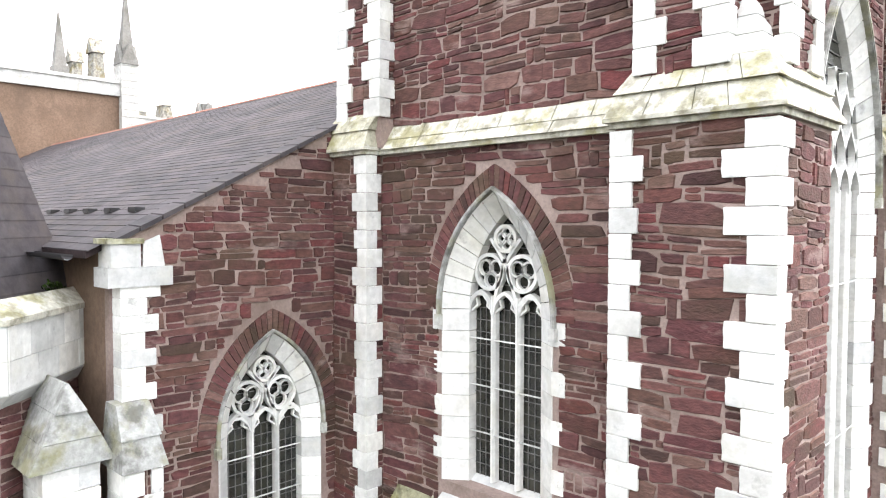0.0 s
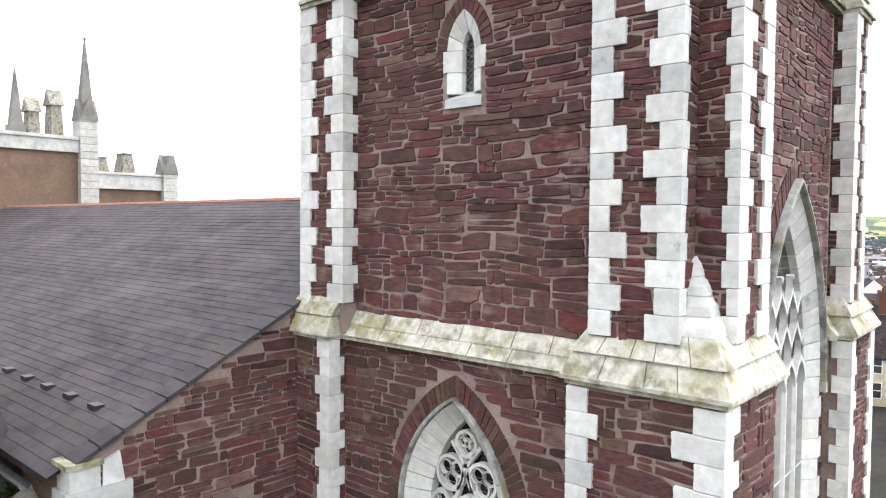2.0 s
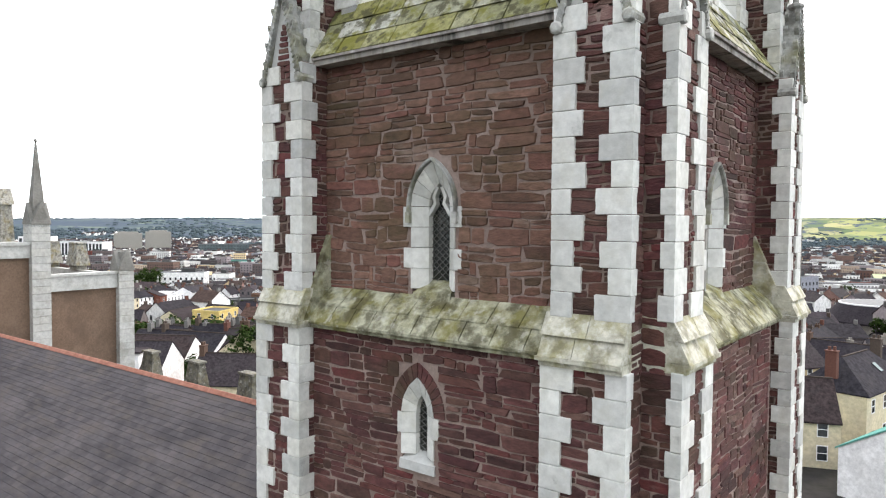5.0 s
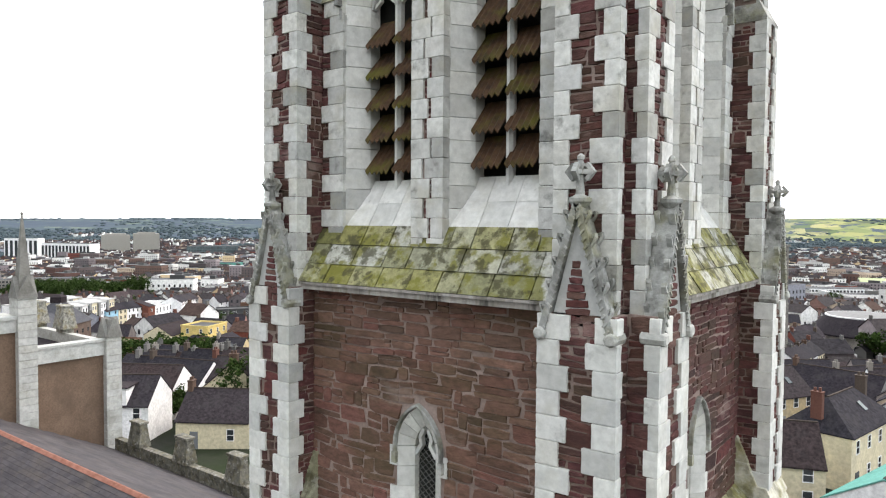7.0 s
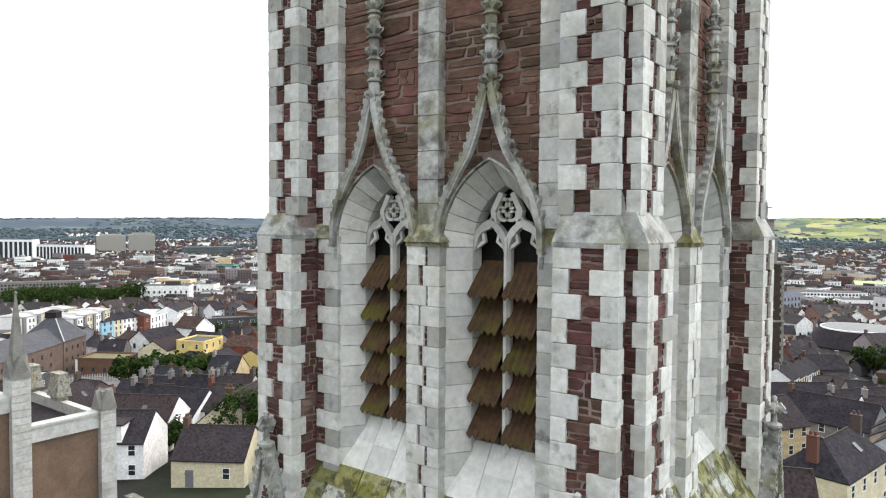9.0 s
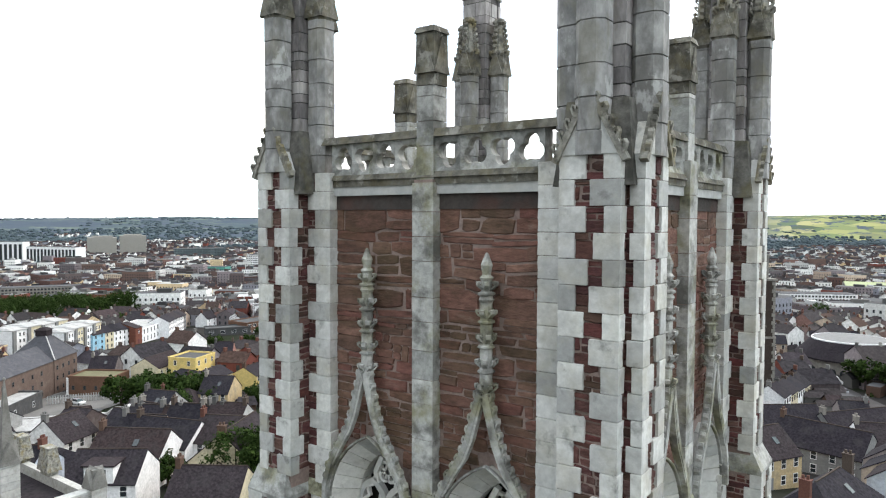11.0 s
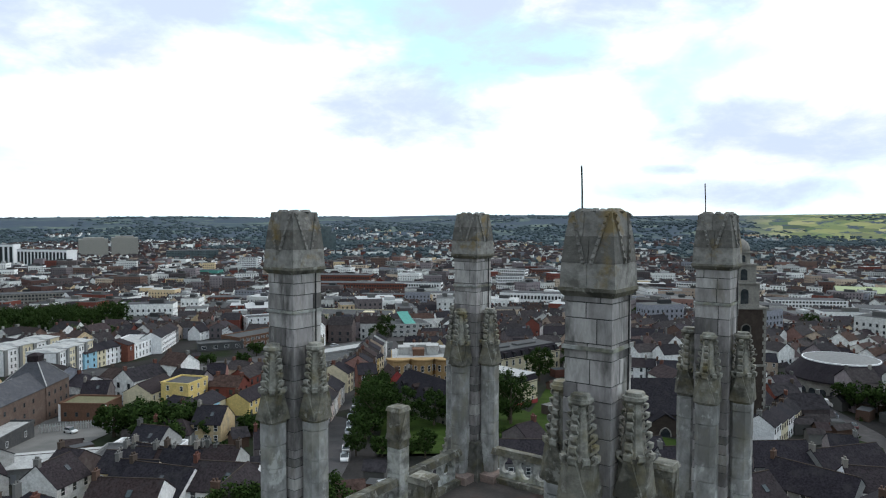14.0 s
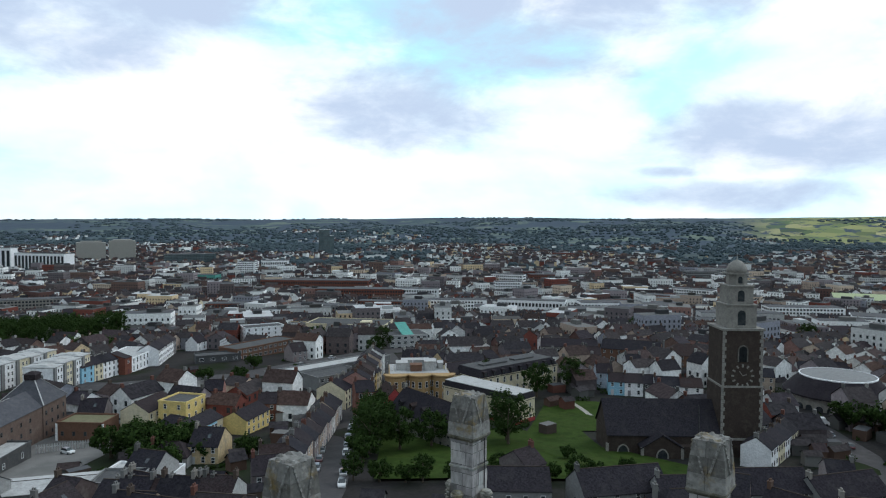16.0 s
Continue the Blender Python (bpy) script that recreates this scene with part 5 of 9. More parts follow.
    m.taper((-.38, .38, -.38, .38), 45.50, (-.44, .44, -.44, .44), 45.58)
    m.box(-.44, .44, -.44, .44, 45.58, 45.63)
    part("cap_mould", m, M_PARAPET, t)
    m = Mb()
    jj = lambda: rnd.uniform(-.02, .02)
    for za, zb, ra, rb in ((45.63, 45.98, .425, .41), (45.985, 46.36, .41, .372), (46.365, 46.72, .372, .315)):
        c_ = jj() * 5
        m.hexa([(-ra, -ra, za), (c_ - .004, -ra, za), (c_ - .004, ra, za), (-ra, ra, za), (-rb, -rb, zb), (c_ - .004, -rb, zb), (c_ - .004, rb, zb), (-rb, rb, zb)])
        m.hexa([(c_ + .004, -ra, za), (ra, -ra, za), (ra, ra, za), (c_ + .004, ra, za), (c_ + .004, -rb, zb), (rb, -rb, zb), (rb, rb, zb), (c_ + .004, rb, zb)])
    m.box(-.3, .3, -.3, .3, 45.63, 46.70)
    cap = tagged(part("cap", m, M_CAP, t, "cut-off lichen-covered spirelet"), kind="stuff") or [o for o in t.children][-1]
    cr = Mb()
    for i in range(4):
        n_ = (round(math.cos(i * math.pi / 2)), round(math.sin(i * math.pi / 2)))
        ex, ey = -n_[1], n_[0]
        for q in (-1, 1):       # leafy lines of the gablets on each side
            lo = (n_[0] * .415 + ex * q * .06, n_[1] * .415 + ey * q * .06, 45.98)
            hi = (n_[0] * .325 + ex * q * .27, n_[1] * .325 + ey * q * .27, 46.70)
            cr.bar([lo, hi], .05, .05)
            crockets(cr, lo, hi, 7, .032, (n_[0] * .6, n_[1] * .6, 0), i + 9)
    for i in range(8):
        a = i * math.pi / 4 + .2
        cr.blob((.27 * math.cos(a), .27 * math.sin(a), 46.72), .085, i, 5, 2, .6, .35)
    tagged(part("crocket", cr, M_CAP, cap), kind="stuff")
    if sx > 0:
        rod = Mb().bar([(-.28, .02, 46.5), (-.29, .02, 47.05), (-.31, .03, 47.4)], .02, .02)
        part("lightning_rod", rod, M_IRON, t)
    cond = Mb().bar([(.392, .2, 39.8), (.392, .2, 45.5)], .02, .02)
    part("conductor_strip", cond, M_IRON, t)


def low_buttress():
    """The plain foot of the buttress where the nave meets the tower."""
    b = part("low_buttress", Mb().box(-4.6, -2.93, -4.66, -3.0, -1, 16.05), M_MORTAR, tower, "plain red sandstone buttress foot with white quoins")
    st = rubble(Mb(), courses(-4.0, -2.95, 8.0, 16.0, 61), 4.66, 61)
    fl = rubble(Mb(), courses(-4.64, -3.85, 8.0, 16.0, 62), 0, 62)
    k0 = len(st.v)
    st.v += [(-2.93 - y, x, z) for x, y, z in fl.v]
    st.f += [tuple(k0 + j for j in f) for f in fl.f]
    tagged(part("rubble", st, M_RED_I, b), kind="stuff")
    quoins(-2.93, 4.66, 8.0, 16.02, 1, b, True, None, 63, .36, .24, ret=.34)
    w = Mb()
    w.box(-4.3, -2.86, -4.76, -3.6, 16.03, 16.11).box(-4.3, -2.80, -4.84, -3.6, 16.11, 16.17)
    w.taper((-4.3, -2.80, -4.84, -3.6), 16.17, (-4.2, -2.88, -4.68, -3.6), 16.5)
    w.taper((-4.25, -2.84, -4.72, -3.6), 16.5, (-4.05, -2.76, -4.5, -3.6), 16.86)
    part("weathering", w, M_MOSS_PALE, b)


low_buttress()
for k in range(4):
    face(k)
    if k != 3:
        corner_pier(k)
    for s in (-1, 1):
        buttress(k, s)
for sx in (-1, 1):
    for sy in (-1, 1):
        turret(sx, sy)
m = Mb().box(-3.3, 3.3, -3.3, 3.3, 39.0, 39.5)
part("roof_deck", m, M_ROOFFELT, tower, "flat worn asphalt roof behind the parapet")
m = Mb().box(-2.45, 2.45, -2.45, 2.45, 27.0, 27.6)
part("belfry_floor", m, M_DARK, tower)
hatch = solo("roof_hatch", Mb().box(-.3, .5, -1.0, -.2, 39.5, 39.74).taper((-.38, .58, -1.08, -.12), 39.74, (-.34, .54, -1.04, -.16), 39.8).taper((-.34, .54, -1.04, -.16), 39.8, (-.12, .32, -.82, -.38), 39.94).box(-.1, .3, -.8, -.4, 39.94, 40.0), M_OLD, "low limestone-capped hatch on the tower roof", "roof hatch")
box2 = thing("vent_box", "rusty square vent box with a lifting ring on the tower roof", "vent")
part("body", Mb().box(-1.25, -.6, -.7, -.05, 39.5, 39.86).box(-1.29, -.56, -.74, -.01, 39.86, 39.92), M_ROOFFELT, box2)
rg = Mb()
rg.bar([(-.92 + .12 * math.cos(a / 8 * 6.2832), -.38 + .12 * math.sin(a / 8 * 6.2832), 39.95) for a in range(9)], .03, .03, up=(0, 0, 1))
part("ring", rg, M_IRON, box2)

M_GREYZINC = mat("grey_lead_sheet", [(0.10, 0.10, 0.105), (0.16, 0.16, 0.165)], 0.6, 1.0, bump=0.15)

# ---- nave and the buildings joined to the tower ----
nave = thing("church_nave", "long red sandstone nave with a slate roof and terracotta ridge", "church")
RIDGE_Z, EAVE_Y, EAVE_Z = 19.05, -9.35, 14.25
slope = (RIDGE_Z - EAVE_Z) / -EAVE_Y
# gable wall: built as seen from -y with u along +y, turned to face +x; reach d is x, so it is set at x = -4
gw = Mb()
wo = outline(-6.14, 7.6, 10.75, 1.1, 1.85)
rake = lambda u: RIDGE_Z - slope * abs(u) - .05


def at_x(mb, x):
    """Turns a wall built in the plane y = -d to face +x, with d = 0 at x."""
    mb.v = [(x - y, u, z) for u, y, z in mb.v]
    return mb


cols = sorted({-8.92, -4.0} | {p[0] for p in outline(-6.14, 7.6, 10.75, 1.09, 1.83)})
for a, b in zip(cols, cols[1:]):
    o = outline(-6.14, 7.6, 10.75, 1.09, 1.83)
    inn = -6.14 - 1.09 - 1e-6 <= (a + b) / 2 <= -6.14 + 1.09 + 1e-6

    def head(u):
        pts = [p for p in o[1:-1]]
        for (ua, za), (ub, zb) in zip(pts, pts[1:]):
            if ua - 1e-6 <= u <= ub + 1e-6 and ub > ua:
                return za + (zb - za) * (u - ua) / (ub - ua)
        return 10.75
    if inn:
        gw.hexa([(a, 0, -1), (b, 0, -1), (b, .7, -1), (a, .7, -1), (a, 0, 7.6), (b, 0, 7.6), (b, .7, 7.6), (a, .7, 7.6)])
        za, zb = head(a), head(b)
    else:
        za = zb = -1
    gw.hexa([(a, 0, za), (b, 0, zb), (b, .7, zb), (a, .7, za), (a, 0, rake(a)), (b, 0, rake(b)), (b, .7, rake(b)), (a, .7, rake(a))])
gable = part("gable_wall", at_x(gw.weld(), -4.0), M_MORTAR, nave, "red sandstone rubble gable wall")
stones = []
for q in courses(-8.9, -4.02, 6.5, 16.9, 77, [outline(-6.14, 7.3, 10.75, 1.25, 2.0), outline(-6.14, 11.0, 11.01, 1.5, 2.15)], 1.0):
    top = min(rake(q[0]), rake(q[1])) - .03
    if min(q[3], top) > q[2] + .05:
        stones.append((q[0], q[1], q[2], min(q[3], top)))
own = [q for q in stones if q[2] > 11.0][:240]
rnd = random.Random(5)
for a, b, c, e in own:
    ob = new("stone", UNIT_STONES[rnd.randrange(24)])
    ob.parent = gable
    ob.matrix_basis = pose(-4.0, 0, 0, 0, 0, 90) @ set_stone(a, b, c, e, 0, rnd)
rest = set(own)
tagged(part("rubble", at_x(rubble(Mb(), [q for q in stones if q not in rest], 0, 78), -4.0), M_RED_I, gable), kind="stuff")
holder = new("nave_window")
holder.parent = gable
holder.matrix_basis = pose(-4.0, 0, 0, 0, 0, 90)
tagged(holder, "three-light pointed window with white tracery")
window_surround(holder, -6.14, 7.6, 10.75, 1.12, 1.86, .82, 1.5, .03, -.22, -.6, 81, True, .0, 7, .09, .36, 0.0)
tracery(holder, -6.14, 7.7, 10.75, .84, 1.52, 3, -.32)
rnd = random.Random(8)
for i in range(20):
    z = 8.2 + .285 * i
    w = (.62 if i % 2 else .4) * rnd.uniform(.9, 1.1)
    ob = new("quoin", UNIT_BLOCKS[rnd.randrange(5)])
    ob.parent = gable
    ob.matrix_basis = Matrix.LocRotScale((-4.10, -8.96 + w / 2, z), None, (.34, w, .279))
# side wall, roof, kneeler
part("side_wall", Mb().box(-36, -4.02, -8.90, -8.3, -1, 14.3), M_RENDER, nave, "rendered side wall")
part("far_side_wall", Mb().box(-36, -4.05, 8.6, 9.25, -1, 14.3), M_RENDER, nave)
part("tower_end_wall", Mb().prism([(4.0, -1), (9.2, -1), (9.2, 14.3), (4.0, 16.9)], "x", -4.6, -4.0), M_MORTAR, nave)
part("end_wall", Mb().prism([(-9.2, -1), (9.2, -1), (9.2, 14.3), (0, 18.9), (-9.2, 14.3)], "x", -36.4, -36), M_RENDER, nave)
kn = Mb()
kn.box(-4.5, -3.9, -9.16, -8.1, 13.66, 13.98)
kn.box(-4.45, -3.93, -9.10, -8.62, 13.985, 14.36)
kn.hexa([(-4.42, -8.58, 13.985), (-3.93, -8.58, 13.985), (-3.93, -8.22, 13.985), (-4.42, -8.22, 13.985), (-4.42, -8.58, 14.38), (-3.93, -8.58, 14.38), (-3.93, -8.30, 14.5), (-4.42, -8.30, 14.5)])
part("kneeler", kn, M_LIME_I, nave, "white limestone kneeler stone")
part("kneeler_cap", Mb().box(-4.5, -3.88, -9.16, -8.58, 14.365, 14.45), M_MOSS, nave)
# slates: rows of separate slates near the gable, larger courses further off
ang = math.atan(slope)
L = math.hypot(-EAVE_Y, RIDGE_Z - EAVE_Z)


def slates(side, x0, x1, row, wid, seed):
    m = Mb()
    rnd = random.Random(seed)
    n = int(L / row)
    for i in range(n):
        s0, s1 = i * row, (i + 1.15) * row
        y0, z0 = EAVE_Y + s0 * math.cos(ang), EAVE_Z + s0 * math.sin(ang)
        y1, z1 = EAVE_Y + s1 * math.cos(ang), EAVE_Z + s1 * math.sin(ang)
        y1, z1 = min(y1, 0), min(z1, RIDGE_Z)
        x = x0 - (wid / 2 if i % 2 else 0)
        while x < x1 - .05:
            w = min(wid * rnd.uniform(.97, 1.03), x1 - x)
            t = .012 + rnd.uniform(0, .008)
            k = len(m.v)
            m.v += [(x + .003, side * y0, z0 + t), (x + w - .003, side * y0, z0 + t), (x + w - .003, side * y1, z1 + .004), (x + .003, side * y1, z1 + .004), (x + .003, side * y0, z0), (x + w - .003, side * y0, z0)]
            m.f += [(k, k + 1, k + 2, k + 3), (k + 4, k + 5, k + 1, k)]
            x += w
    return m


roof = part("roof", Mb().prism([(EAVE_Y, EAVE_Z - .12), (EAVE_Y, EAVE_Z), (0, RIDGE_Z - .01), (-EAVE_Y, EAVE_Z), (-EAVE_Y, EAVE_Z - .12), (0, RIDGE_Z - .5)], "x", -36.3, -4.3), M_SLATE_O, nave, "large grey slate roof")
tagged(part("slate_course", slates(1, -36.3, -4.12, .215, .36, 3), M_SLATE, roof), kind="stuff")
tagged(part("slate_course", slates(-1, -36.3, -4.12, .54, .9, 4), M_SLATE, roof), kind="stuff")
for i in range(72):
    m = Mb()
    x = -36.3 + .45 * i
    m.prism([(-.17, RIDGE_Z - .06), (-.03, RIDGE_Z + .04), (.03, RIDGE_Z + .04), (.17, RIDGE_Z - .06), (0, RIDGE_Z - .02)], "x", x, x + .44)
    part("ridge_tile", m, M_TERRA, roof)
vg = Mb()
n = 12
for i in range(n):
    a, b = i / n, (i + 1) / n - .006
    y0, y1 = EAVE_Y + .35 + (-.35 - EAVE_Y - 4.4) * a, EAVE_Y + .35 + (-.35 - EAVE_Y - 4.4) * b
    z = lambda y: RIDGE_Z + slope * y
    vg.hexa([(-4.42, y0, z(y0) - .06), (-3.92, y0, z(y0) - .06), (-3.92, y1, z(y1) - .06), (-4.42, y1, z(y1) - .06), (-4.42, y0, z(y0) + .05), (-3.92, y0, z(y0) + .03), (-3.92, y1, z(y1) + .02), (-4.42, y1, z(y1) + .05)])
part("verge_coping", vg, M_SLATE, roof, "slate-grey verge coping")
hooks = Mb()
for i in range(5):
    y = EAVE_Y + 1.2
    x = -5.4 - 1.15 * i
    hooks.box(x - .16, x + .16, y - .02, y + .16, EAVE_Z + slope * 1.2 + .03, EAVE_Z + slope * 1.2 + .12)
part("snow_guard", hooks, M_IRON, roof)
gut = Mb()
gut.rings([[(x, -9.62 + .09 * math.cos(a), 14.2 + .09 * math.sin(a)) for a in (math.pi + math.pi * j / 6 for j in range(7))] for x in (-36, -4.3)], closed=False, caps=False)
part("gutter", gut, M_IRON, nave)
bt = Mb()
bt.box(-4.2, -3.42, -9.12, -8.58, -1, 10.85)
nb = part("nave_buttress", bt, M_MORTAR, nave, "stepped white and red stone buttress at the gable corner")
rbq = rubble(Mb(), [(-9.1 + .17 * k, -8.94 + .17 * k, 7 + .16 * i, 7.15 + .16 * i) for i in range(24) for k in range(3)], 0, 4)
tagged(part("rubble", at_x(rbq, -3.42), M_RED_I, nb), kind="stuff")
for i in range(9):
    z = 7.2 + .4 * i
    w = (.30, .19)[i % 2]
    for y0, y1 in ((-9.15, -9.15 + w), (-8.55 - (.49 - w), -8.55)):
        block_part("quoin", -4.1, -3.36, y0, y1, z, z + .39, nb, rnd)
for (za, zb, xa, xb, e) in ((10.82, 11.3, -3.30, -3.48, .08), (11.3, 11.8, -3.44, -3.78, .03)):
    w = Mb()
    w.hexa([(-4.2, -9.14 - e, za), (xa, -9.14 - e, za), (xa, -8.56 + e, za), (-4.2, -8.56 + e, za), (-4.2, -9.1 - e * .5, zb), (xb, -9.1 - e * .5, zb), (xb, -8.6 + e * .5, zb), (-4.2, -8.6 + e * .5, zb)])
    part("weathering", w, M_COPE, nb)

# low polygonal annexe with a steep slate roof
annexe = thing("church_annexe", "low polygonal annexe with white ashlar parapet and slate roof", "church annexe", at=(-8.12, -12.12, .18))
poly = lambda r, z, n=8: [(r * math.cos(math.pi / n + 2 * math.pi * i / n), r * math.sin(math.pi / n + 2 * math.pi * i / n), z) for i in range(n)]
part("wall", Mb().rings([poly(4.0, -1), poly(4.0, 11.9)]), M_MORTAR, annexe)
part("parapet", Mb().rings([poly(4.0, 11.7), poly(4.25, 11.95), poly(4.25, 13.0), poly(3.8, 13.0), poly(3.8, 12.6)], caps=False), M_LIME_I, annexe, "white ashlar parapet")
ash = Mb()
for i in range(8):
    q = pose(0, 0, 0, 0, 0, 45 * i)
    one, rnd = Mb(), random.Random(90 + i)
    for z0, z1 in ((11.98, 12.46), (12.47, 12.99)):
        u = -1.62
        while u < 1.6:
            v = min(u + rnd.uniform(.45, .8), 1.62)
            v = 1.62 if 1.62 - v < .25 else v
            one.box(u + .006, v - .006, -3.945, -3.90, z0, z1)
            u = v
    k0 = len(ash.v)
    ash.v += [tuple(q @ Vector(p)) for p in one.v]
    ash.f += [tuple(k0 + j for j in f) for f in one.f]
tagged(part("ashlar_facing", ash, M_LIME_I, annexe), kind="stuff")
part("coping", Mb().rings([poly(4.32, 13.0), poly(4.32, 13.1), poly(3.9, 13.35), poly(3.7, 13.1)], caps=False), M_MOSS_PALE, annexe)
part("roof", Mb().rings([poly(3.8, 12.7), poly(1.75, 18.6)]), M_SLATE, annexe, "steep slate roof")
rows_ = Mb()
for i in range(20):
    r0, r1 = 3.83 - .104 * i, 3.83 - .104 * (i + 1)
    z0 = 12.72 + .303 * i
    rows_.rings([poly(r0, z0), poly(r0, z0 + .03), poly(r1, z0 + .31)], caps=False)
part("slate_course", rows_, M_SLATE, annexe)
for i in range(8):
    part("rubble", rubble(Mb(), courses(-1.5, 1.5, 8.0, 11.7, 300 + i), 4.0 * math.cos(math.pi / 8), 310 + i), M_RED_I, annexe, turn=45 * i)
bb = part("buttress", Mb().box(2.9, 4.22, 2.0, 2.72, -1, 10.75), M_JOINT, annexe, "white gabled buttress")
for i in range(9):
    z = 7.2 + .4 * i
    c_ = 2.30 if i % 2 else 2.46
    block_part("ashlar", 2.9, 4.3, 1.95, c_, z, z + .39, bb, rnd)
    block_part("ashlar", 2.9, 4.3, c_, 2.77, z, z + .39, bb, rnd)
for i in range(3):
    g = Mb()
    h0, h1 = .62 - .2 * i, .62 - .2 * (i + 1)
    g.hexa([(2.9, 2.36 - h0, 10.8 + .42 * i), (4.36, 2.36 - h0, 10.8 + .42 * i), (4.36, 2.36 + h0, 10.8 + .42 * i), (2.9, 2.36 + h0, 10.8 + .42 * i),
            (2.9, 2.36 - h1, 11.21 + .42 * i), (4.36 - .1 * i, 2.36 - h1, 11.21 + .42 * i), (4.36 - .1 * i, 2.36 + h1, 11.21 + .42 * i), (2.9, 2.36 + h1, 11.21 + .42 * i)])
    part("gable_stone", g, M_COPE, bb)
sb = Mb()
rnd = random.Random(2)
for i in range(260):
    a, r = rnd.uniform(0, 6.28), rnd.uniform(0, .32)
    p = Vector((-6.25 + r * math.cos(a), -9.35 + r * math.sin(a), 13.3 + rnd.uniform(0, .34) * (1.1 - r)))
    q = Vector((rnd.gauss(0, 1), rnd.gauss(0, 1), rnd.gauss(0, 1))).normalized() * .05
    w_ = q.cross(Vector((rnd.gauss(0, 1), rnd.gauss(0, 1), rnd.gauss(0, 1)))).normalized() * .035
    k = len(sb.v)
    sb.v += [p - q, p + w_, p + q, p - w_]
    sb.f.append((k, k + 1, k + 2, k + 3))
solo("wall_shrub", sb, M_LEAF, "small green shrub growing on the mossy parapet", "plant")

# brown rendered choir beyond the nave
choir = thing("church_choir", "brown rendered choir block with grey stone piers and pinnacles", "church")
part("high_wall", Mb().box(-48, -37.2, -14, 4.2, -1, 22.4), M_RENDER, choir, "plain brown rendered wall")
part("low_wall", Mb().box(-48, -37.2, 4.9, 9.4, -1, 20.4), M_RENDER, choir)
part("coping", Mb().box(-37.7, -37.0, -14, 4.3, 22.4, 23.15).box(-37.8, -36.9, -14, 4.3, 23.15, 23.35).box(-48, -37.7, 3.7, 4.3, 22.4, 23.3), M_PIER, choir)
part("low_coping", Mb().box(-37.6, -37.0, 4.6, 9.6, 20.3, 21.2).box(-37.7, -36.9, 4.6, 9.6, 21.2, 21.35).box(-48, -37.6, 9.1, 9.6, 20.3, 21.2), M_PIER, choir)
part("roof_fold", Mb().box(-48, -37.7, -14, 3.7, 22.4, 22.65).box(-48, -37.6, 4.9, 9.1, 20.35, 20.5), M_SLATE_O, choir)


def stone_pier(y, w, z1, spire):
    m = Mb()
    rnd = random.Random(int(y * 10))
    z = 0.0
    while z < z1:
        m.box(-37.95 + .0, -36.75, y - w / 2, y + w / 2, z, min(z + .43, z1 + .01))
        z += .45
    p = part("pier", m, M_PIER, choir, "grey limestone pier")
    tagged(p, kind="stuff")
    t = Mb()
    for q in range(2):
        if q:
            t.prism([(y - w * .55, z1), (y + w * .55, z1), (y, z1 + 1.3)], "x", -38.0, -36.7)
        else:
            t.prism([(-37.95, z1), (-36.7, z1), (-37.33, z1 + 1.3)], "y", y - w * .55, y + w * .55)
    t.box(-37.7, -36.95, y - w * .3, y + w * .3, z1 + .5, z1 + 1.2 if not spire else z1 + .9)
    if spire:
        t.taper((-37.68, -36.98, y - .36, y + .36), z1 + .7, (-37.36, -37.30, y - .03, y + .03), z1 + 5.0)
        t.blob((-37.33, y, z1 + 5.0), .1, 1, 6, 3)
    part("pinnacle", t, M_SPIRE, p)


stone_pier(4.55, 1.05, 24.4, True)
stone_pier(9.75, 1.0, 21.4, False)
for x in (-40.8, -44.7):
    m = Mb().taper((x - .62, x + .62, 3.6, 4.4), 23.3, (x - .5, x + .5, 3.7, 4.3), 25.7)
    m.prism([(x - .6, 25.6), (x + .6, 25.6), (x, 26.6)], "y", 3.55, 4.45)
    part("pinnacle", m, M_LICHEN, choir)
sp = Mb().box(-37.75, -36.9, .3, 1.1, 23.35, 23.75).taper((-37.65, -37.0, .38, 1.02), 23.75, (-37.36, -37.30, .67, .73), 27.0)
part("spirelet", sp, M_SPIRE, choir, "slim grey stone spirelet")
for x in (-42.7, -46.9):
    part("merlon", Mb().box(x - .55, x + .55, 9.0, 9.7, 21.2, 21.5).taper((x - .8, x + .8, 8.85, 9.85), 21.5, (x - .55, x + .55, 9.05, 9.65), 23.0).box(x - .62, x + .62, 9.0, 9.7, 23.0, 23.1), M_LICHEN, choir)

# stone battlement along the far eaves
wallb = part("battlement", Mb().box(-36, -6.5, 9.35, 9.8, 13.5, 15.0), M_PARAPET, nave, "weathered stone battlement along the far eaves")
for i in range(6):
    x = -33.5 + 5.0 * i
    part("merlon", Mb().taper((x - .7, x + .7, 9.2, 10.0), 15.0, (x - .55, x + .55, 9.4, 9.8), 16.4).box(x - .62, x + .62, 9.3, 9.9, 16.4, 16.52), M_PARAPET, wallb)
    part("roof_lantern", Mb().box(x + 1.6, x + 3.4, 10.2, 11.8, 12.0, 13.6).taper((x + 1.5, x + 3.5, 10.1, 11.9), 13.6, (x + 2.2, x + 2.8, 10.9, 11.1), 14.3), M_GREYZINC, wallb)
part("far_aisle_roof", Mb().box(-36, -6.5, 9.8, 14.5, 11.5, 12.0), M_GREYZINC, wallb)

# ---- ground ----


def smooth(a, b, x):
    t = max(0.0, min(1.0, (x - a) / (b - a)))
    return t * t * (3 - 2 * t)


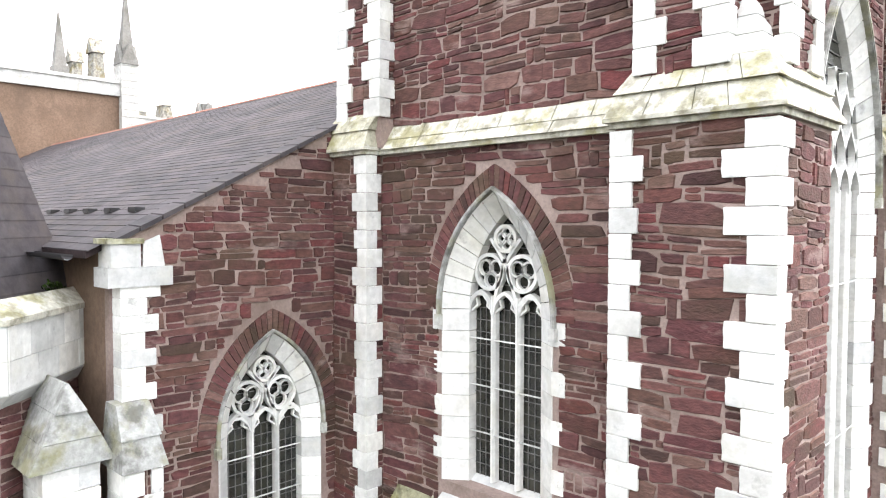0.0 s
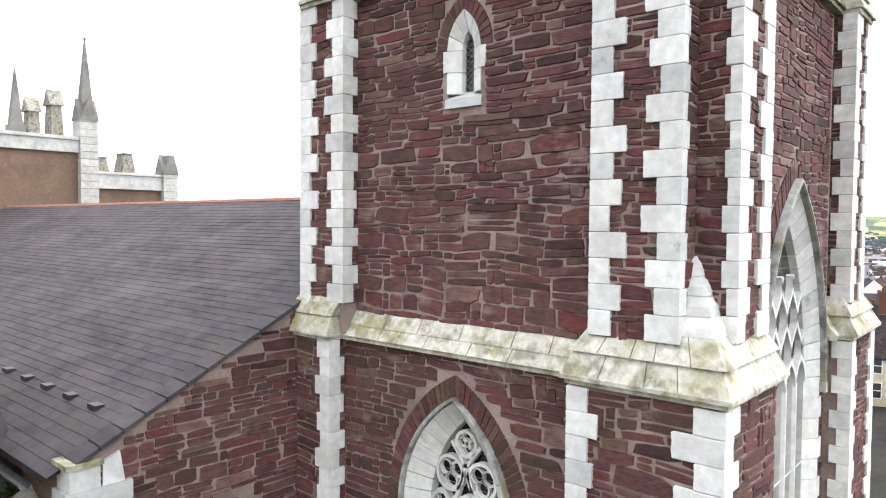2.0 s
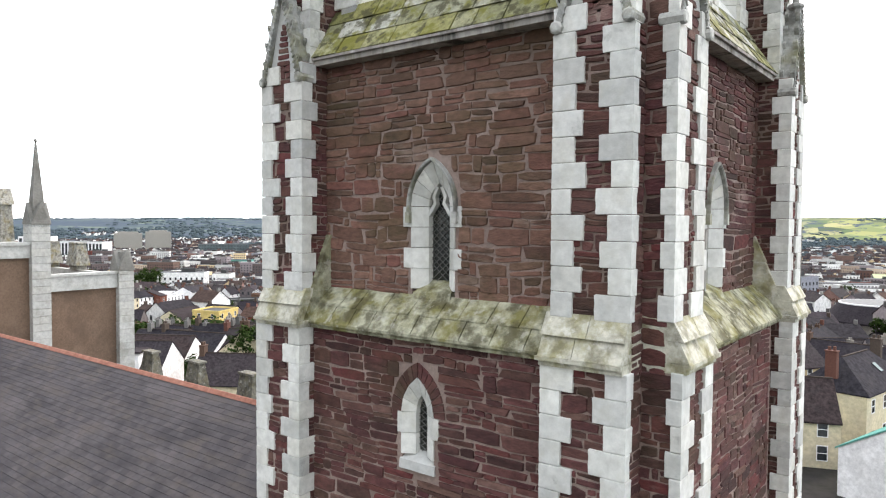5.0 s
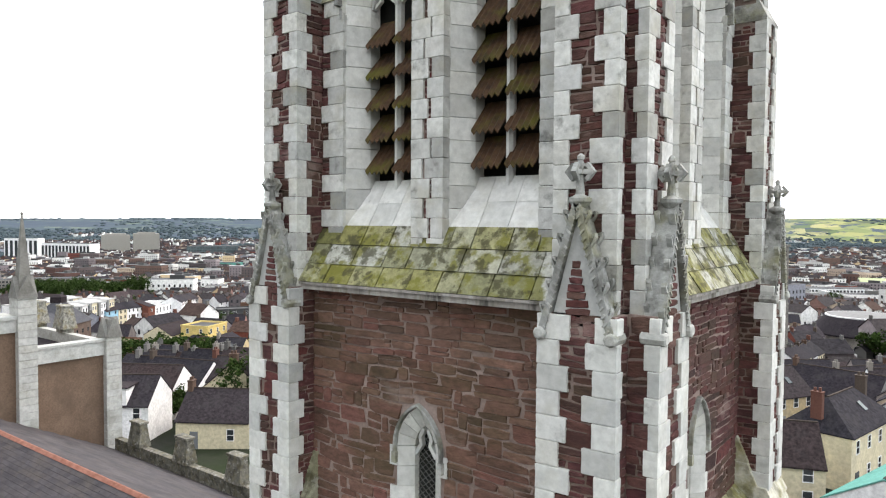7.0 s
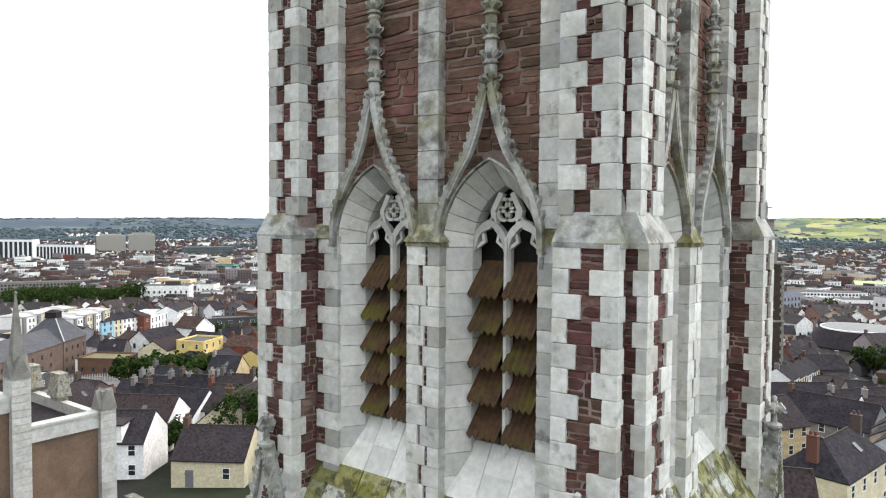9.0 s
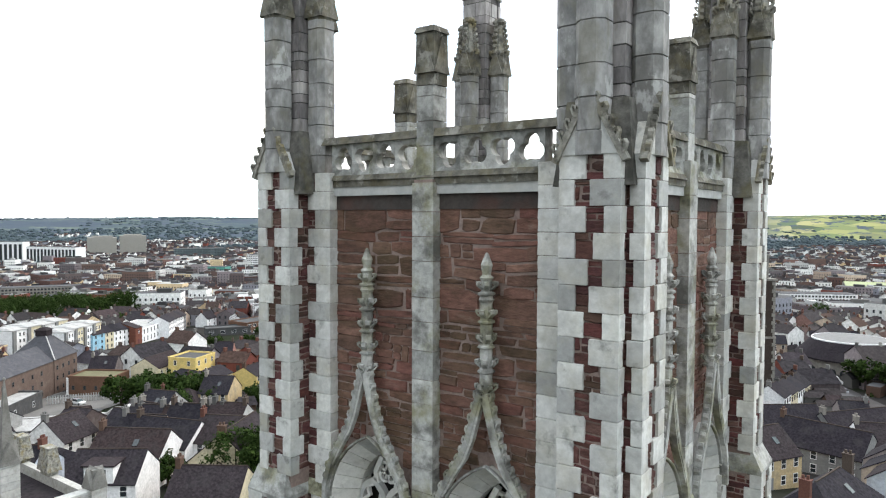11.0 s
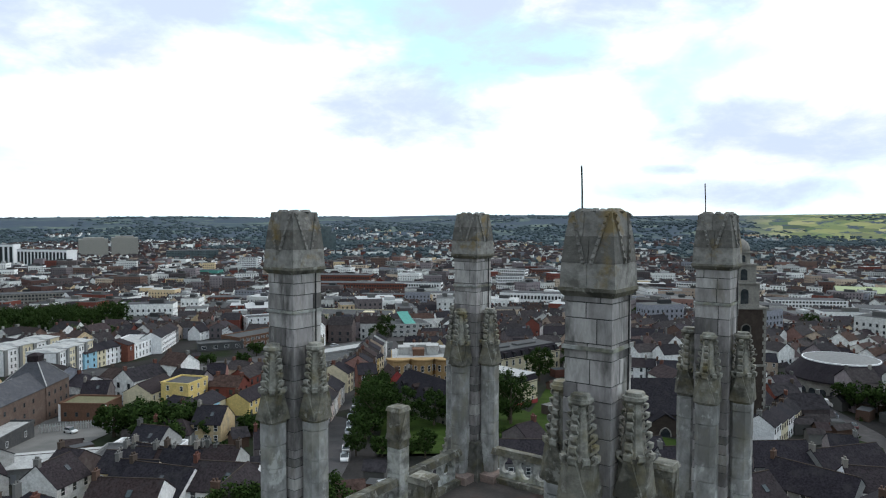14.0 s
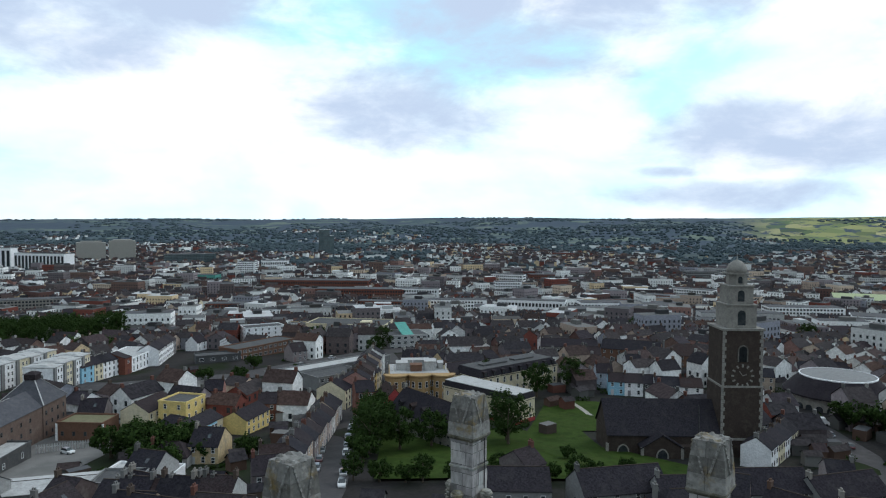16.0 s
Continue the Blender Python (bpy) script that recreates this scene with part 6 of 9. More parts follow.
def terrain(x, y):
    r = math.hypot(x, y)
    z = 2.5 - 13.0 * smooth(50, 210, r) - 33 * smooth(190, 760, r)
    b = math.degrees(math.atan2(-x, y))
    k = smooth(10, 16, b)
    z += (smooth(2500, 4750, r) * k + smooth(3250, 4650, r) * (1 - k)) * (117 - 40 * smooth(5, 62, b) + 6 * math.sin(x * .0017 + 1.0) + 4 * math.sin(y * .0026 + x * .0011) + 3 * math.sin(x * .0063) * math.sin(y * .0055))
    z += 7 * smooth(2500, 3300, r) * (1 - smooth(4200, 4800, r)) * math.sin(x * .0041 + y * .0017) * math.sin(y * .0037 - x * .0012 + 2)
    return z + 17 * math.exp(-((r - 3350) / 340) ** 2) * k * (1 - smooth(29, 37, b)) * (1 + .25 * math.sin(x * .005))


M_GROUND = mat("town_ground", [(0.015, 0.021, 0.009), (0.026, 0.024, 0.024), (0.036, 0.033, 0.032), (0.016, 0.022, 0.009)], 0.95, 0.03, bump=0.2, bump_scale=3, stain=[(0.022, 0.036, 0.012, 0.8)], stain_scale=0.02, spec=.03)
g = Mb()
rr = [0, 12, 25, 40, 60, 85, 110, 140, 170, 200, 240, 290, 350, 430, 520, 640, 800, 1100, 1500, 1900, 2300] + [2450 + 125 * i for i in range(21)] + [5400, 6500, 9000]
A = 360
g.rings([[(r * math.cos(2 * math.pi * j / A), r * math.sin(2 * math.pi * j / A), terrain(r * math.cos(2 * math.pi * j / A), r * math.sin(2 * math.pi * j / A))) for j in range(A)] for r in rr[1:]], caps=False)
g.v.append((0, 0, terrain(0, 0)))
g.f += [(j, (j + 1) % A, len(g.v) - 1) for j in range(A)]
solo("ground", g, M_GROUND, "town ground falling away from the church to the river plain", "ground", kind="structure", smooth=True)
# far hazed fields, hedges and woods on the slopes, by distance from the church
gn, gl = M_GROUND.node_tree.nodes, M_GROUND.node_tree.links


def gnode(kind, **ins):
    nd = gn.new("ShaderNode" + kind)
    for k, v in ins.items():
        if isinstance(v, bpy.types.NodeSocket):
            gl.new(v, nd.inputs[k.replace("_", " ")])
        else:
            nd.inputs[k.replace("_", " ")].default_value = v
    return nd


def gmix(f, a, b):
    nd = gn.new("ShaderNodeMix")
    nd.data_type = "RGBA"
    gl.new(f, nd.inputs[0])
    gl.new(a, nd.inputs[6])
    gl.new(b, nd.inputs[7])
    return nd.outputs[2]


def gramp(f, cols):
    nd = gn.new("ShaderNodeValToRGB")
    while len(nd.color_ramp.elements) < len(cols):
        nd.color_ramp.elements.new(.5)
    for i, c in enumerate(cols):
        nd.color_ramp.elements[i].position, nd.color_ramp.elements[i].color = i / (len(cols) - 1), (*c, 1)
    gl.new(f, nd.inputs["Fac"])
    return nd.outputs["Color"]


def grange(v, lo, hi):
    return gnode("MapRange", Value=v, From_Min=lo, From_Max=hi).outputs["Result"]


g_pos = gn.new("ShaderNodeNewGeometry").outputs["Position"]
g_map = gnode("Mapping", Vector=g_pos, Scale=(1, .8, 0)).outputs["Vector"]
g_cell = gnode("SeparateColor", Color=gnode("TexVoronoi", Vector=g_map, Scale=.0105).outputs["Color"]).outputs["Red"]
g_wood = grange(gnode("TexNoise", Vector=g_map, Scale=.0035, Detail=8, Roughness=.68).outputs["Fac"], .47, .51)
# pale blue tones: distance haze painted into the fields
g_hazed_field = gramp(g_cell, [(0.0519, 0.0744, 0.0922), (0.0779, 0.1056, 0.1075), (0.059, 0.084, 0.1024), (0.1357, 0.1656, 0.1357), (0.0543, 0.078, 0.0973)])
# brighter yellow-green: a patch of sunlight, and some haze, painted into the meadows
g_sunlit_meadow = gramp(g_cell, [(0.075, 0.105, 0.06), (0.30, 0.30, 0.13), (0.11, 0.155, 0.075), (0.065, 0.088, 0.06), (0.37, 0.345, 0.17), (0.16, 0.20, 0.095)])
g_xyz = gnode("SeparateXYZ", Vector=g_pos)
g_dot = gn.new("ShaderNodeVectorMath")
g_dot.operation = "DOT_PRODUCT"
g_dot.inputs[1].default_value = (1, .20, 0)
gl.new(g_pos, g_dot.inputs[0])
g_len = gn.new("ShaderNodeVectorMath")
g_len.operation = "LENGTH"
gl.new(g_pos, g_len.inputs[0])
g_far = g_len.outputs["Value"]
# where the painted sunlight lies: far slopes on the right
g_sunlit_mask = gn.new("ShaderNodeMath")
g_sunlit_mask.operation = "MULTIPLY"
gl.new(grange(g_dot.outputs["Value"], -150, 150), g_sunlit_mask.inputs[0])
gl.new(grange(g_far, 3250, 3450), g_sunlit_mask.inputs[1])
# the woods carry the same painted haze
g_hazed_trees = gramp(gnode("TexNoise", Vector=g_pos, Scale=.02, Detail=4).outputs["Fac"], [(0.050, 0.066, 0.090), (0.074, 0.096, 0.122)])
g_land = gmix(g_sunlit_mask.outputs[0], gmix(g_wood, g_hazed_field, g_hazed_trees), g_sunlit_meadow)
g_hedge = grange(gnode("TexNoise", Vector=g_map, Scale=.009, Detail=8, Roughness=.7).outputs["Fac"], .55, .565)
g_land = gmix(g_hedge, g_land, g_hazed_trees)
g_bsdf = gn["Principled BSDF"]
g_old = g_bsdf.inputs["Base Color"].links[0].from_socket
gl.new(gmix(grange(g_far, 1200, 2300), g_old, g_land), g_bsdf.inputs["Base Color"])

# ---- town ----
PAL = [(0.647, 0.643, 0.634), (0.4452, 0.3528, 0.2803), (0.208, 0.207, 0.204), (0.73, 0.727, 0.716), (0.1333, 0.1127, 0.1142), (0.5344, 0.4116, 0.2486), (0.353, 0.351, 0.346), (0.167, 0.0735, 0.0566), (0.3119, 0.2646, 0.2592), (0.6121, 0.5194, 0.4877), (0.0945, 0.0735, 0.073), (0.362, 0.397, 0.454), (0.29, 0.158, 0.137), (0.2447, 0.2058, 0.2074)]
FARPAL = [(0.1934, 0.1665, 0.1785), (0.487, 0.485, 0.478), (0.155, 0.1015, 0.0863), (0.1674, 0.0561, 0.0446), (0.24, 0.14, 0.122), (0.2579, 0.2206, 0.2328), (0.812, 0.808, 0.796), (0.792, 0.788, 0.776), (0.803, 0.799, 0.787), (0.705, 0.702, 0.691), (0.078, 0.065, 0.0679), (0.687, 0.683, 0.673), (0.577, 0.574, 0.565), (0.1102, 0.0621, 0.0553), (0.5678, 0.4531, 0.356), (0.1165, 0.0926, 0.0921), (0.257, 0.262, 0.301), (0.1425, 0.1221, 0.129), (0.3609, 0.2827, 0.2328), (0.6198, 0.4758, 0.3065), (0.812, 0.808, 0.796), (0.812, 0.808, 0.796)]
M_WALL_O = mat("painted_render", PAL, 0.9, vary="object", bump=0.2, bump_scale=6, grain=0.14, stain=[(0.22, 0.21, 0.19, 0.5)], stain_scale=0.4, steps=True, spec=.08)
M_WALL_I = mat("town_walls", FARPAL, 0.9, vary="island", bump=0, bump_scale=3, grain=0.16, steps=True, spec=.08)
M_ROOF_I = mat("town_roofs", [(0.0242, 0.022, 0.026), (0.0374, 0.034, 0.0379), (0.0484, 0.041, 0.042), (0.0309, 0.028, 0.03), (0.0683, 0.042, 0.035), (0.0397, 0.036, 0.044)], 0.85, vary="island", bump=0, bump_scale=3, grain=0.3, spec=.05)
M_FLAT_I = mat("town_flat_roofs", [(0.06, 0.06, 0.062), (0.10, 0.10, 0.10), (0.045, 0.045, 0.048), (0.14, 0.135, 0.13), (0.075, 0.075, 0.08), (0.42, 0.42, 0.42), (0.055, 0.052, 0.05)], 0.9, vary="island", bump=0, grain=0.12, spec=.12, steps=True)
plain = lambda n, c, r=0.85, **k: mat(n, [tuple(q * .88 for q in c), tuple(min(1, q * 1.08) for q in c)], r, 0.8, bump=0.15, bump_scale=8, spec=.08, **k)
M_WHITE = plain("white_render", (0.78, 0.775, 0.785), stain=[(0.6, 0.59, 0.58, .35)], stain_scale=.25)
M_CREAM = plain("cream_render", (0.60, 0.53, 0.38), stain=[(0.42, 0.38, 0.30, .5)], stain_scale=.25)
M_YELLOW = plain("yellow_render", (0.66, 0.50, 0.20))
M_BLUE = plain("blue_render", (0.26, 0.46, 0.58))
M_GREY = plain("grey_render", (0.20, 0.20, 0.20))
M_BRICK = plain("brown_brick", (0.15, 0.085, 0.06))
M_MILLSLATE = plain("worn_mill_slate", (0.075, 0.075, 0.085), stain=[(0.12, 0.118, 0.12, .6)])
M_MILL = plain("dark_mill_brick", (0.125, 0.088, 0.074), stain=[(0.17, 0.135, 0.115, .6)])
M_REDBRICK = plain("red_brick", (0.16, 0.062, 0.045))
M_DARKSTONE = plain("dark_sandstone", (0.050, 0.038, 0.033), stain=[(0.085, 0.07, 0.058, .6)])
M_PALESTONE = plain("pale_limestone", (0.24, 0.225, 0.205), stain=[(0.11, 0.105, 0.10, .6)])
M_TEAL = plain("teal_roof", (0.10, 0.30, 0.26))
M_ORANGE = plain("buff_brick", (0.36, 0.24, 0.12))
M_PINK = plain("red_render", (0.33, 0.06, 0.06))
M_FELT = plain("dark_roofing_felt", (0.075, 0.075, 0.078), stain=[(0.12, 0.118, 0.11, .6)])
M_PALEROOF = plain("pale_sheet_roof", (0.40, 0.395, 0.39), stain=[(0.24, 0.235, 0.22, .6)])
M_GLASSB = mat("dark_window_glass", [(0.02, 0.024, 0.028), (0.045, 0.05, 0.055)], 0.12, 1.0, bump=0, spec=0.6)
M_ASPHALT = mat("asphalt", [(0.0352, 0.032, 0.0343), (0.0528, 0.048, 0.049)], 0.9, 0.5, bump=0.2, stain=[(0.09, 0.088, 0.085, .5)], stain_scale=.15)
M_YARD = mat("concrete_yard", [(0.12, 0.115, 0.11), (0.17, 0.162, 0.155)], 0.95, 0.2, bump=0.2, stain=[(0.10, 0.10, 0.095, .6)], stain_scale=.1)
M_GRASS = mat("lawn", [(0.022, 0.040, 0.008), (0.034, 0.058, 0.012), (0.028, 0.048, 0.010)], 0.95, 0.15, bump=0.4, bump_scale=12, stain=[(0.045, 0.058, 0.016, .6), (0.018, 0.030, 0.008, .6)], stain_scale=.25, spec=.04)
M_PATH = plain("gravel_path", (0.30, 0.28, 0.25))
M_CAR = mat("car_paint", [(0.5, 0.5, 0.5), (0.05, 0.05, 0.055), (0.25, 0.26, 0.28), (0.12, 0.02, 0.02), (0.6, 0.6, 0.6), (0.03, 0.05, 0.10)], 0.25, vary="object", bump=0, grain=0, spec=.6)
M_STACK = mat("chimney_brick", [(0.10, 0.06, 0.045), (0.16, 0.155, 0.15), (0.075, 0.055, 0.045), (0.22, 0.20, 0.18), (0.12, 0.05, 0.038), (0.09, 0.088, 0.085)], 0.9, vary="object", bump=0.2, grain=.15, steps=True)
M_STACK_I = mat("far_chimney_brick", [(0.10, 0.06, 0.045), (0.16, 0.155, 0.15), (0.075, 0.055, 0.045), (0.30, 0.29, 0.27), (0.12, 0.05, 0.038), (0.09, 0.088, 0.085)], 0.9, vary="island", bump=0, grain=.1, steps=True)
M_TYRE = plain("tyre_rubber", (0.02, 0.02, 0.02))
M_GLASSTOWER = mat("blue_green_glazing", [(0.06, 0.09, 0.10), (0.11, 0.15, 0.16)], 0.2, .1, bump=0, spec=.6)

taken = []          # discs kept free of the loose rows of houses


def free_of(x, y, r):
    return all((x - a) ** 2 + (y - b) ** 2 > (r + c) ** 2 for a, b, c in taken)


def in_front(x, y, r):
    """Keeps the view of a large building from the church free of the loose rows."""
    dx, dy = 7.4 - x, -12.8 - y
    q = math.hypot(dx, dy)
    for k in (6, 14, 22):
        taken.append((x + dx / q * (r * .6 + k), y + dy / q * (r * .6 + k), r * .7 + 2))


def window_mesh(w, h, frame_mat=M_WHITE):
    """A two-light window in one piece: a frame with two recessed panes."""
    m = Mb()
    xs, zs = (-w / 2, -w / 2 + .07, w / 2 - .07, w / 2), (0, .08, h / 2 - .03, h / 2 + .03, h - .07, h)
    m.v += [(x, -.06, z) for z in zs for x in xs]
    at = lambda i, j: j * 4 + i
    panes_ = []
    for j in range(5):
        for i in range(3):
            q = (at(i, j), at(i + 1, j), at(i + 1, j + 1), at(i, j + 1))
            if i == 1 and j in (1, 3):
                k = len(m.v)
                m.v += [(m.v[p][0], -.015, m.v[p][2]) for p in q]
                m.f += [(q[e], q[(e + 1) % 4], k + (e + 1) % 4, k + e) for e in range(4)]
                panes_.append((k, k + 1, k + 2, k + 3))
            else:
                m.f.append(q)
    rim = [at(0, 0), at(3, 0), at(3, 5), at(0, 5)]
    k = len(m.v)
    m.v += [(m.v[p][0], .05, m.v[p][2]) for p in rim]
    m.f += [(rim[(e + 1) % 4], rim[e], k + e, k + (e + 1) % 4) for e in range(4)]
    n = len(m.f)
    m.f += panes_
    me = m.mesh("window", frame_mat)
    me.materials.append(M_GLASSB)
    for p in me.polygons[n:]:
        p.material_index = 1
    return me


WIN = window_mesh(.95, 1.45)
WIN_SMALL = window_mesh(.8, 1.2, M_FELT)
WIN_TALL = window_mesh(1.1, 2.1)
WIN_WIDE = window_mesh(2.0, 1.4)
DOOR = Mb().box(-.5, .5, -.05, .05, 0, 2.1).box(-.42, .42, -.08, .0, .2, 1.0).box(-.42, .42, -.08, .0, 1.1, 2.0).mesh("door", M_CAR)


def put(name, me, parent, x, y, z, yaw=0.0, sc=(1, 1, 1)):
    ob = new(name, me)
    ob.parent = parent
    ob.matrix_basis = pose(x, y, z, 0, 0, yaw) @ Matrix.Diagonal((*sc, 1))
    return ob


def pitched(w, d, h, rh, over=.25, hip=0.0):
    """Walls with gables, and a roof of two slabs with eaves, ridge along x."""
    body, roof = Mb(), Mb()
    body.box(-w / 2, w / 2, -d / 2, d / 2, -3.0, h)
    if hip == 0:
        body.prism([(-d / 2, h - .01), (d / 2, h - .01), (0, h + rh - .05)], "x", -w / 2, w / 2)
    s = rh / (d / 2)
    e = over
    X0, X1 = w / 2 + .08, w / 2 + .08 - hip
    for q in (-1, 1):
        a = [(-X0, q * (d / 2 + e), h - s * e), (X0, q * (d / 2 + e), h - s * e), (X1, 0, h + rh), (-X1, 0, h + rh)]
        roof.hexa([(x, y, z) for x, y, z in a] + [(x, y, z + .14) for x, y, z in a])
        if hip:
            a = [(q * X0, -d / 2 - e, h - s * e), (q * X0, d / 2 + e, h - s * e), (q * X1, .01, h + rh), (q * X1, -.01, h + rh)]
            roof.hexa([(x, y, z) for x, y, z in a] + [(x, y, z + .14) for x, y, z in a])
    return body, roof


def house(name, label, w, d, h, rh, wall=None, roofm=None, cols=2, floors=2, hip=0.0, chim=1, win=None, group="", skylight=False, back=True, flat=False, cat="house", door=True, sides=0):
    t = thing(name, label, cat, group)
    if flat:
        body = Mb().box(-w / 2, w / 2, -d / 2, d / 2, -3, h)
        part("wall", body, wall or M_WALL_O, t)
        part("roof", Mb().box(-w / 2 + .25, w / 2 - .25, -d / 2 + .25, d / 2 - .25, h - .1, h + .06), roofm or M_FELT, t)
        for q in (-1, 1):
            part("parapet", Mb().box(-w / 2, w / 2, q * d / 2 - .15, q * d / 2 + .15, h, h + .5), wall or M_WALL_O, t)
            part("parapet", Mb().box(q * w / 2 - .15, q * w / 2 + .15, -d / 2 + .15, d / 2 - .15, h, h + .5), wall or M_WALL_O, t)
    else:
        body, roof = pitched(w, d, h, rh, hip=hip)
        part("wall", body, wall or M_WALL_O, t)
        part("roof", roof, roofm or M_SLATE_O, t)
        part("ridge", Mb().bar([(-w / 2 + hip, 0, h + rh + .14), (w / 2 - hip, 0, h + rh + .14)], .2, .12, up=(0, 0, 1)), M_DARKSTONE, t)
    for i in range(chim):
        x = (-w / 2 + .35) if i == 0 else (w / 2 - .35)
        c = part("chimney", Mb().box(x - .32, x + .32, -.55, .55, h + rh * .4, h + rh + 1.0).box(x - .38, x + .38, -.61, .61, h + rh + 1.0, h + rh + 1.12).box(x - .12, x + .12, -.37, -.13, h + rh + 1.12, h + rh + 1.55).box(x - .12, x + .12, .13, .37, h + rh + 1.12, h + rh + 1.5), M_STACK, t)
    me = win or WIN
    fh = h / floors
    for side in ((-1, 1) if back else (-1,)):
        for f in range(floors):
            for c in range(cols):
                x = -w / 2 + w * (c + .5) / cols
                if f == 0 and c == 0 and door:
                    if side < 0:
                        put("door", DOOR, t, x, -d / 2, .05)
                    continue
                put("window", me, t, x, side * d / 2, f * fh + fh * .32, 0 if side < 0 else 180)
    for side in ((-1, 1) if sides else ()):
        for f in range(floors):
            for c in range(sides):
                put("window", me, t, side * w / 2, -d / 2 + d * (c + .5) / sides, f * fh + fh * .32, 90 * side)
    if skylight:
        s = math.degrees(math.atan(rh / (d / 2)))
        sk = new("skylight", Mb().box(-.4, .4, -.6, .6, 0, .1).mesh("skylight", M_GLASSB))
        sk.parent = t
        sk.matrix_basis = pose(w * .1, -d / 4, h + rh / 2 + .14, s, 0, 0)
    return t


def place(t, x, y, yaw, dz=0.0, r=None):
    if r and r >= 6:
        in_front(x, y, r)
    t.matrix_basis = pose(x, y, terrain(x, y) + dz, 0, 0, yaw)
    if r:
        taken.append((x, y, r))
    return t


def seat(t, x, y, yaw, w, d, dz=0.0):
    """Sets a long building down and keeps its ground, and the ground before it, free."""
    n = max(1, round(w / max(d * .8, 5)))
    ca, sa = math.cos(math.radians(yaw)), math.sin(math.radians(yaw))
    for i in range(n):
        u = -w / 2 + w * (i + .5) / n
        place_x, place_y, r = x + u * ca, y + u * sa, max(d * .55, w / n * .55)
        taken.append((place_x, place_y, r))
        in_front(place_x, place_y, max(r, 6))
    t.matrix_basis = pose(x, y, terrain(x, y) + dz, 0, 0, yaw)
    return t


def clone(t, x, y, yaw, dz=0.0, r=None):
    if r:
        taken.append((x, y, r))
    return copy_thing(t, pose(x, y, terrain(x, y) + dz, 0, 0, yaw))


def sheet(name, label, cat, mt, a, b, c, d, n=10, lift=.12):
    """A patch of ground between four corners, laid over the slope."""
    m = Mb()
    for i in range(n + 1):
        for j in range(n + 1):
            u, v = i / n, j / n
            x = (a[0] * (1 - u) + b[0] * u) * (1 - v) + (d[0] * (1 - u) + c[0] * u) * v
            y = (a[1] * (1 - u) + b[1] * u) * (1 - v) + (d[1] * (1 - u) + c[1] * u) * v
            m.v.append((x, y, max(terrain(x + p, y + q) for p, q in ((0, 0), (4, 0), (-4, 0), (0, 4), (0, -4))) + lift))
    for i in range(n):
        for j in range(n):
            k = i * (n + 1) + j
            m.f.append((k, k + n + 1, k + n + 2, k + 1))
    return solo(name, m, mt, label, cat, kind="structure")


def strip(name, label, cat, mt, pts, w, lift=.16):
    """A road or path of even width along a line."""
    m, out = Mb(), []
    pts = [Vector(p) for p in pts]
    fine = [pts[i].lerp(pts[i + 1], k / 12) for i in range(len(pts) - 1) for k in range(12)] + [pts[-1]]
    for i, p in enumerate(fine):
        t = (fine[min(i + 1, len(fine) - 1)] - fine[max(i - 1, 0)]).normalized()
        s = Vector((-t.y, t.x)) * w / 2
        z = max(terrain(p.x + e * s.x, p.y + e * s.y) for e in (-1, 0, 1)) + lift
        m.v += [(p.x - s.x, p.y - s.y, z), (p.x + s.x, p.y + s.y, z)]
    for i in range(len(fine) - 1):
        m.f.append((2 * i, 2 * i + 1, 2 * i + 3, 2 * i + 2))
    for i in range(0, len(fine), 3):
        taken.append((fine[i].x, fine[i].y, w / 2 + 2.2))
    return solo(name, m, mt, label, cat, kind="structure")


# roads, yards and lawns
strip("road", "asphalt street lined with parked cars", "road", M_ASPHALT, [(-78, 66), (-95, 89), (-130, 128), (-167, 180), (-190, 225), (-222, 256)], 8.5)
strip("road", "wide asphalt road past the terrace", "road", M_ASPHALT, [(-310, 95), (-246, 126), (-222, 165), (-222, 254), (-190, 330)], 13, .2)
strip("road", "narrow street beside the round market hall", "road", M_ASPHALT, [(8, 105), (4, 150), (-8, 200), (-30, 236), (-70, 252)], 7.0)
sheet("lawn", "mown green lawn of the church park", "lawn", M_GRASS, (-90, 98), (-46, 132), (-92, 165), (-122, 138))
sheet("lawn", "mown green churchyard lawn", "lawn", M_GRASS, (-46, 128), (-62, 156), (-104, 206), (-84, 150), lift=.2)
sheet("lawn", "small grassed garden beyond the path", "lawn", M_GRASS, (-78, 172), (-62, 184), (-84, 212), (-102, 205), lift=.24)
sheet("yard", "grey concrete works yard", "yard", M_YARD, (-150, 55), (-172, 90), (-196, 82), (-190, 52))
sheet("yard", "paved junction in front of the terrace", "yard", M_YARD, (-246, 132), (-226, 168), (-206, 150), (-228, 116), lift=.26)
sheet("lawn", "mown green grass before the old church", "lawn", M_GRASS, (-64, 122), (-30, 140), (-34, 154), (-64, 160), lift=.22)
strip("path", "pale gravel path across the churchyard", "path", M_PATH, [(-84, 141), (-66, 146), (-48, 150)], 1.4, .3)
strip("path", "pale curved path through the churchyard garden", "path", M_PATH, [(-98, 207), (-89, 199.5), (-78, 188), (-73, 176)], 1.6, .3)
for x, y, r in ((-95, 118, 14), (-80, 130, 16), (-105, 140, 16), (-75, 150, 16), (-90, 180, 15), (-62, 150, 10), (-75, 190, 12), (-172, 72, 20), (-228, 140, 12), (-188, 66, 12)):
    taken.append((x, y, r))
for x, y in ((-300, 100), (-275, 112), (-250, 124), (-238, 140), (-226, 158), (-222, 180), (-222, 205), (-222, 230), (-214, 262), (-196, 300)):
    in_front(x, y, 9)
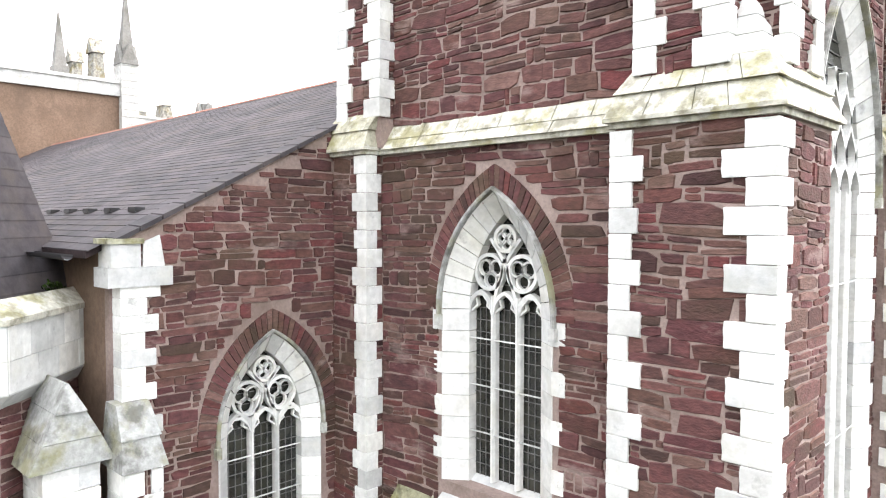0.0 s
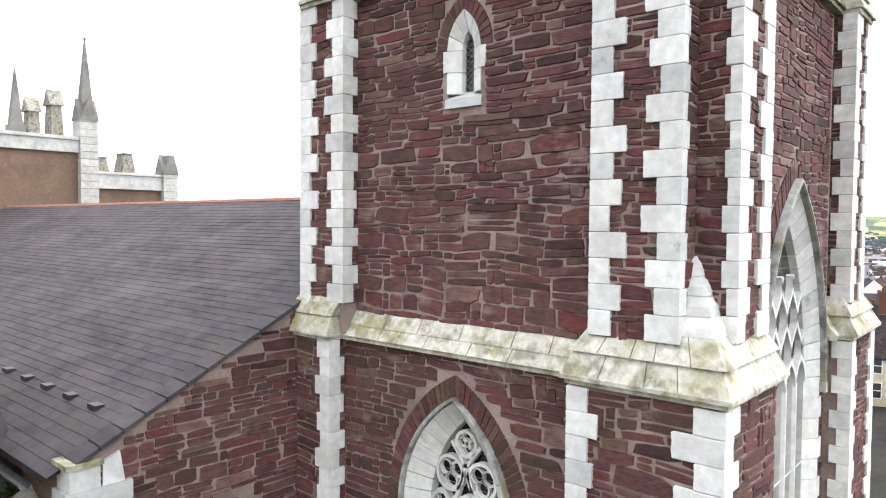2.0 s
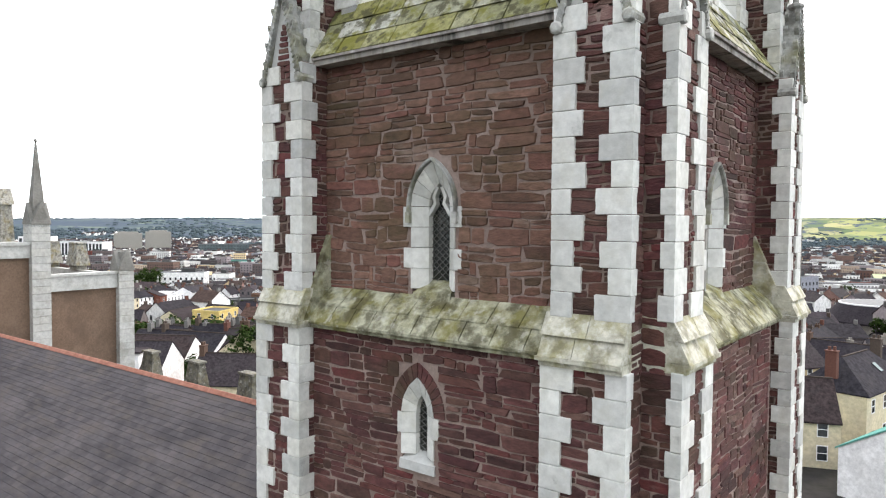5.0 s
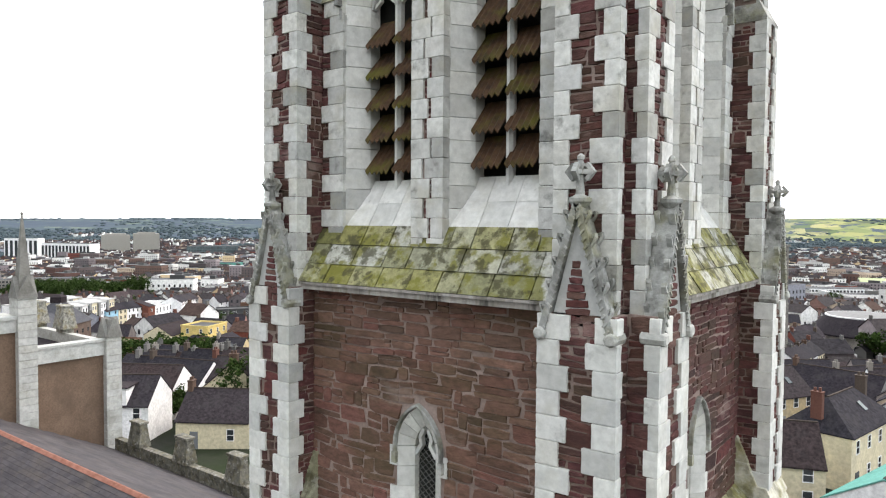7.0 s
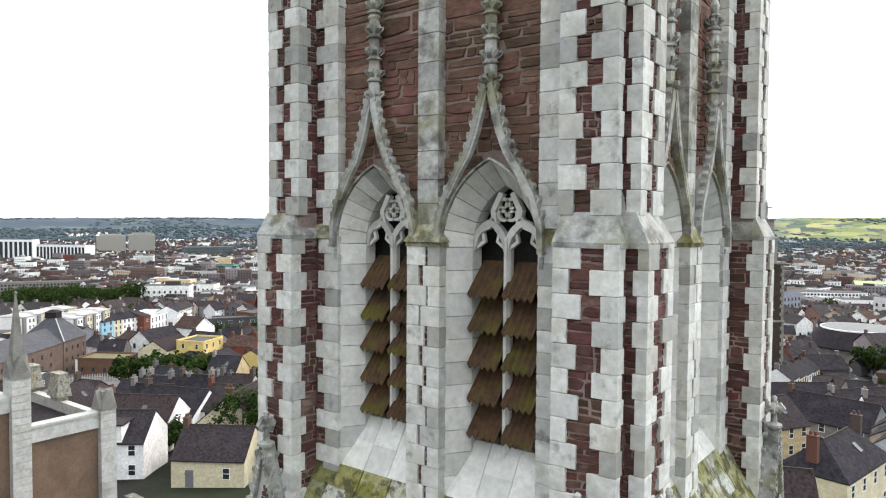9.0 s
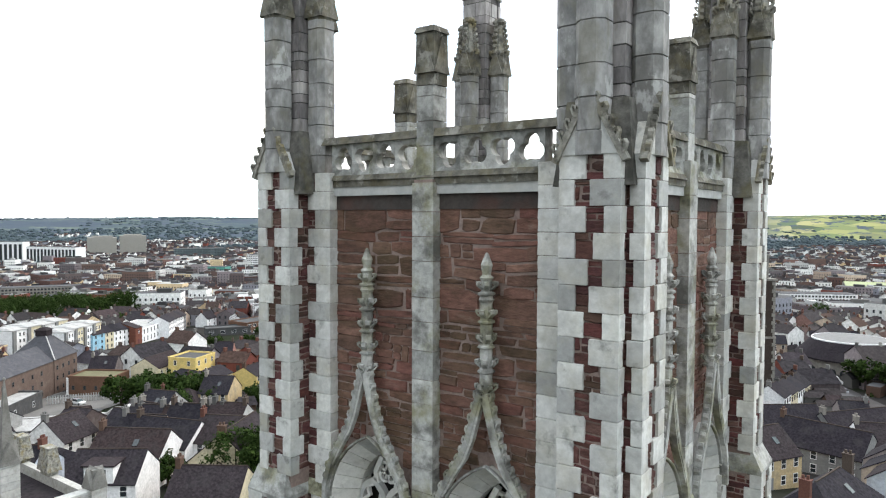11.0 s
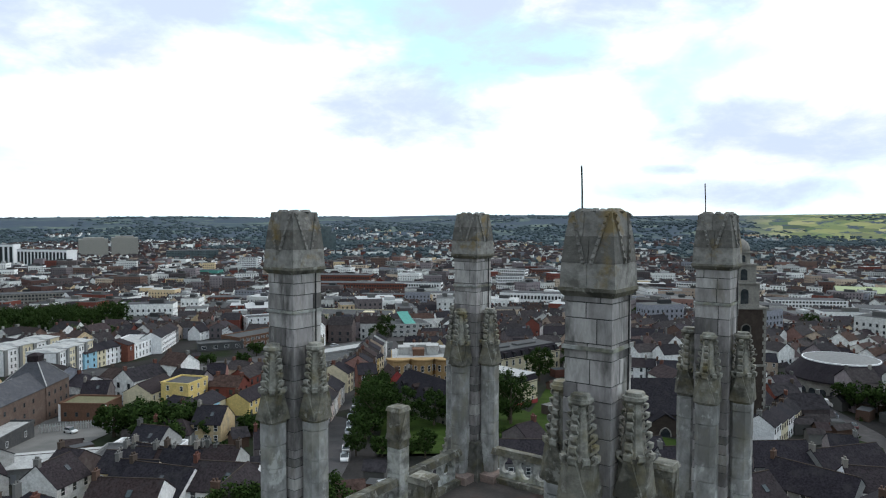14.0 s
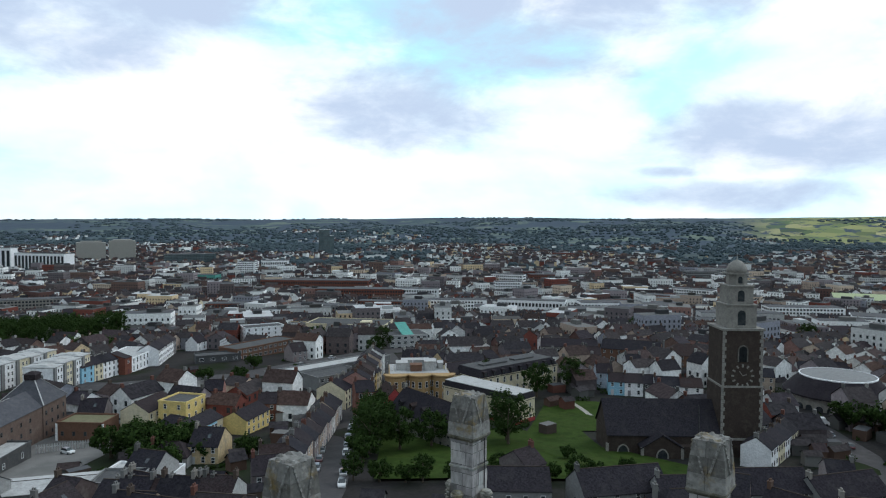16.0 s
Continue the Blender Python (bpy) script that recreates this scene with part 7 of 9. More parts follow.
taken += [(-60, 143, 8), (-51, 138, 9), (-42, 142, 8), (-36, 146, 8), (-57, 126, 7), (-57, 160, 8), (-46, 152, 8), (-32, 152, 7)]
taken += [(-86, 92, 11), (-76, 104, 11), (-98, 104, 10), (-70, 94, 8)]
taken += [(-240, 128, 14), (-228, 148, 16), (-222, 170, 16), (-250, 146, 12), (-258, 163, 10), (-236, 190, 14), (-246, 176, 12), (-262, 150, 12), (-270, 172, 10), (-282, 180, 8), (-206, 138, 10), (-210, 156, 10)]
taken += [(0, 0, 26), (-14, 0, 16), (-26, 0, 18), (-42, -2, 20), (-8, -12, 12)]


# ---- landmark church with clock tower ----
def clock_church():
    t = thing("clock_tower_church", "old stone church with a stepped clock tower and domed lantern", "church", at=(-36.4, 179.3, -12.8), turn=34.5)
    taken.extend([(-38.5, 178, 13), (-52, 168, 13), (-62, 162, 12), (-72, 155, 8)])
    for z0, z1, r in ((-4, 8.3, 5.35), (8.3, 21.8, 5.2), (21.8, 36.6, 5.05)):
        part("tower_wall", Mb().box(-r, r - .02, -r, r, z0, z1), M_DARKSTONE, t, "dark red sandstone tower wall")
        part("pale_face", Mb().box(r - .3, r + .03, -r + .02, r - .02, z0, z1), M_PALESTONE, t, "pale limestone tower face")
    for z, r in ((8.3, 5.5), (21.8, 5.35), (36.4, 5.45)):
        part("string_course", Mb().box(-r, r, -r, r, z, z + .5), M_PALESTONE, t)
    for z0, z1, r in ((-4, 8.3, 5.4), (8.8, 21.8, 5.25), (22.3, 36.4, 5.1)):
        for sx in (-1, 1):
            n = int((z1 - z0) / 1.0)
            for i in range(n):
                w = .9 if i % 2 else .55
                x0, x1 = sorted((sx * r, sx * (r - w)))
                part("quoin", Mb().box(x0, x1, -r - .04, -r + .3, z0 + i, z0 + i + .92), M_PALESTONE, t)
    for k, (ax, ay) in enumerate(((0, -1), (1, 0))):
        g = Mb()
        cz, R, off = 24.9, 3.0, 5.12 if k == 0 else 5.14
        pt = lambda a, r, o: ((r * math.cos(a), -(off + o), cz + r * math.sin(a)) if k == 0 else (off + o, r * math.cos(a), cz + r * math.sin(a)))
        g.rings([[pt(2 * math.pi * j / 24, R, -.1) for j in range(24)], [pt(2 * math.pi * j / 24, R, .1) for j in range(24)]])
        cl = part("clock_face", g, M_DARKSTONE, t, "round dark clock face with pale hour marks")
        for j in range(12):
            a = 2 * math.pi * j / 12
            p, q = Vector(pt(a, R * .72, .14)), Vector(pt(a, R * .97, .14))
            part("hour_mark", Mb().bar([p, q], .42, .08, up=(0, 1, 0) if k == 0 else (1, 0, 0)), M_PALESTONE, cl)
        for a, L_ in ((2.2, 1.5), (.3, 1.1)):
            part("clock_pointer", Mb().bar([pt(0, 0, .18), pt(a, L_, .18)], .16, .06, up=(0, 1, 0) if k == 0 else (1, 0, 0)), M_PALESTONE, cl)
    for k in range(2):
        for zb, w, zs in ((28.4, 1.0, 31.4), (14.0, .7, 16.4) if k else (28.4, 1.0, 31.4)):
            m, fr = Mb(), Mb()
            o = outline(0, zb, zs, w, w * 1.02)
            m.prism(o, "y", -5.14, -5.0)
            fr.bar([(u, -5.12, z) for u, z in outline(0, zb, zs, w + .15, w * 1.02 + .15)], .3, .3)
            for mm, mt_, nm in ((m, M_GLASSB, "louvre_window"), (fr, M_PALESTONE, "window_frame")):
                part(nm, mm, mt_, t, turn=90.0 * k)
    lan = part("lantern", Mb().box(-3.8, 3.8, -3.8, 3.8, 36.9, 42.6), M_PALESTONE, t, "pale stone lantern in three diminishing tiers")
    part("tier", Mb().box(-3.15, 3.15, -3.15, 3.15, 42.9, 47.4), M_PALESTONE, lan)
    part("tier", Mb().rings([[(2.6 * math.cos(j * .785 + .39), 2.6 * math.sin(j * .785 + .39), z) for j in range(8)] for z in (47.7, 50.6)]), M_PALESTONE, lan)
    for z, r in ((42.6, 4.1), (47.4, 3.45), (50.5, 2.75)):
        part("cornice", Mb().box(-r, r, -r, r, z, z + .35), M_PALESTONE, lan)
    part("dome", Mb().rings([[(r * math.cos(j * .524), r * math.sin(j * .524), z) for j in range(12)] for r, z in ((2.6, 50.8), (2.5, 51.9), (1.95, 53.1), (1.0, 53.9), (.15, 54.2), (.08, 55.6))]), M_PALESTONE, lan, smooth=True)
    part("weather_vane", Mb().bar([(-.9, 0, 55.2), (0, 0, 55.35), (.9, 0, 55.2)], .5, .12), M_IRON, lan)
    for k in range(2):
        for r, zb, zs, w in ((3.8, 37.6, 40.4, 1.0), (3.15, 43.6, 45.6, .85), (2.42, 48.2, 49.4, .55)):
            part("lantern_opening", Mb().prism(outline(0, zb, zs, w, w * 1.02, 6), "y", -r - .04, -r + .3), M_GLASSB, lan, turn=90.0 * k)
    n = part("nave_wall", Mb().box(-34, -5, -5.5, 9, -4, 9.6).prism([(-5.5, 9.6), (9, 9.6), (1.75, 16.8)], "x", -33.9, -5), M_DARKSTONE, t, "dark stone nave wall")
    r = Mb()
    for q in (-1, 1):
        y0, y1 = 1.75 + q * 7.7, 1.75
        a = [(-34.3, y0, 9.2), (-5, y0, 9.2), (-5, y1, 16.9), (-34.3, y1, 16.9)]
        r.hexa(a + [(x, y, z + .2) for x, y, z in a])
    part("nave_roof", r, M_SLATE_O, t, "dark slate nave roof")
    part("transept", Mb().box(-26, -16, -9, -5.4, -4, 7.2).prism([(-26, 7.2), (-16, 7.2), (-21, 10.2)], "y", -9, -2), M_DARKSTONE, t)
    tr = Mb()
    for q in (-1, 1):
        a = [(-21 + q * 5.4, -9.3, 7.0), (-21 + q * 5.4, 0, 7.0), (-21, 0, 10.4), (-21, -9.3, 10.4)]
        tr.hexa(a + [(x, y, z + .2) for x, y, z in a])
    part("transept_roof", tr, M_SLATE_O, t)
    part("aisle", Mb().box(-15.8, -6, -7.6, -5.4, -4, 7.2), M_DARKSTONE, t)
    for x, y in ((-21, -9.0), (-10.5, -7.6), (-30, -5.5)):
        part("nave_window", Mb().prism(outline(x, 1.6, 5.2, 1.25, 1.6, 6), "y", y - .06, y + .2), M_GLASSB, t)
        part("window_frame", Mb().bar([(u, y - .06, z) for u, z in outline(x, 1.6, 5.2, 1.4, 1.75, 6)], .3, .25), M_PALESTONE, t)
    for x, y in ((-26, -9), (-16, -9), (-6, -7.6), (-34, -5.5)):
        part("quoin_strip", Mb().box(x - .35, x + .35, y - .08, y + .4, -4, 7.3), M_PALESTONE, t)


clock_church()


def market_hall():
    t = thing("round_market_hall", "round stone hall with a dark cone roof and white ring skylight", "hall", at=(-21.3, 261.0, -14.2))
    taken.extend([(-21.3, 261, 21)])
    circ = lambda r, z, n=36: [(r * math.cos(2 * math.pi * j / n), r * math.sin(2 * math.pi * j / n), z) for j in range(n)]
    part("wall", Mb().rings([circ(16.2, -4), circ(16.2, 7)]), M_PALESTONE, t, "pale stone wall with arches")
    part("roof", Mb().rings([circ(17.2, 6.8), circ(17.2, 7.3), circ(12.0, 12.6), circ(11.0, 12.6)]), M_SLATE_O, t, "dark slate cone roof")
    part("ring", Mb().rings([circ(12.1, 12.5), circ(12.1, 12.9), circ(11.75, 12.95), circ(11.75, 12.6)], caps=False), M_WHITE, t, "white ring round the skylight")
    part("skylight", Mb().rings([circ(11.7, 12.8), circ(3, 13.3)]), M_GREY, t)
    for i in range(11):
        a = math.radians(-150 + 12 * i)
        ob = part("arch_opening", Mb().prism(outline(0, 0, 3.4, 1.1, 1.1, 6), "y", -16.35, -16.0), M_GLASSB, t)
        ob.matrix_basis = pose(0, 0, 0, 0, 0, math.degrees(a) + 90)
    part("porch", Mb().box(4, 16, -20, -10, -4, 4.5).prism([(4, 4.5), (16, 4.5), (10, 7)], "y", -20, -10), M_PALESTONE, t)


market_hall()


def row_of(kind, n, x0, y0, x1, y1, r=3.2, dz=0.0, yaw=None):
    """Houses in a straight row; the front looks to the right of the way along the row."""
    a = math.degrees(math.atan2(y1 - y0, x1 - x0)) if yaw is None else yaw
    for i in range(n):
        u = (i + .5) / n
        t = kind[i % len(kind)]
        clone(t, x0 + (x1 - x0) * u, y0 + (y1 - y0) * u, a, dz, r)



# pattern houses, each used where it stands and then repeated
H1 = place(house("terrace_house", "painted two-storey terrace house with slate roof and chimney", 5.6, 8.0, 5.6, 2.5, group="terrace houses"), -101.5, 78.5, 53, r=4)
H2 = place(house("terrace_house", "plain rendered two-storey terrace house under dark slates", 6.2, 7.6, 5.9, 2.8, chim=2, group="terrace houses"), -106, 84.5, 53, r=4)
H3 = place(house("gabled_house", "small gabled house with a slate roof and rooflight", 7.5, 8.5, 4.8, 3.4, cols=3, skylight=True, group="town houses"), -128, 70, 20, r=5)
H4 = place(house("town_house", "three-storey rendered town house with slate roof", 6.0, 9.0, 8.6, 2.6, cols=2, floors=3, chim=2, group="town houses"), -140, 150, 50, r=5)
H5 = place(house("bungalow", "low rendered cottage with a hipped slate roof", 9.5, 8.0, 3.2, 2.6, cols=3, floors=1, hip=3.0, group="town houses"), -118, 62, 75, r=5)
H6 = place(house("flat_roofed_building", "plain flat-roofed commercial building", 12, 10, 7.0, 0, cols=4, floors=2, chim=0, flat=True, door=False, group="commercial buildings"), -345, 310, 30, r=8)

# rows along the parked street
row_of([H1, H2, H1], 9, -108, 89, -146, 141, 3.4)
row_of([H4, H1, H4, H2], 9, -151, 158, -184, 205, 3.6)
row_of([H2, H1], 6, -92, 63, -112, 52, 3.4)
# near streets beyond the nave
for i, (k, x, y, a) in enumerate(((H3, -100, 50, 30), (H5, -104, 36, 15), (H3, -116, 44, 110), (H1, -122, 50, 20), (H2, -122, 34, 20), (H3, -134, 38, 100), (H1, -146, 30, 60),
                                  (H2, -92, 28, 30), (H1, -144, 44, 15), (H3, -108, 22, 40), (H5, -126, 18, 70), (H5, -142, 84, 40), (H3, -138, 92, 30), (H1, -96, 62, 20), (H3, -110, 58, 12))):
    clone(k, x, y, a, 0, 5)
dorm = place(house("dormer_house", "white rendered house with a large dormer window", 9, 8, 5.0, 3.0, M_WHITE, cols=3, chim=0), -80.5, 34, 38, r=6)
part("dormer", Mb().box(-1.8, 1.8, -4.1, -.5, 5.0, 7.2), M_WHITE, dorm)
part("dormer_roof", Mb().box(-2.1, 2.1, -4.4, -.2, 7.2, 7.4), M_SLATE_O, dorm)
put("dormer_window", WIN_WIDE, dorm, 0, -4.1, 5.5)
seat(house("gabled_house", "pale yellow gabled house with dark slate roof", 11, 9.5, 5.5, 4.0, M_CREAM, cols=3, chim=1, door=False, group="town houses"), -73.5, 48.5, 118, 11, 9.5)
seat(house("gabled_house", "low gabled house with dark slate roof beside the lane", 9, 8, 3.4, 3.0, M_CREAM, cols=2, floors=1, chim=1, group="town houses"), -67, 39.5, 34, 9, 8)
for i, (x, y, a, w) in enumerate(((-91.5, 43.5, 32, 11), (-94.5, 51, 20, 12), (-86, 57, 28, 11))):
    seat(house("gabled_house", "white rendered house with a dark slate roof and rooflight", w, 8.5, 4.6, 3.2, M_WHITE, cols=3, chim=1, skylight=True, group="town houses"), x, y, a, w, 8.5)

# yellow works and the buildings round the yard
seat(house("yellow_building", "yellow rendered block with flat roof", 10, 9, 8.5, 0, M_YELLOW, cols=3, floors=3, chim=0, flat=True, door=False, sides=2, cat="building"), -175, 109, 112, 10, 9)
seat(house("yellow_building", "cream gabled wing of the yellow works under slates", 14, 9, 6.3, 2.6, M_CREAM, cols=5, floors=2, chim=0, cat="building"), -183.5, 103.5, 115, 14, 9)
seat(house("works_building", "dark rubble stone shed with slate roof", 10, 8, 4.6, 1.6, M_MILL, cols=2, floors=1, chim=0, cat="building"), -186, 106, 22, 10, 8)
seat(house("works_building", "cream rendered works house with hipped dark slate roof", 11, 8, 4.4, 2.6, M_CREAM, cols=2, floors=1, hip=2.4, chim=0, sides=1, cat="building"), -162.5, 99.5, 8, 11, 8)
blue_works = seat(house("works_building", "long cream works range with a blue glazed upper front", 15, 8, 5.0, 2.0, M_CREAM, cols=5, floors=1, chim=1, cat="building"), -158.5, 102, 112.5, 15, 8)
part("glazed_front", Mb().box(-7, 4, -4.25, -3.9, 2.7, 4.7), M_BLUE, blue_works, "pale blue framed strip of glazing")
for i in range(7):
    put("window", WIN_WIDE, blue_works, -6.2 + 1.57 * i, -4.25, 3.0, 0, (.7, 1, .95))
seat(house("yellow_building", "low yellow range with slate roof", 13, 8, 4.6, 2.2, M_YELLOW, cols=5, floors=2, chim=1, cat="building"), -157, 118, 110, 13, 8)
shed_b = seat(house("works_building", "brown brick shed with white quoins and olive flat roof", 13, 9, 5.0, 0, M_BRICK, roofm=plain("olive_sheet_roof", (0.15, 0.14, 0.085)), cols=4, floors=1, chim=0, flat=True, win=WIN_SMALL, door=False, cat="building"), -188, 87.7, 33, 13, 9)
for x in (-6.5, 6.5):
    part("corner_strip", Mb().box(x - .3, x + .3, -4.62, -4.3, -2, 5), M_WHITE, shed_b)
# closed box; the dark felt walls stand for the shade of an open front
seat(house("shed", "shed with pale metal roof, dark walls standing for its shaded open front", 16, 9, 4.0, 0, M_FELT, roofm=M_PALEROOF, cols=2, floors=1, chim=0, flat=True, door=False, cat="shed"), -179, 60, 128, 16, 9)
seat(house("shed", "low works shed with grey sheet roof", 22, 10, 3.2, 1.0, M_GREY, roofm=M_PALEROOF, cols=4, floors=1, chim=0, cat="shed"), -139, 57, 52, 22, 10)
seat(house("shed", "low works shed with pale sheet roof", 15, 8, 3.4, 0, M_WHITE, roofm=M_PALEROOF, cols=3, floors=1, chim=0, flat=True, cat="shed"), -131, 70, 30, 15, 8)
seat(house("shed", "dark stepped workshop with felt roof", 9, 8, 4.6, 0, M_GREY, roofm=M_FELT, cols=3, floors=1, chim=0, flat=True, cat="shed"), -126, 62, 40, 9, 8)
fence = thing("yard_fence", "pale palisade fence along the works yard", "fence", at=(-178, 80, terrain(-178, 80)), turn=60)
for i in range(34):
    part("pale", Mb().box(-10 + .6 * i, -9.75 + .6 * i, -.04, .04, -.6, 2.4), M_PALEROOF, fence)
part("rail", Mb().box(-10.2, 10.4, -.02, .08, 1.6, 1.75), M_PALEROOF, fence)


def malt_mill():
    """A long wing whose front runs on into a square block with a steep hipped roof and a vent."""
    t = thing("stone_mill", "long dark stone mill with a louvred pyramid roof", "mill", at=(-193.6, 66.7, terrain(-193.6, 66.7)), turn=127.3)
    taken.extend([(-193, 67, 11), (-203, 79, 10), (-184, 55, 11), (-178, 46, 10)])
    b, r = pitched(46, 12, 9.5, 3.4)
    for q in (b, r):
        q.v = [(x - 9, y, z) for x, y, z in q.v]
    part("wall", b, M_MILL, t, "dark rubble stone wall")
    part("roof", r, M_MILLSLATE, t)
    part("end_block", Mb().box(10.5, 23, -6.2, 6.4, -3, 9.7), M_MILL, t)
    part("pyramid_roof", Mb().taper((10.1, 23.4, -6.6, 6.8), 9.7, (15.4, 18.1, -1.3, 1.3), 15.6), M_MILLSLATE, t, "steep slate pyramid roof")
    hips = Mb()
    for x0, y0, x1, y1 in ((10.1, -6.6, 15.4, -1.3), (23.4, -6.6, 18.1, -1.3), (10.1, 6.8, 15.4, 1.3), (23.4, 6.8, 18.1, 1.3)):
        hips.bar([(x0, y0, 9.8), (x1, y1, 15.7)], .3, .14, up=(0, 0, 1))
    part("hip_flashing", hips, M_PALEROOF, t, "pale lead hip flashing")
    part("vent", Mb().box(15.2, 18.3, -1.6, 1.6, 15.6, 17.2).taper((14.9, 18.6, -1.9, 1.9), 17.2, (16, 17.5, -.6, .6), 17.9), M_SLATE_O, t)
    part("rooflight", Mb().hexa([(-6, 1.4, 12.3), (8, 1.4, 12.3), (8, 3.6, 11.05), (-6, 3.6, 11.05), (-6, 1.5, 12.5), (8, 1.5, 12.5), (8, 3.7, 11.25), (-6, 3.7, 11.25)]), M_PALEROOF, t)
    for f in range(3):
        for i in range(13):
            put("window", WIN_SMALL, t, -30 + 4.3 * i if i < 9 else 12 + 3.1 * (i - 9), -6.0 if i < 9 else -6.2, .8 + 2.9 * f)


malt_mill()


def modern_terrace():
    """White flats in two parallel rows, with coloured bays between the fronts."""
    for row, (cx, cy, yaw, n, w) in enumerate(((-263, 115.2, 125.5, 4, 6.5), (-289, 112, 117, 4, 7.5))):
        ca, sa = math.cos(math.radians(yaw)), math.sin(math.radians(yaw))
        for i in range(n):
            u = (i - (n - 1) / 2) * w
            x, y = cx + u * ca, cy + u * sa
            t = thing("apartment_block", "white modern apartment block with grey bays and flat roof", "apartment block", "modern terrace", at=(x, y, terrain(cx, cy)), turn=yaw)
            taken.append((x, y, 8))
            in_front(x, y, 7)
            h = 10.3 + (.35 if i % 2 else 0)
            part("wall", Mb().box(-w / 2, w / 2, -5.5, 5.5, -3, h), M_WHITE if i % 2 == 0 else M_CREAM, t)
            part("bay", Mb().box(-w / 2, -w / 2 + 1.5, -6.1, -5.4, 0, h + .2), M_GREY, t, "dark grey stair bay")
            part("roof", Mb().box(-w / 2 - .1, w / 2 + .1, -5.9, 5.7, h, h + .35).taper((-w / 2 + .6, w / 2 - .6, -4, 4), h + .35, (-w / 2 + 1.2, w / 2 - 1.2, -2, 2), h + .9), M_PALEROOF, t)
            for f in range(4):
                for c in (.1, 2.0):
                    put("window", WIN, t, c, -5.5, .5 + 2.5 * f)


modern_terrace()
for i, (mt_, w, lab) in enumerate(((M_BLUE, 7.4, "sky-blue three-storey house with slate roof"), (M_CREAM, 5.4, "grey and cream three-storey house with slate roof"), (M_WHITE, 5.4, "white three-storey house with slate roof"), (M_WHITE, 5.4, "white shop house with slate roof"))):
    u = (0, 6.6, 12.2, 17.8)[i]
    seat(house("street_house", lab, w, 9, 6.8, 2.4, mt_, cols=2, floors=3, chim=1, win=WIN_SMALL, group="street houses"), -266.4 - .46 * u, 124.2 + .89 * u, 117, w, 9)
seat(house("street_house", "red brick gabled house beside the white warehouse", 5, 13, 7.0, 2.0, M_REDBRICK, cols=1, floors=2, chim=0, group="street houses"), -275.6, 144.0, 119, 5, 9)
seat(house("white_warehouse", "long white two-storey building with flat roof", 30, 15, 6.3, 0, M_WHITE, roofm=M_PALEROOF, cols=9, floors=2, chim=0, flat=True, win=WIN_TALL, sides=3, cat="building"), -285, 155.4, 124.7, 30, 15)
for i in range(6):
    u = -21 + 8.2 * i
    seat(house("street_house", ("white three-storey terrace house with slate roof", "dark blue three-storey terrace house with slate roof")[i == 5], 8.0, 9, 7.2, 2.6, M_GREY if i > 4 else M_WHITE, cols=3, floors=3, chim=1, win=WIN_SMALL, group="street houses"), -300.4 - .745 * u, 180.1 + .667 * u, 138.2, 8, 9)
seat(house("gabled_house", "small white gabled house by the junction", 9, 7, 4.6, 3.4, M_WHITE, cols=2, chim=1, group="town houses"), -316, 212, 112, 9, 7)
for i in range(3):
    seat(house("town_house", "white stepped house with slate roof and parapets", 5.5, 8, 5.4 - .5 * i, 2.0, M_WHITE, cols=2, chim=1, group="town houses"), -296 + 5.2 * i, 218 - 3.2 * i, 100, 5.5, 8)
seat(house("pub_building", "low dark flat-roofed roadside building", 20, 9, 3.2, 0, M_FELT, cols=4, floors=1, chim=0, flat=True, win=WIN_WIDE, door=False, cat="building"), -268, 190, 60, 20, 9)
# buildings round the park
parish = seat(house("parish_house", "large grey house with steep dark slate roof and rooflights", 30, 11, 5.8, 5.2, M_PALESTONE, cols=9, floors=2, chim=2, win=WIN_SMALL, cat="building"), -107, 143, -17.3, 30, 11)
for i in range(5):
    part("dormer", Mb().box(-11.4 + 5.5 * i, -10.0 + 5.5 * i, -4.6, -2.2, 6.4, 8.2).prism([(-11.6 + 5.5 * i, 8.2), (-9.8 + 5.5 * i, 8.2), (-10.7 + 5.5 * i, 9.0)], "y", -4.8, -2.0), M_SLATE_O, parish)
    put("dormer_window", WIN_SMALL, parish, -10.7 + 5.5 * i, -4.62, 6.75)
seat(house("red_house", "red rendered gable house with slate roof", 11, 8, 6.6, 4.2, M_PINK, cols=2, floors=2, chim=1, cat="house"), -130, 151, 145, 11, 8)
COLOURS = (M_CREAM, M_GREY, plain("teal_render", (0.16, 0.30, 0.30)), plain("pink_render", (0.48, 0.25, 0.28)), M_YELLOW, M_YELLOW, M_CREAM)
for i in range(7):
    u = -15.3 + 5.1 * i
    seat(house("terrace_house", "brightly painted two-storey terrace house under brown slates", 5.1, 10, 6.5, 2.8, COLOURS[i], cols=2, floors=3, chim=1, win=WIN_SMALL, group="painted terrace"), -160.2 - .368 * u, 165.8 + .93 * u, 111.6, 5.1, 8)


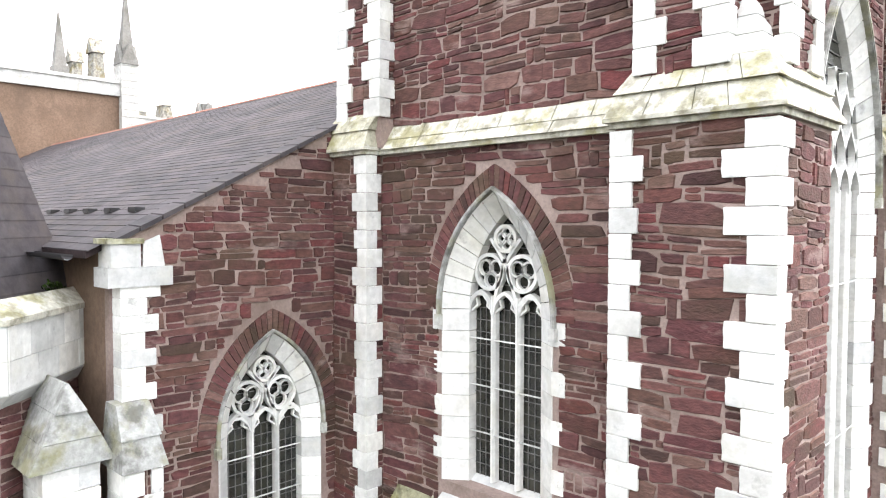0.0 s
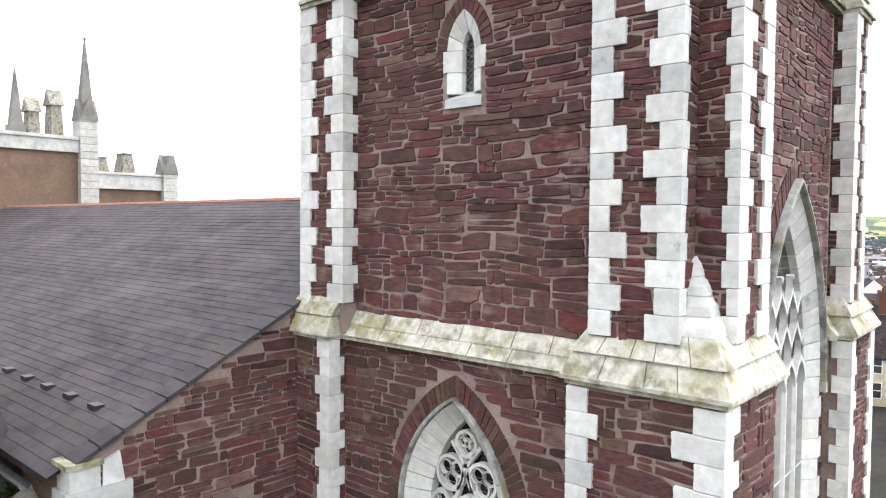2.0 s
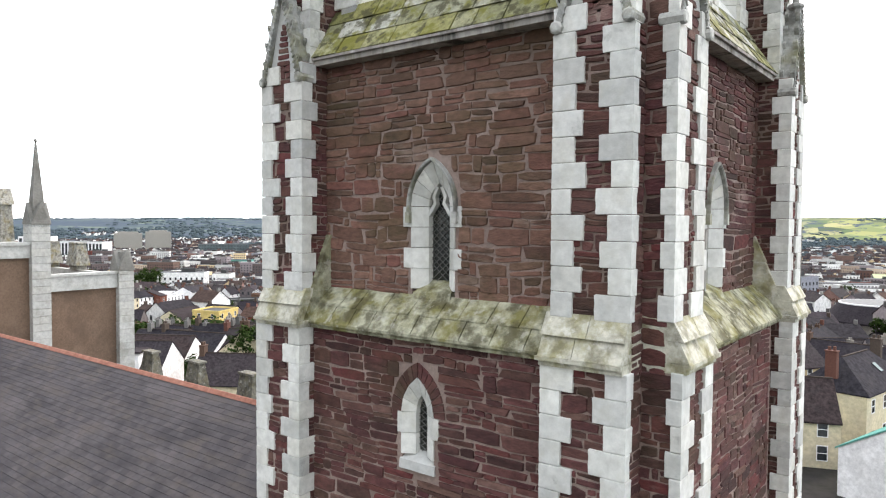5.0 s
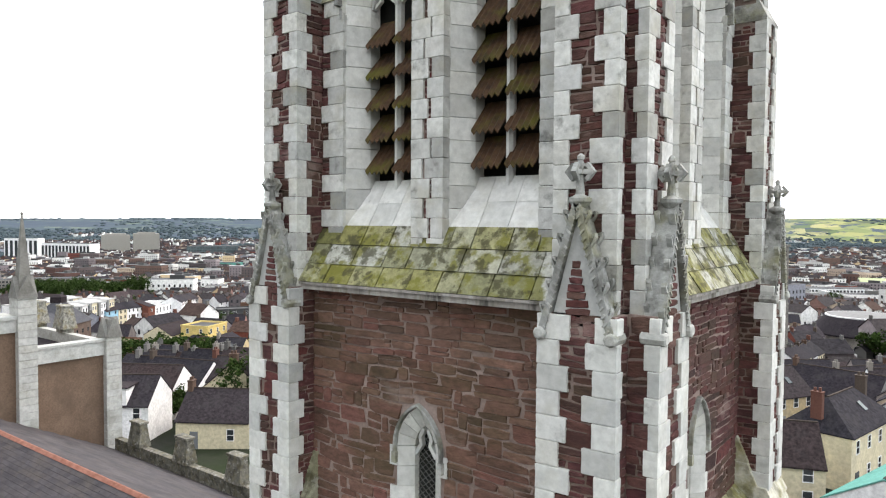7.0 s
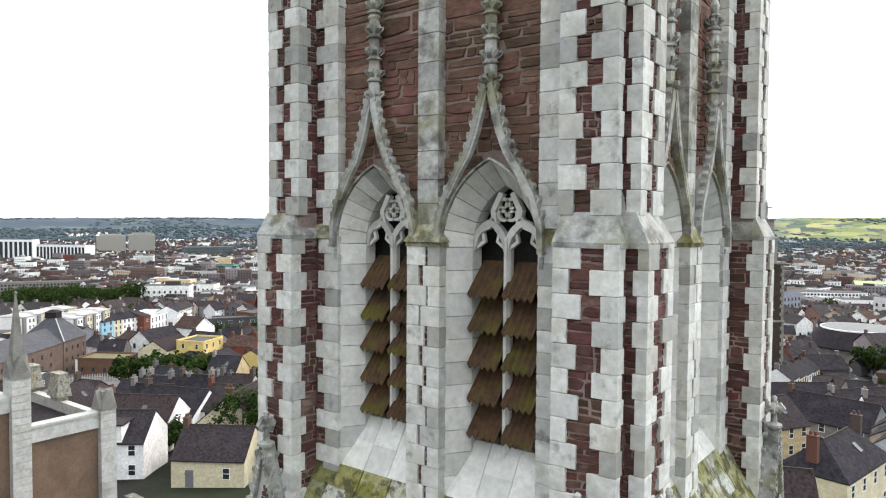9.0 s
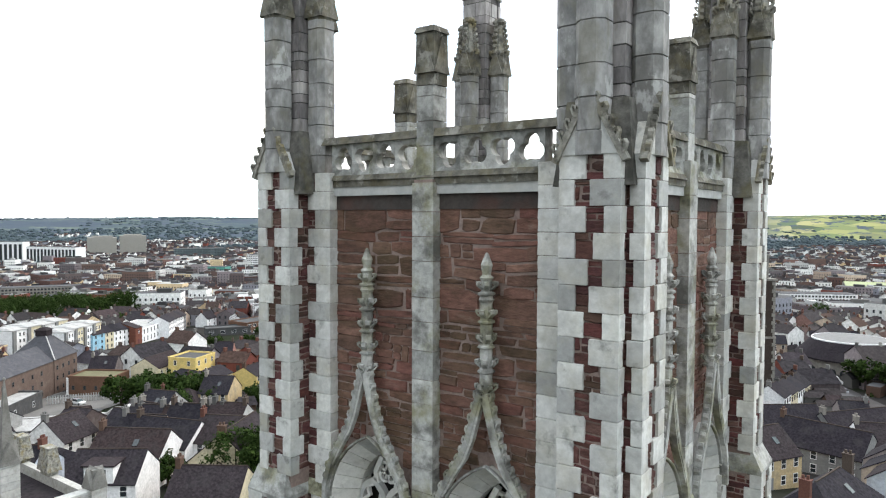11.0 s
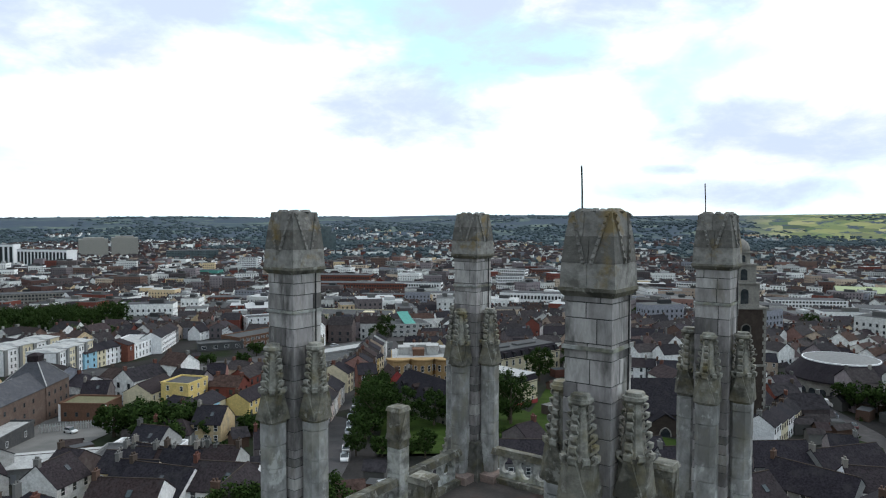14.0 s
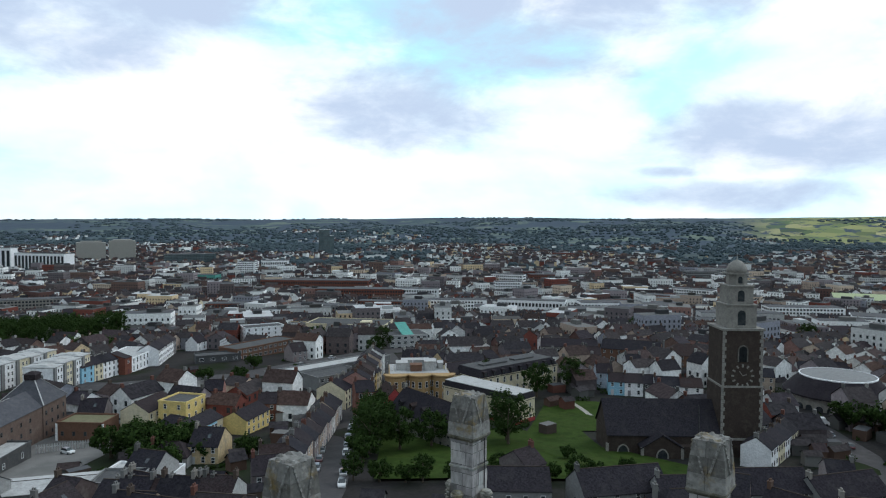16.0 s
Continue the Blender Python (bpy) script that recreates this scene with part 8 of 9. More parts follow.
def buff_building():
    """Three round bays under a moulded cornice, with plant on the roof."""
    t = seat(thing("buff_building", "buff brick building with round-cornered bays and roof plant", "building"), -144.9, 184.6, 40.7, 22, 18)
    part("wall", Mb().box(-10.6, 10.6, -7, 9, -3, 8.6), M_ORANGE, t)
    part("roof", Mb().box(-10.3, 10.3, -6.8, 8.8, 8.6, 8.75), M_PALEROOF, t)
    for k, cx in enumerate((-8.2, 0, 8.2)):
        circ = lambda r, z: [(cx + r * math.cos(a), -7 + r * math.sin(a), z) for a in (math.pi + math.pi * j / 12 for j in range(13))]
        b = part("round_bay", Mb().rings([circ(3.9, -3), circ(3.9, 8.3)]), M_ORANGE, t)
        part("cornice", Mb().rings([circ(4.0, 7.9), circ(4.4, 8.2), circ(4.4, 8.7), circ(3.8, 8.75)]), M_ORANGE, b)
        for f in range(2):
            for j in range(5):
                a = math.pi + math.pi * (j + .5) / 5
                put("window", WIN_TALL, b, cx + 3.93 * math.cos(a), -7 + 3.93 * math.sin(a), .8 + 3.6 * f, math.degrees(a) + 90)
    for x0, x1, y0, y1, h in ((-8, -4, -2, 3, 2.6), (-3, 1, -4, 0, 2.2), (2, 6, -3, 3, 3.2), (7, 9, 0, 5, 2.0), (-6, 4, 4, 8, 2.4)):
        part("roof_plant", Mb().box(x0, x1, y0, y1, 8.7, 8.7 + h).box(x0 - .15, x1 + .15, y0 - .15, y1 + .15, 8.7 + h, 8.85 + h), M_PALEROOF if x0 != -3 else M_BRICK, t, "pale metal plant housing")
    for x, y in ((-9, -5), (-2, 2), (6.5, 4), (9.5, -4)):
        part("vent_pipe", Mb().box(x - .2, x + .2, y - .2, y + .2, 8.7, 11.6), M_WHITE, t)


buff_building()
lb = seat(house("long_building", "long cream building with white roof and dark attic storey", 30, 9.4, 7.0, 0, M_CREAM, roofm=M_WHITE, cols=8, floors=2, chim=0, flat=True, door=False, sides=2, cat="building"), -109.6, 175, -8, 30, 9.4)
part("attic", Mb().taper((-15.2, 15.2, -4.9, 4.9), 7.0, (-14.6, 14.6, -4.2, 4.2), 9.3), M_SLATE_O, lb, "dark slate attic storey")
part("attic_roof", Mb().box(-14.7, 14.7, -4.3, 4.3, 9.3, 9.5), M_PALEROOF, lb, "pale membrane roof")
part("plinth", Mb().box(-15.1, 15.1, -4.8, 4.8, -3, 1.4), M_PINK, lb, "red painted plinth")
sc = seat(house("long_building", "cream school building with dark mansard roof and dormers", 40, 14, 7.2, 0, M_CREAM, cols=12, floors=2, chim=0, flat=True, win=WIN_TALL, door=False, sides=4, cat="building"), -123.6, 211, 75.3, 40, 14)
part("mansard", Mb().taper((-20.3, 20.3, -7.3, 7.3), 7.3, (-18.6, 18.6, -5.6, 5.6), 10.2), M_SLATE_O, sc, "dark slate mansard roof")
part("roof_deck", Mb().box(-18.5, 18.5, -5.5, 5.5, 10.2, 10.35).box(-14, -2, -2, 1, 10.3, 10.9).box(2, 12, -2, 1, 10.3, 10.9), M_FELT, sc)
for i in range(9):
    x = -17.6 + 4.4 * i
    part("dormer", Mb().box(x - .7, x + .7, -7.2, -5.2, 7.8, 9.6).taper((x - .85, x + .85, -7.35, -5.2), 9.6, (x - .7, x + .7, -7.2, -5.2), 9.8), M_SLATE_O, sc)
    put("dormer_window", WIN_SMALL, sc, x, -7.22, 8.1)
seat(house("annexe_house", "cream gabled annexe with slate roof", 12, 9, 7.4, 3.2, M_CREAM, cols=3, floors=2, chim=1, cat="building"), -136, 196, 75, 12, 9)
seat(house("church_hall", "long low hall with a dark slate roof and red chimney", 13, 9, 3.4, 3.0, M_GREY, cols=4, floors=1, chim=0, cat="hall"), -59, 104, 35, 13, 9)
# beyond the road
seat(house("white_hotel", "white four-storey block with lower wing and flat roof", 23, 13, 9.5, 0, M_WHITE, cols=6, floors=4, chim=0, flat=True, door=False, win=WIN_SMALL, sides=3, cat="building"), -316.7, 257.3, 66.3, 23, 13)
seat(house("brick_office", "long low brown brick office block", 39, 13, 5.6, 0, M_BRICK, cols=12, floors=2, chim=0, flat=True, win=WIN_WIDE, door=False, cat="building"), -270, 216, 93, 39, 13)
cp = seat(house("car_park", "long beige concrete deck building", 50, 26, 9.2, 0, M_CREAM, cols=3, floors=1, chim=0, flat=True, win=WIN_SMALL, door=False, cat="building"), -298, 312, 28, 50, 26)
# dark panels on the closed walls give the shade inside the decks
for f in range(3):
    for i in range(8):
        part("deck_opening", Mb().box(25 - .1, 25.12, -12 + 3.1 * i, -9.8 + 3.1 * i, 1.2 + 2.7 * f, 2.4 + 2.7 * f), M_GLASSB, cp, "dark panel standing for the shade inside a parking deck")
    for i in range(4):
        part("deck_opening", Mb().box(5 + 4.6 * i, 8.8 + 4.6 * i, -13.12, -12.9, 1.2 + 2.7 * f, 2.4 + 2.7 * f), M_GLASSB, cp)
part("stair_tower", Mb().box(10, 16, -13.6, -7, -3, 11.6), M_CREAM, cp)
gl_b = seat(house("glazed_building", "pale grey building with a sloping teal glazed atrium", 21, 18, 7.6, 0, M_PALEROOF, cols=6, floors=3, chim=0, flat=True, win=WIN_WIDE, door=False, sides=4, cat="building"), -228, 279.5, 55, 21, 18)
for k in range(6):
    y0 = -9 + 3.0 * k
    z0, z1 = 7.8 + .45 * k + .05 * k * k, 7.8 + .45 * (k + 1) + .05 * (k + 1) ** 2
    part("atrium_pane", Mb().hexa([(-3, y0, z0 - .2), (3.2, y0, z0 - .2), (3.2, y0 + 2.95, z1 - .2), (-3, y0 + 2.95, z1 - .2), (-3, y0, z0), (3.2, y0, z0), (3.2, y0 + 2.95, z1), (-3, y0 + 2.95, z1)]), M_TEAL, gl_b, "teal glass atrium roof")
seat(house("long_shed", "long low building with pale roof", 56, 9, 4.6, 0, M_GREY, roofm=M_PALEROOF, cols=14, floors=1, chim=0, flat=True, door=False, cat="building"), -195, 191, 80.7, 56, 9)
seat(house("grey_office", "low dark grey building with flat felt roof", 20, 12, 5.0, 0, M_GREY, roofm=M_FELT, cols=6, floors=2, chim=0, flat=True, win=WIN_WIDE, door=False, cat="building"), -180, 176, 80, 20, 12)
# grey stone and brick ranges beyond the old church
seat(house("stone_range", "long grey stone range with slate roof", 27, 12, 6.0, 3.0, M_PALESTONE, cols=8, floors=2, chim=2, cat="building"), -140, 298, 26.5, 27, 12)
seat(house("brick_range", "brown brick hall with broad slate roofs", 27, 14, 6.0, 3.6, M_BRICK, cols=8, floors=2, chim=1, cat="building"), -113, 310, 15, 27, 14)
seat(house("brick_range", "brown brick hall with hipped slate roof", 20, 14, 5.5, 4.2, M_BRICK, cols=6, floors=2, chim=1, hip=6, cat="building"), -88, 312, 18, 20, 14)
for i, (mt_, w, lab) in enumerate(((M_BLUE, 6, "light blue two-storey house with slate roof"), (M_WHITE, 6.4, "white two-storey house with slate roof"), (M_FELT, 4.5, "dark painted house with white window frames"), (M_WHITE, 8.5, "white rendered house with slate roof"), (M_WHITE, 7.5, "white house at the end of the row"))):
    u = (-6, .2, 5.8, 12.6, 21)[i]
    seat(house("street_house", lab, w, 8, 5.0, 2.4, mt_, cols=2, floors=2, chim=1, group="street houses"), -83 + .9 * u, 231 + .35 * u - (2 if i > 2 else 0), 26, w, 8)
# streets at the foot of the tower on the far side
for i, (k, x, y, a) in enumerate(((H2, 3, 92, 82), (H1, 2, 98, 82), (H2, 1.5, 104, 82), (H2, 13, 96, -98), (H1, 13, 102, -98), (H2, 12, 108, -98),
                                  (H3, -16, 100, 60), (H5, -30, 112, 40), (H3, -24, 122, 10), (H1, -40, 214, 62), (H2, -44, 207, 62), (H3, -36, 200, 70))):
    clone(k, x, y, a, 0, 4.5)
for i in range(4):
    u = -10.6 + 7.1 * i
    seat(house("terrace_house", "cream two-storey terrace house facing the lane", 7, 7, 5.5, 2.4, M_CREAM if i % 2 else M_WHITE, cols=3, floors=2, chim=1, win=WIN_SMALL, group="lane terrace"), -27.6 + .052 * u, 181 + u, 87, 7, 7)
place(house("corner_house", "cream corner house with hipped slate roof", 13, 7.0, 6.0, 2.9, M_CREAM, cols=4, floors=2, hip=3.0, chim=2, skylight=True), -3.6, 74, 78, r=6)
place(house("gabled_house", "cream gabled house with dark slate roof and white verge", 9, 7, 4.4, 3.2, M_CREAM, cols=3, floors=2, chim=1, group="town houses"), -8, 60, 22, r=6)
seat(house("long_house", "long dark house with plain slate roof", 14, 9, 4.4, 3.4, M_GREY, cols=5, floors=2, chim=1, cat="house"), -9.5, 116, -12, 14, 9)
seat(house("white_house", "white two-storey house with dark door and slate roof", 9, 8, 5.8, 2.8, M_WHITE, cols=2, floors=2, chim=1), -1.6, 120.5, 24, 9, 8)
for x, y, a, w in ((-20, 135, 40, 15), (-8, 143, 52, 16), (-42, 113, 48, 17), (-28.5, 118, 40, 16), (12, 128, 70, 14), (8, 140, 66, 13)):
    seat(house("long_house", "long dark house with plain slate roof and one chimney", w, 9, 4.2, 3.4, M_GREY, cols=4, floors=2, chim=1, back=False, cat="house"), x, y, a, w, 9)
place(house("teal_roofed_hall", "white hall with a teal metal roof", 14, 9, 4.0, 2.8, M_WHITE, roofm=M_TEAL, cols=4, floors=1, chim=0, cat="hall"), 4.5, 57, 75, r=7)

# ---- loose rows of houses between the landmarks ----
def bearing(x, y):
    return math.degrees(math.atan2(-(x - 7.4), y + 12.8))       # to the left of +y, from where the tower is seen


rnd = random.Random(11)
dist_seeds = [(rnd.uniform(-380, 60), rnd.uniform(20, 400), rnd.choice((20, 32, 45, 60, 75, 110, 130))) for _ in range(40)]
count = 0
KINDS = [H1, H2, H1, H2, H3, H4, H1, H5, H2, H6]
for cell in range(4200):
    r, b = 60 + 270 * math.sqrt(rnd.random()), math.radians(rnd.uniform(-1, 73))
    x, y = 7.4 - r * math.sin(b), -12.8 + r * math.cos(b)
    sx, sy, a = min(dist_seeds, key=lambda s: (s[0] - x) ** 2 + (s[1] - y) ** 2)
    # settle on the rows of that quarter
    ca, sa = math.cos(math.radians(a)), math.sin(math.radians(a))
    u, v = (x - sx) * ca + (y - sy) * sa, -(x - sx) * sa + (y - sy) * ca
    row = round(v / 14.0)
    u, v = round(u / 6.3) * 6.3, row * 14.0 + (2.6 if row % 2 else -2.6)
    x, y = sx + u * ca - v * sa, sy + u * sa + v * ca
    if not free_of(x, y, 2.75) or count > 42:
        continue
    clone(rnd.choice(KINDS[:6] if rnd.random() < .85 else KINDS), x, y, a + (180 if row % 2 else 0), 0, 3.0)
    count += 1

# ---- the town further off, and the sheds and walls of the back yards ----
walls, roofs, flats, panes, stacks = Mb(), Mb(), Mb(), Mb(), Mb()


def far_house(x, y, a, w, d, h, rh, win):
    z = terrain(x, y) - 3
    ca, sa = math.cos(a), math.sin(a)
    P = lambda u, v, q: (x + u * ca - v * sa, y + u * sa + v * ca, z + q)
    c = [(-w / 2, -d / 2), (w / 2, -d / 2), (w / 2, d / 2), (-w / 2, d / 2)]
    H = h + 3
    k = len(walls.v)
    walls.v += [P(u, v, q) for q in (0, H) for u, v in c]
    walls.f += [(k, k + 1, k + 5, k + 4), (k + 1, k + 2, k + 6, k + 5), (k + 2, k + 3, k + 7, k + 6), (k + 3, k, k + 4, k + 7)]
    if rh:
        walls.v += [P(-w / 2, 0, H + rh), P(w / 2, 0, H + rh)]
        walls.f += [(k + 4, k + 7, k + 8), (k + 5, k + 9, k + 6)]
        j = len(roofs.v)
        e = .3
        roofs.v += [P(-w / 2 - e, -d / 2 - e, H - .1), P(w / 2 + e, -d / 2 - e, H - .1), P(w / 2 + e, d / 2 + e, H - .1), P(-w / 2 - e, d / 2 + e, H - .1), P(-w / 2 - e, 0, H + rh + .12), P(w / 2 + e, 0, H + rh + .12)]
        roofs.f += [(j, j + 1, j + 5, j + 4), (j + 2, j + 3, j + 4, j + 5)]
    else:
        j = len(flats.v)
        flats.v += [P(u * .97, v * .97, H - .05) for u, v in c] + [P(u, v, H + .02) for u, v in c]
        flats.f += [(j + 4, j + 5, j + 6, j + 7)]
        if w > 16:
            flats.hexa([P(u * .3 + w * .12, v * .3, H + q) for q in (0, 2.4) for u, v in c])
    if win:
        fl = max(1, int(h / 3.1))
        for gx, gy, half, wide in ((0, -1, d / 2, w), (0, 1, d / 2, w), (-1, 0, w / 2, d), (1, 0, w / 2, d)):
            nx, ny = gx * ca - gy * sa, gx * sa + gy * ca
            if nx * (7 - x) + ny * (-13 - y) < 0:
                continue
            n = max(2, int(wide / 3.0))
            for f in range(fl):
                for i in range(n):
                    u = -wide / 2 + wide * (i + .5) / n
                    q = 3 + .9 + f * 3.1
                    j = len(panes.v)
                    o = half + .06
                    for e, zz in ((-.55, 0), (.55, 0), (.55, 1.6), (-.55, 1.6)):
                        panes.v.append(P(gx * o - gy * (u + e), gy * o + gx * (u + e), q + zz))
                    panes.f.append((j, j + 1, j + 2, j + 3))


rnd = random.Random(21)
grid = {}


def gap_ok(x, y, r):
    k = (int(x // 30), int(y // 30))
    for i in (-1, 0, 1):
        for j in (-1, 0, 1):
            for a, b, c in grid.get((k[0] + i, k[1] + j), ()):
                if (a - x) ** 2 + (b - y) ** 2 < (r + c) ** 2:
                    return False
    grid.setdefault(k, []).append((x, y, r))
    return True


for a, b, c in taken:
    for i in range(-1, 2):
        for j in range(-1, 2):
            grid.setdefault((int((a + i * c) // 30), int((b + j * c) // 30)), []).append((a, b, c))
# far landmarks
M_SILO = plain("aged_concrete", (0.31, 0.295, 0.27), stain=[(0.20, 0.19, 0.175, .6)])
silo = thing("grain_silo", "massive beige concrete grain silo in two blocks", "silo", at=(-1472, 796, -46), turn=62)
for x0, x1, h in ((-60, -3, 43), (3, 56, 46)):
    part("block", Mb().box(x0, x1, -20, 20, 0, h), M_SILO, silo)
    for q in range(7):
        u = x0 + (x1 - x0) * (q + .5) / 7
        part("rib", Mb().box(u - .8, u + .8, -20.6, -19.9, 0, h - 2), M_SILO, silo)
    part("head_house", Mb().box(x0 + 8, x1 - 8, -14, 14, h, h + 3), M_SILO, silo)
gt = thing("glass_tower", "tall slim blue-green glass apartment tower", "tower block", at=(-1330, 1310, -44), turn=45)
part("wall", Mb().box(-14, 14, -14, 14, 0, 66), M_GLASSTOWER, gt)
part("wing", Mb().box(14, 26, -12, 12, 0, 50), M_GLASSTOWER, gt)
for f in range(16):
    part("floor_band", Mb().box(-14.3, 14.3, -14.3, 14.3, 4 * f + 3, 4 * f + 3.5), M_FLAT_I, gt)


def office(x, y, a, w, d, h, mt_, label, bands=0, slots=0):
    t = thing("office_block", label, "office block", "far office blocks", at=(x, y, terrain(x, y)), turn=a)
    part("wall", Mb().box(-w / 2, w / 2, -d / 2, d / 2, -3, h), mt_, t)
    part("roof", Mb().box(-w / 2 + .4, w / 2 - .4, -d / 2 + .4, d / 2 - .4, h, h + .4), M_FLAT_I, t)
    for f in range(bands):
        z = 1.2 + f * (h - .8) / bands
        wb = Mb()
        for i in range(int((w - 1.6) / 3.0)):
            wb.box(-w / 2 + .8 + 3.0 * i, -w / 2 + 2.7 + 3.0 * i, -d / 2 - .1, -d / 2 + .2, z, z + (h - 1) / bands * .55)
        for i in range(int((d - 1.6) / 3.0)):
            for e in (-1, 1):
                wb.box(e * w / 2 - .15, e * w / 2 + .15, -d / 2 + .8 + 3.0 * i, -d / 2 + 2.7 + 3.0 * i, z, z + (h - 1) / bands * .55)
        tagged(part("window_band", wb, M_GLASSB, t), kind="stuff")
    for i in range(slots):
        u = -w / 2 + w * (i + .5) / slots
        part("window_strip", Mb().box(u - w / slots * .3, u + w / slots * .3, -d / 2 - .1, -d / 2 + .2, 4, h - 4), M_GLASSB, t)
    taken.append((x, y, max(w, d) * .5))
    for q in (0, .25, .5):
        grid.setdefault((int(x // 30), int(y // 30)), []).append((x, y, max(w, d) * .5))


office(-1296, 584, 22, 106, 24, 30, M_WHITE, "white office block with tall window slots", slots=14)
office(-1390, 545, 40, 60, 24, 38, M_WHITE, "white office block with tall window slots", slots=7)
rnd = random.Random(77)
for i in range(16):
    b, r = rnd.uniform(13, 44), rnd.uniform(600, 1250)
    mt_ = (M_WHITE, M_WHITE, M_PALEROOF, M_REDBRICK, M_WHITE, M_GREY)[i % 6]
    office(7.4 - r * math.sin(math.radians(b)), -12.8 + r * math.cos(math.radians(b)), b + rnd.uniform(-22, 22), rnd.uniform(24, 60), rnd.uniform(14, 22), rnd.uniform(11, 18), mt_, "large commercial block with bands of dark windows", 3 + i % 2)
office(-1262, 856, 60, 100, 40, 20, M_GLASSTOWER, "dark glazed office block", 6)
office(-937, 745, 36, 30, 24, 22, M_WHITE, "white office block with bands of windows", 6)
office(-934, 800, 52, 46, 26, 22, M_WHITE, "white stepped office block", 3)
office(-657, 630, 34, 140, 26, 15, M_REDBRICK, "long red brick block with flat roof", 3)
office(-546, 600, 34, 112, 26, 13, M_REDBRICK, "long red brick block with white parapet", 3)
office(-462, 454, 24, 66, 20, 11, M_GREY, "grey stone row with flat roof", 3)
office(-381, 552, 36.5, 58, 18, 14, M_WHITE, "white four-storey corner block with many windows", 4)
office(-431, 736, 38, 33, 18, 18, M_WHITE, "white stepped block with dark window bands", 5)
office(-235, 546, 40, 50, 22, 13, M_FELT, "black glazed office block", 4)
office(-188, 530, 40, 42, 22, 15, M_WHITE, "white framed office block with dark windows", 4)
office(-156, 517, 28, 14, 16, 13, M_WHITE, "white corner block with dark windows", 4)
office(-139, 519, 30, 19, 14, 11, M_WHITE, "white corner block with dark windows", 4)
office(-118, 548, 30, 60, 16, 16, M_PALEROOF, "pale curved hall with metal roof", 2)
office(-99.6, 717, 30, 68, 20, 14, M_WHITE, "long white block with glazed balconies", 4)
office(-28, 690, 10, 60, 30, 13, M_WHITE, "white quay-side block with flat roof", 3)
office(-560, 430, 40, 60, 18, 10, M_REDBRICK, "red brick range with flat roof", 3)
office(-888, 632, 30, 30, 20, 10, M_TEAL, "teal-clad low commercial hall", 1)
office(-826, 622, 30, 56, 20, 6, M_WHITE, "open hall under a white canopy", 0)
office(-735, 290, 62, 110, 20, 14, M_PALESTONE, "long grey stone range with rows of windows", 4)
for nm_, lab_, x, y, a, w, d, h, rh, mt_ in (("long_hall", "long hall with a wide slate roof", -592, 312, 66, 66, 22, 8, 6, M_PALESTONE), ("white_range", "long white three-storey range with slate roof", -498, 257, 70, 40, 9, 9, 3, M_WHITE), ("gabled_range", "tall white gabled house", -700, 338, 110, 26, 14, 9, 6, M_WHITE),
                                         ("tall_house", "cream tall house with slate roof", -606, 414, 30, 10, 9, 9, 3, M_CREAM), ("tall_house", "pale yellow tall house with slate roof", -612, 401, 30, 10, 9, 9, 3, M_YELLOW), ("tall_house", "white gabled house with slate roof", -472, 309, 110, 12, 9, 7, 5, M_WHITE), ("green_hall", "large hall with pale green roof", -64, 882, 14, 62, 40, 10, 5, M_PALESTONE)):
    seat(house(nm_, lab_, w, d, h, rh, mt_, roofm=plain("pale_green_roof", (0.36, 0.40, 0.24)) if nm_ == "green_hall" else None, cols=max(2, int(w / 4)), floors=max(2, int(h / 3)), chim=0, back=False, door=False, win=WIN_TALL, cat="building"), x, y, a, w, d)
for i, mt_ in enumerate((M_BLUE, M_BLUE, M_GREY, M_WHITE, M_BLUE, M_PINK, M_PINK, M_PINK, M_CREAM)):
    place(house("quay_house", "painted three-storey riverside house", 6.6, 10, 7.5, 2.2, mt_, cols=3, floors=3, chim=1, back=False, win=WIN_SMALL, group="quay houses"), -64.5 + 5.2 * i, 368 + 5.0 * i, 44, r=4)

# a round wood behind the modern terrace
rnd = random.Random(77)
grove = []
for i in range(420):
    a = rnd.random()
    b = rnd.uniform(-.05, .55 - .45 * a)
    x, y = -394 + 49 * a - 92 * b, 147 + 33 * a + 44 * b
    if free_of(x, y, 3.5) or any(math.hypot(x - p, y - q) < 5 for p, q, s in grove):
        if all(math.hypot(x - p, y - q) > 3.2 for p, q, s in grove):
            grove.append((x, y, rnd.uniform(4.4, 6.2)))
            taken.append((x, y, 6.0))
rnd = random.Random(22)
for i in range(900):
    r, b = 55 + 270 * math.sqrt(rnd.random()), math.radians(rnd.uniform(-2, 74))
    x, y = 7.4 - r * math.sin(b), -12.8 + r * math.cos(b)
    if free_of(x, y, 1.0):
        far_house(x, y, rnd.choice((.5, .9, 1.3)) + rnd.uniform(-.1, .1), rnd.uniform(3, 6), rnd.uniform(2.6, 4), rnd.uniform(2.2, 3.4), rnd.choice((0, .9, 1.4)), False)
        taken.append((x, y, 2.0))
yard_sheds, walls = walls, Mb()
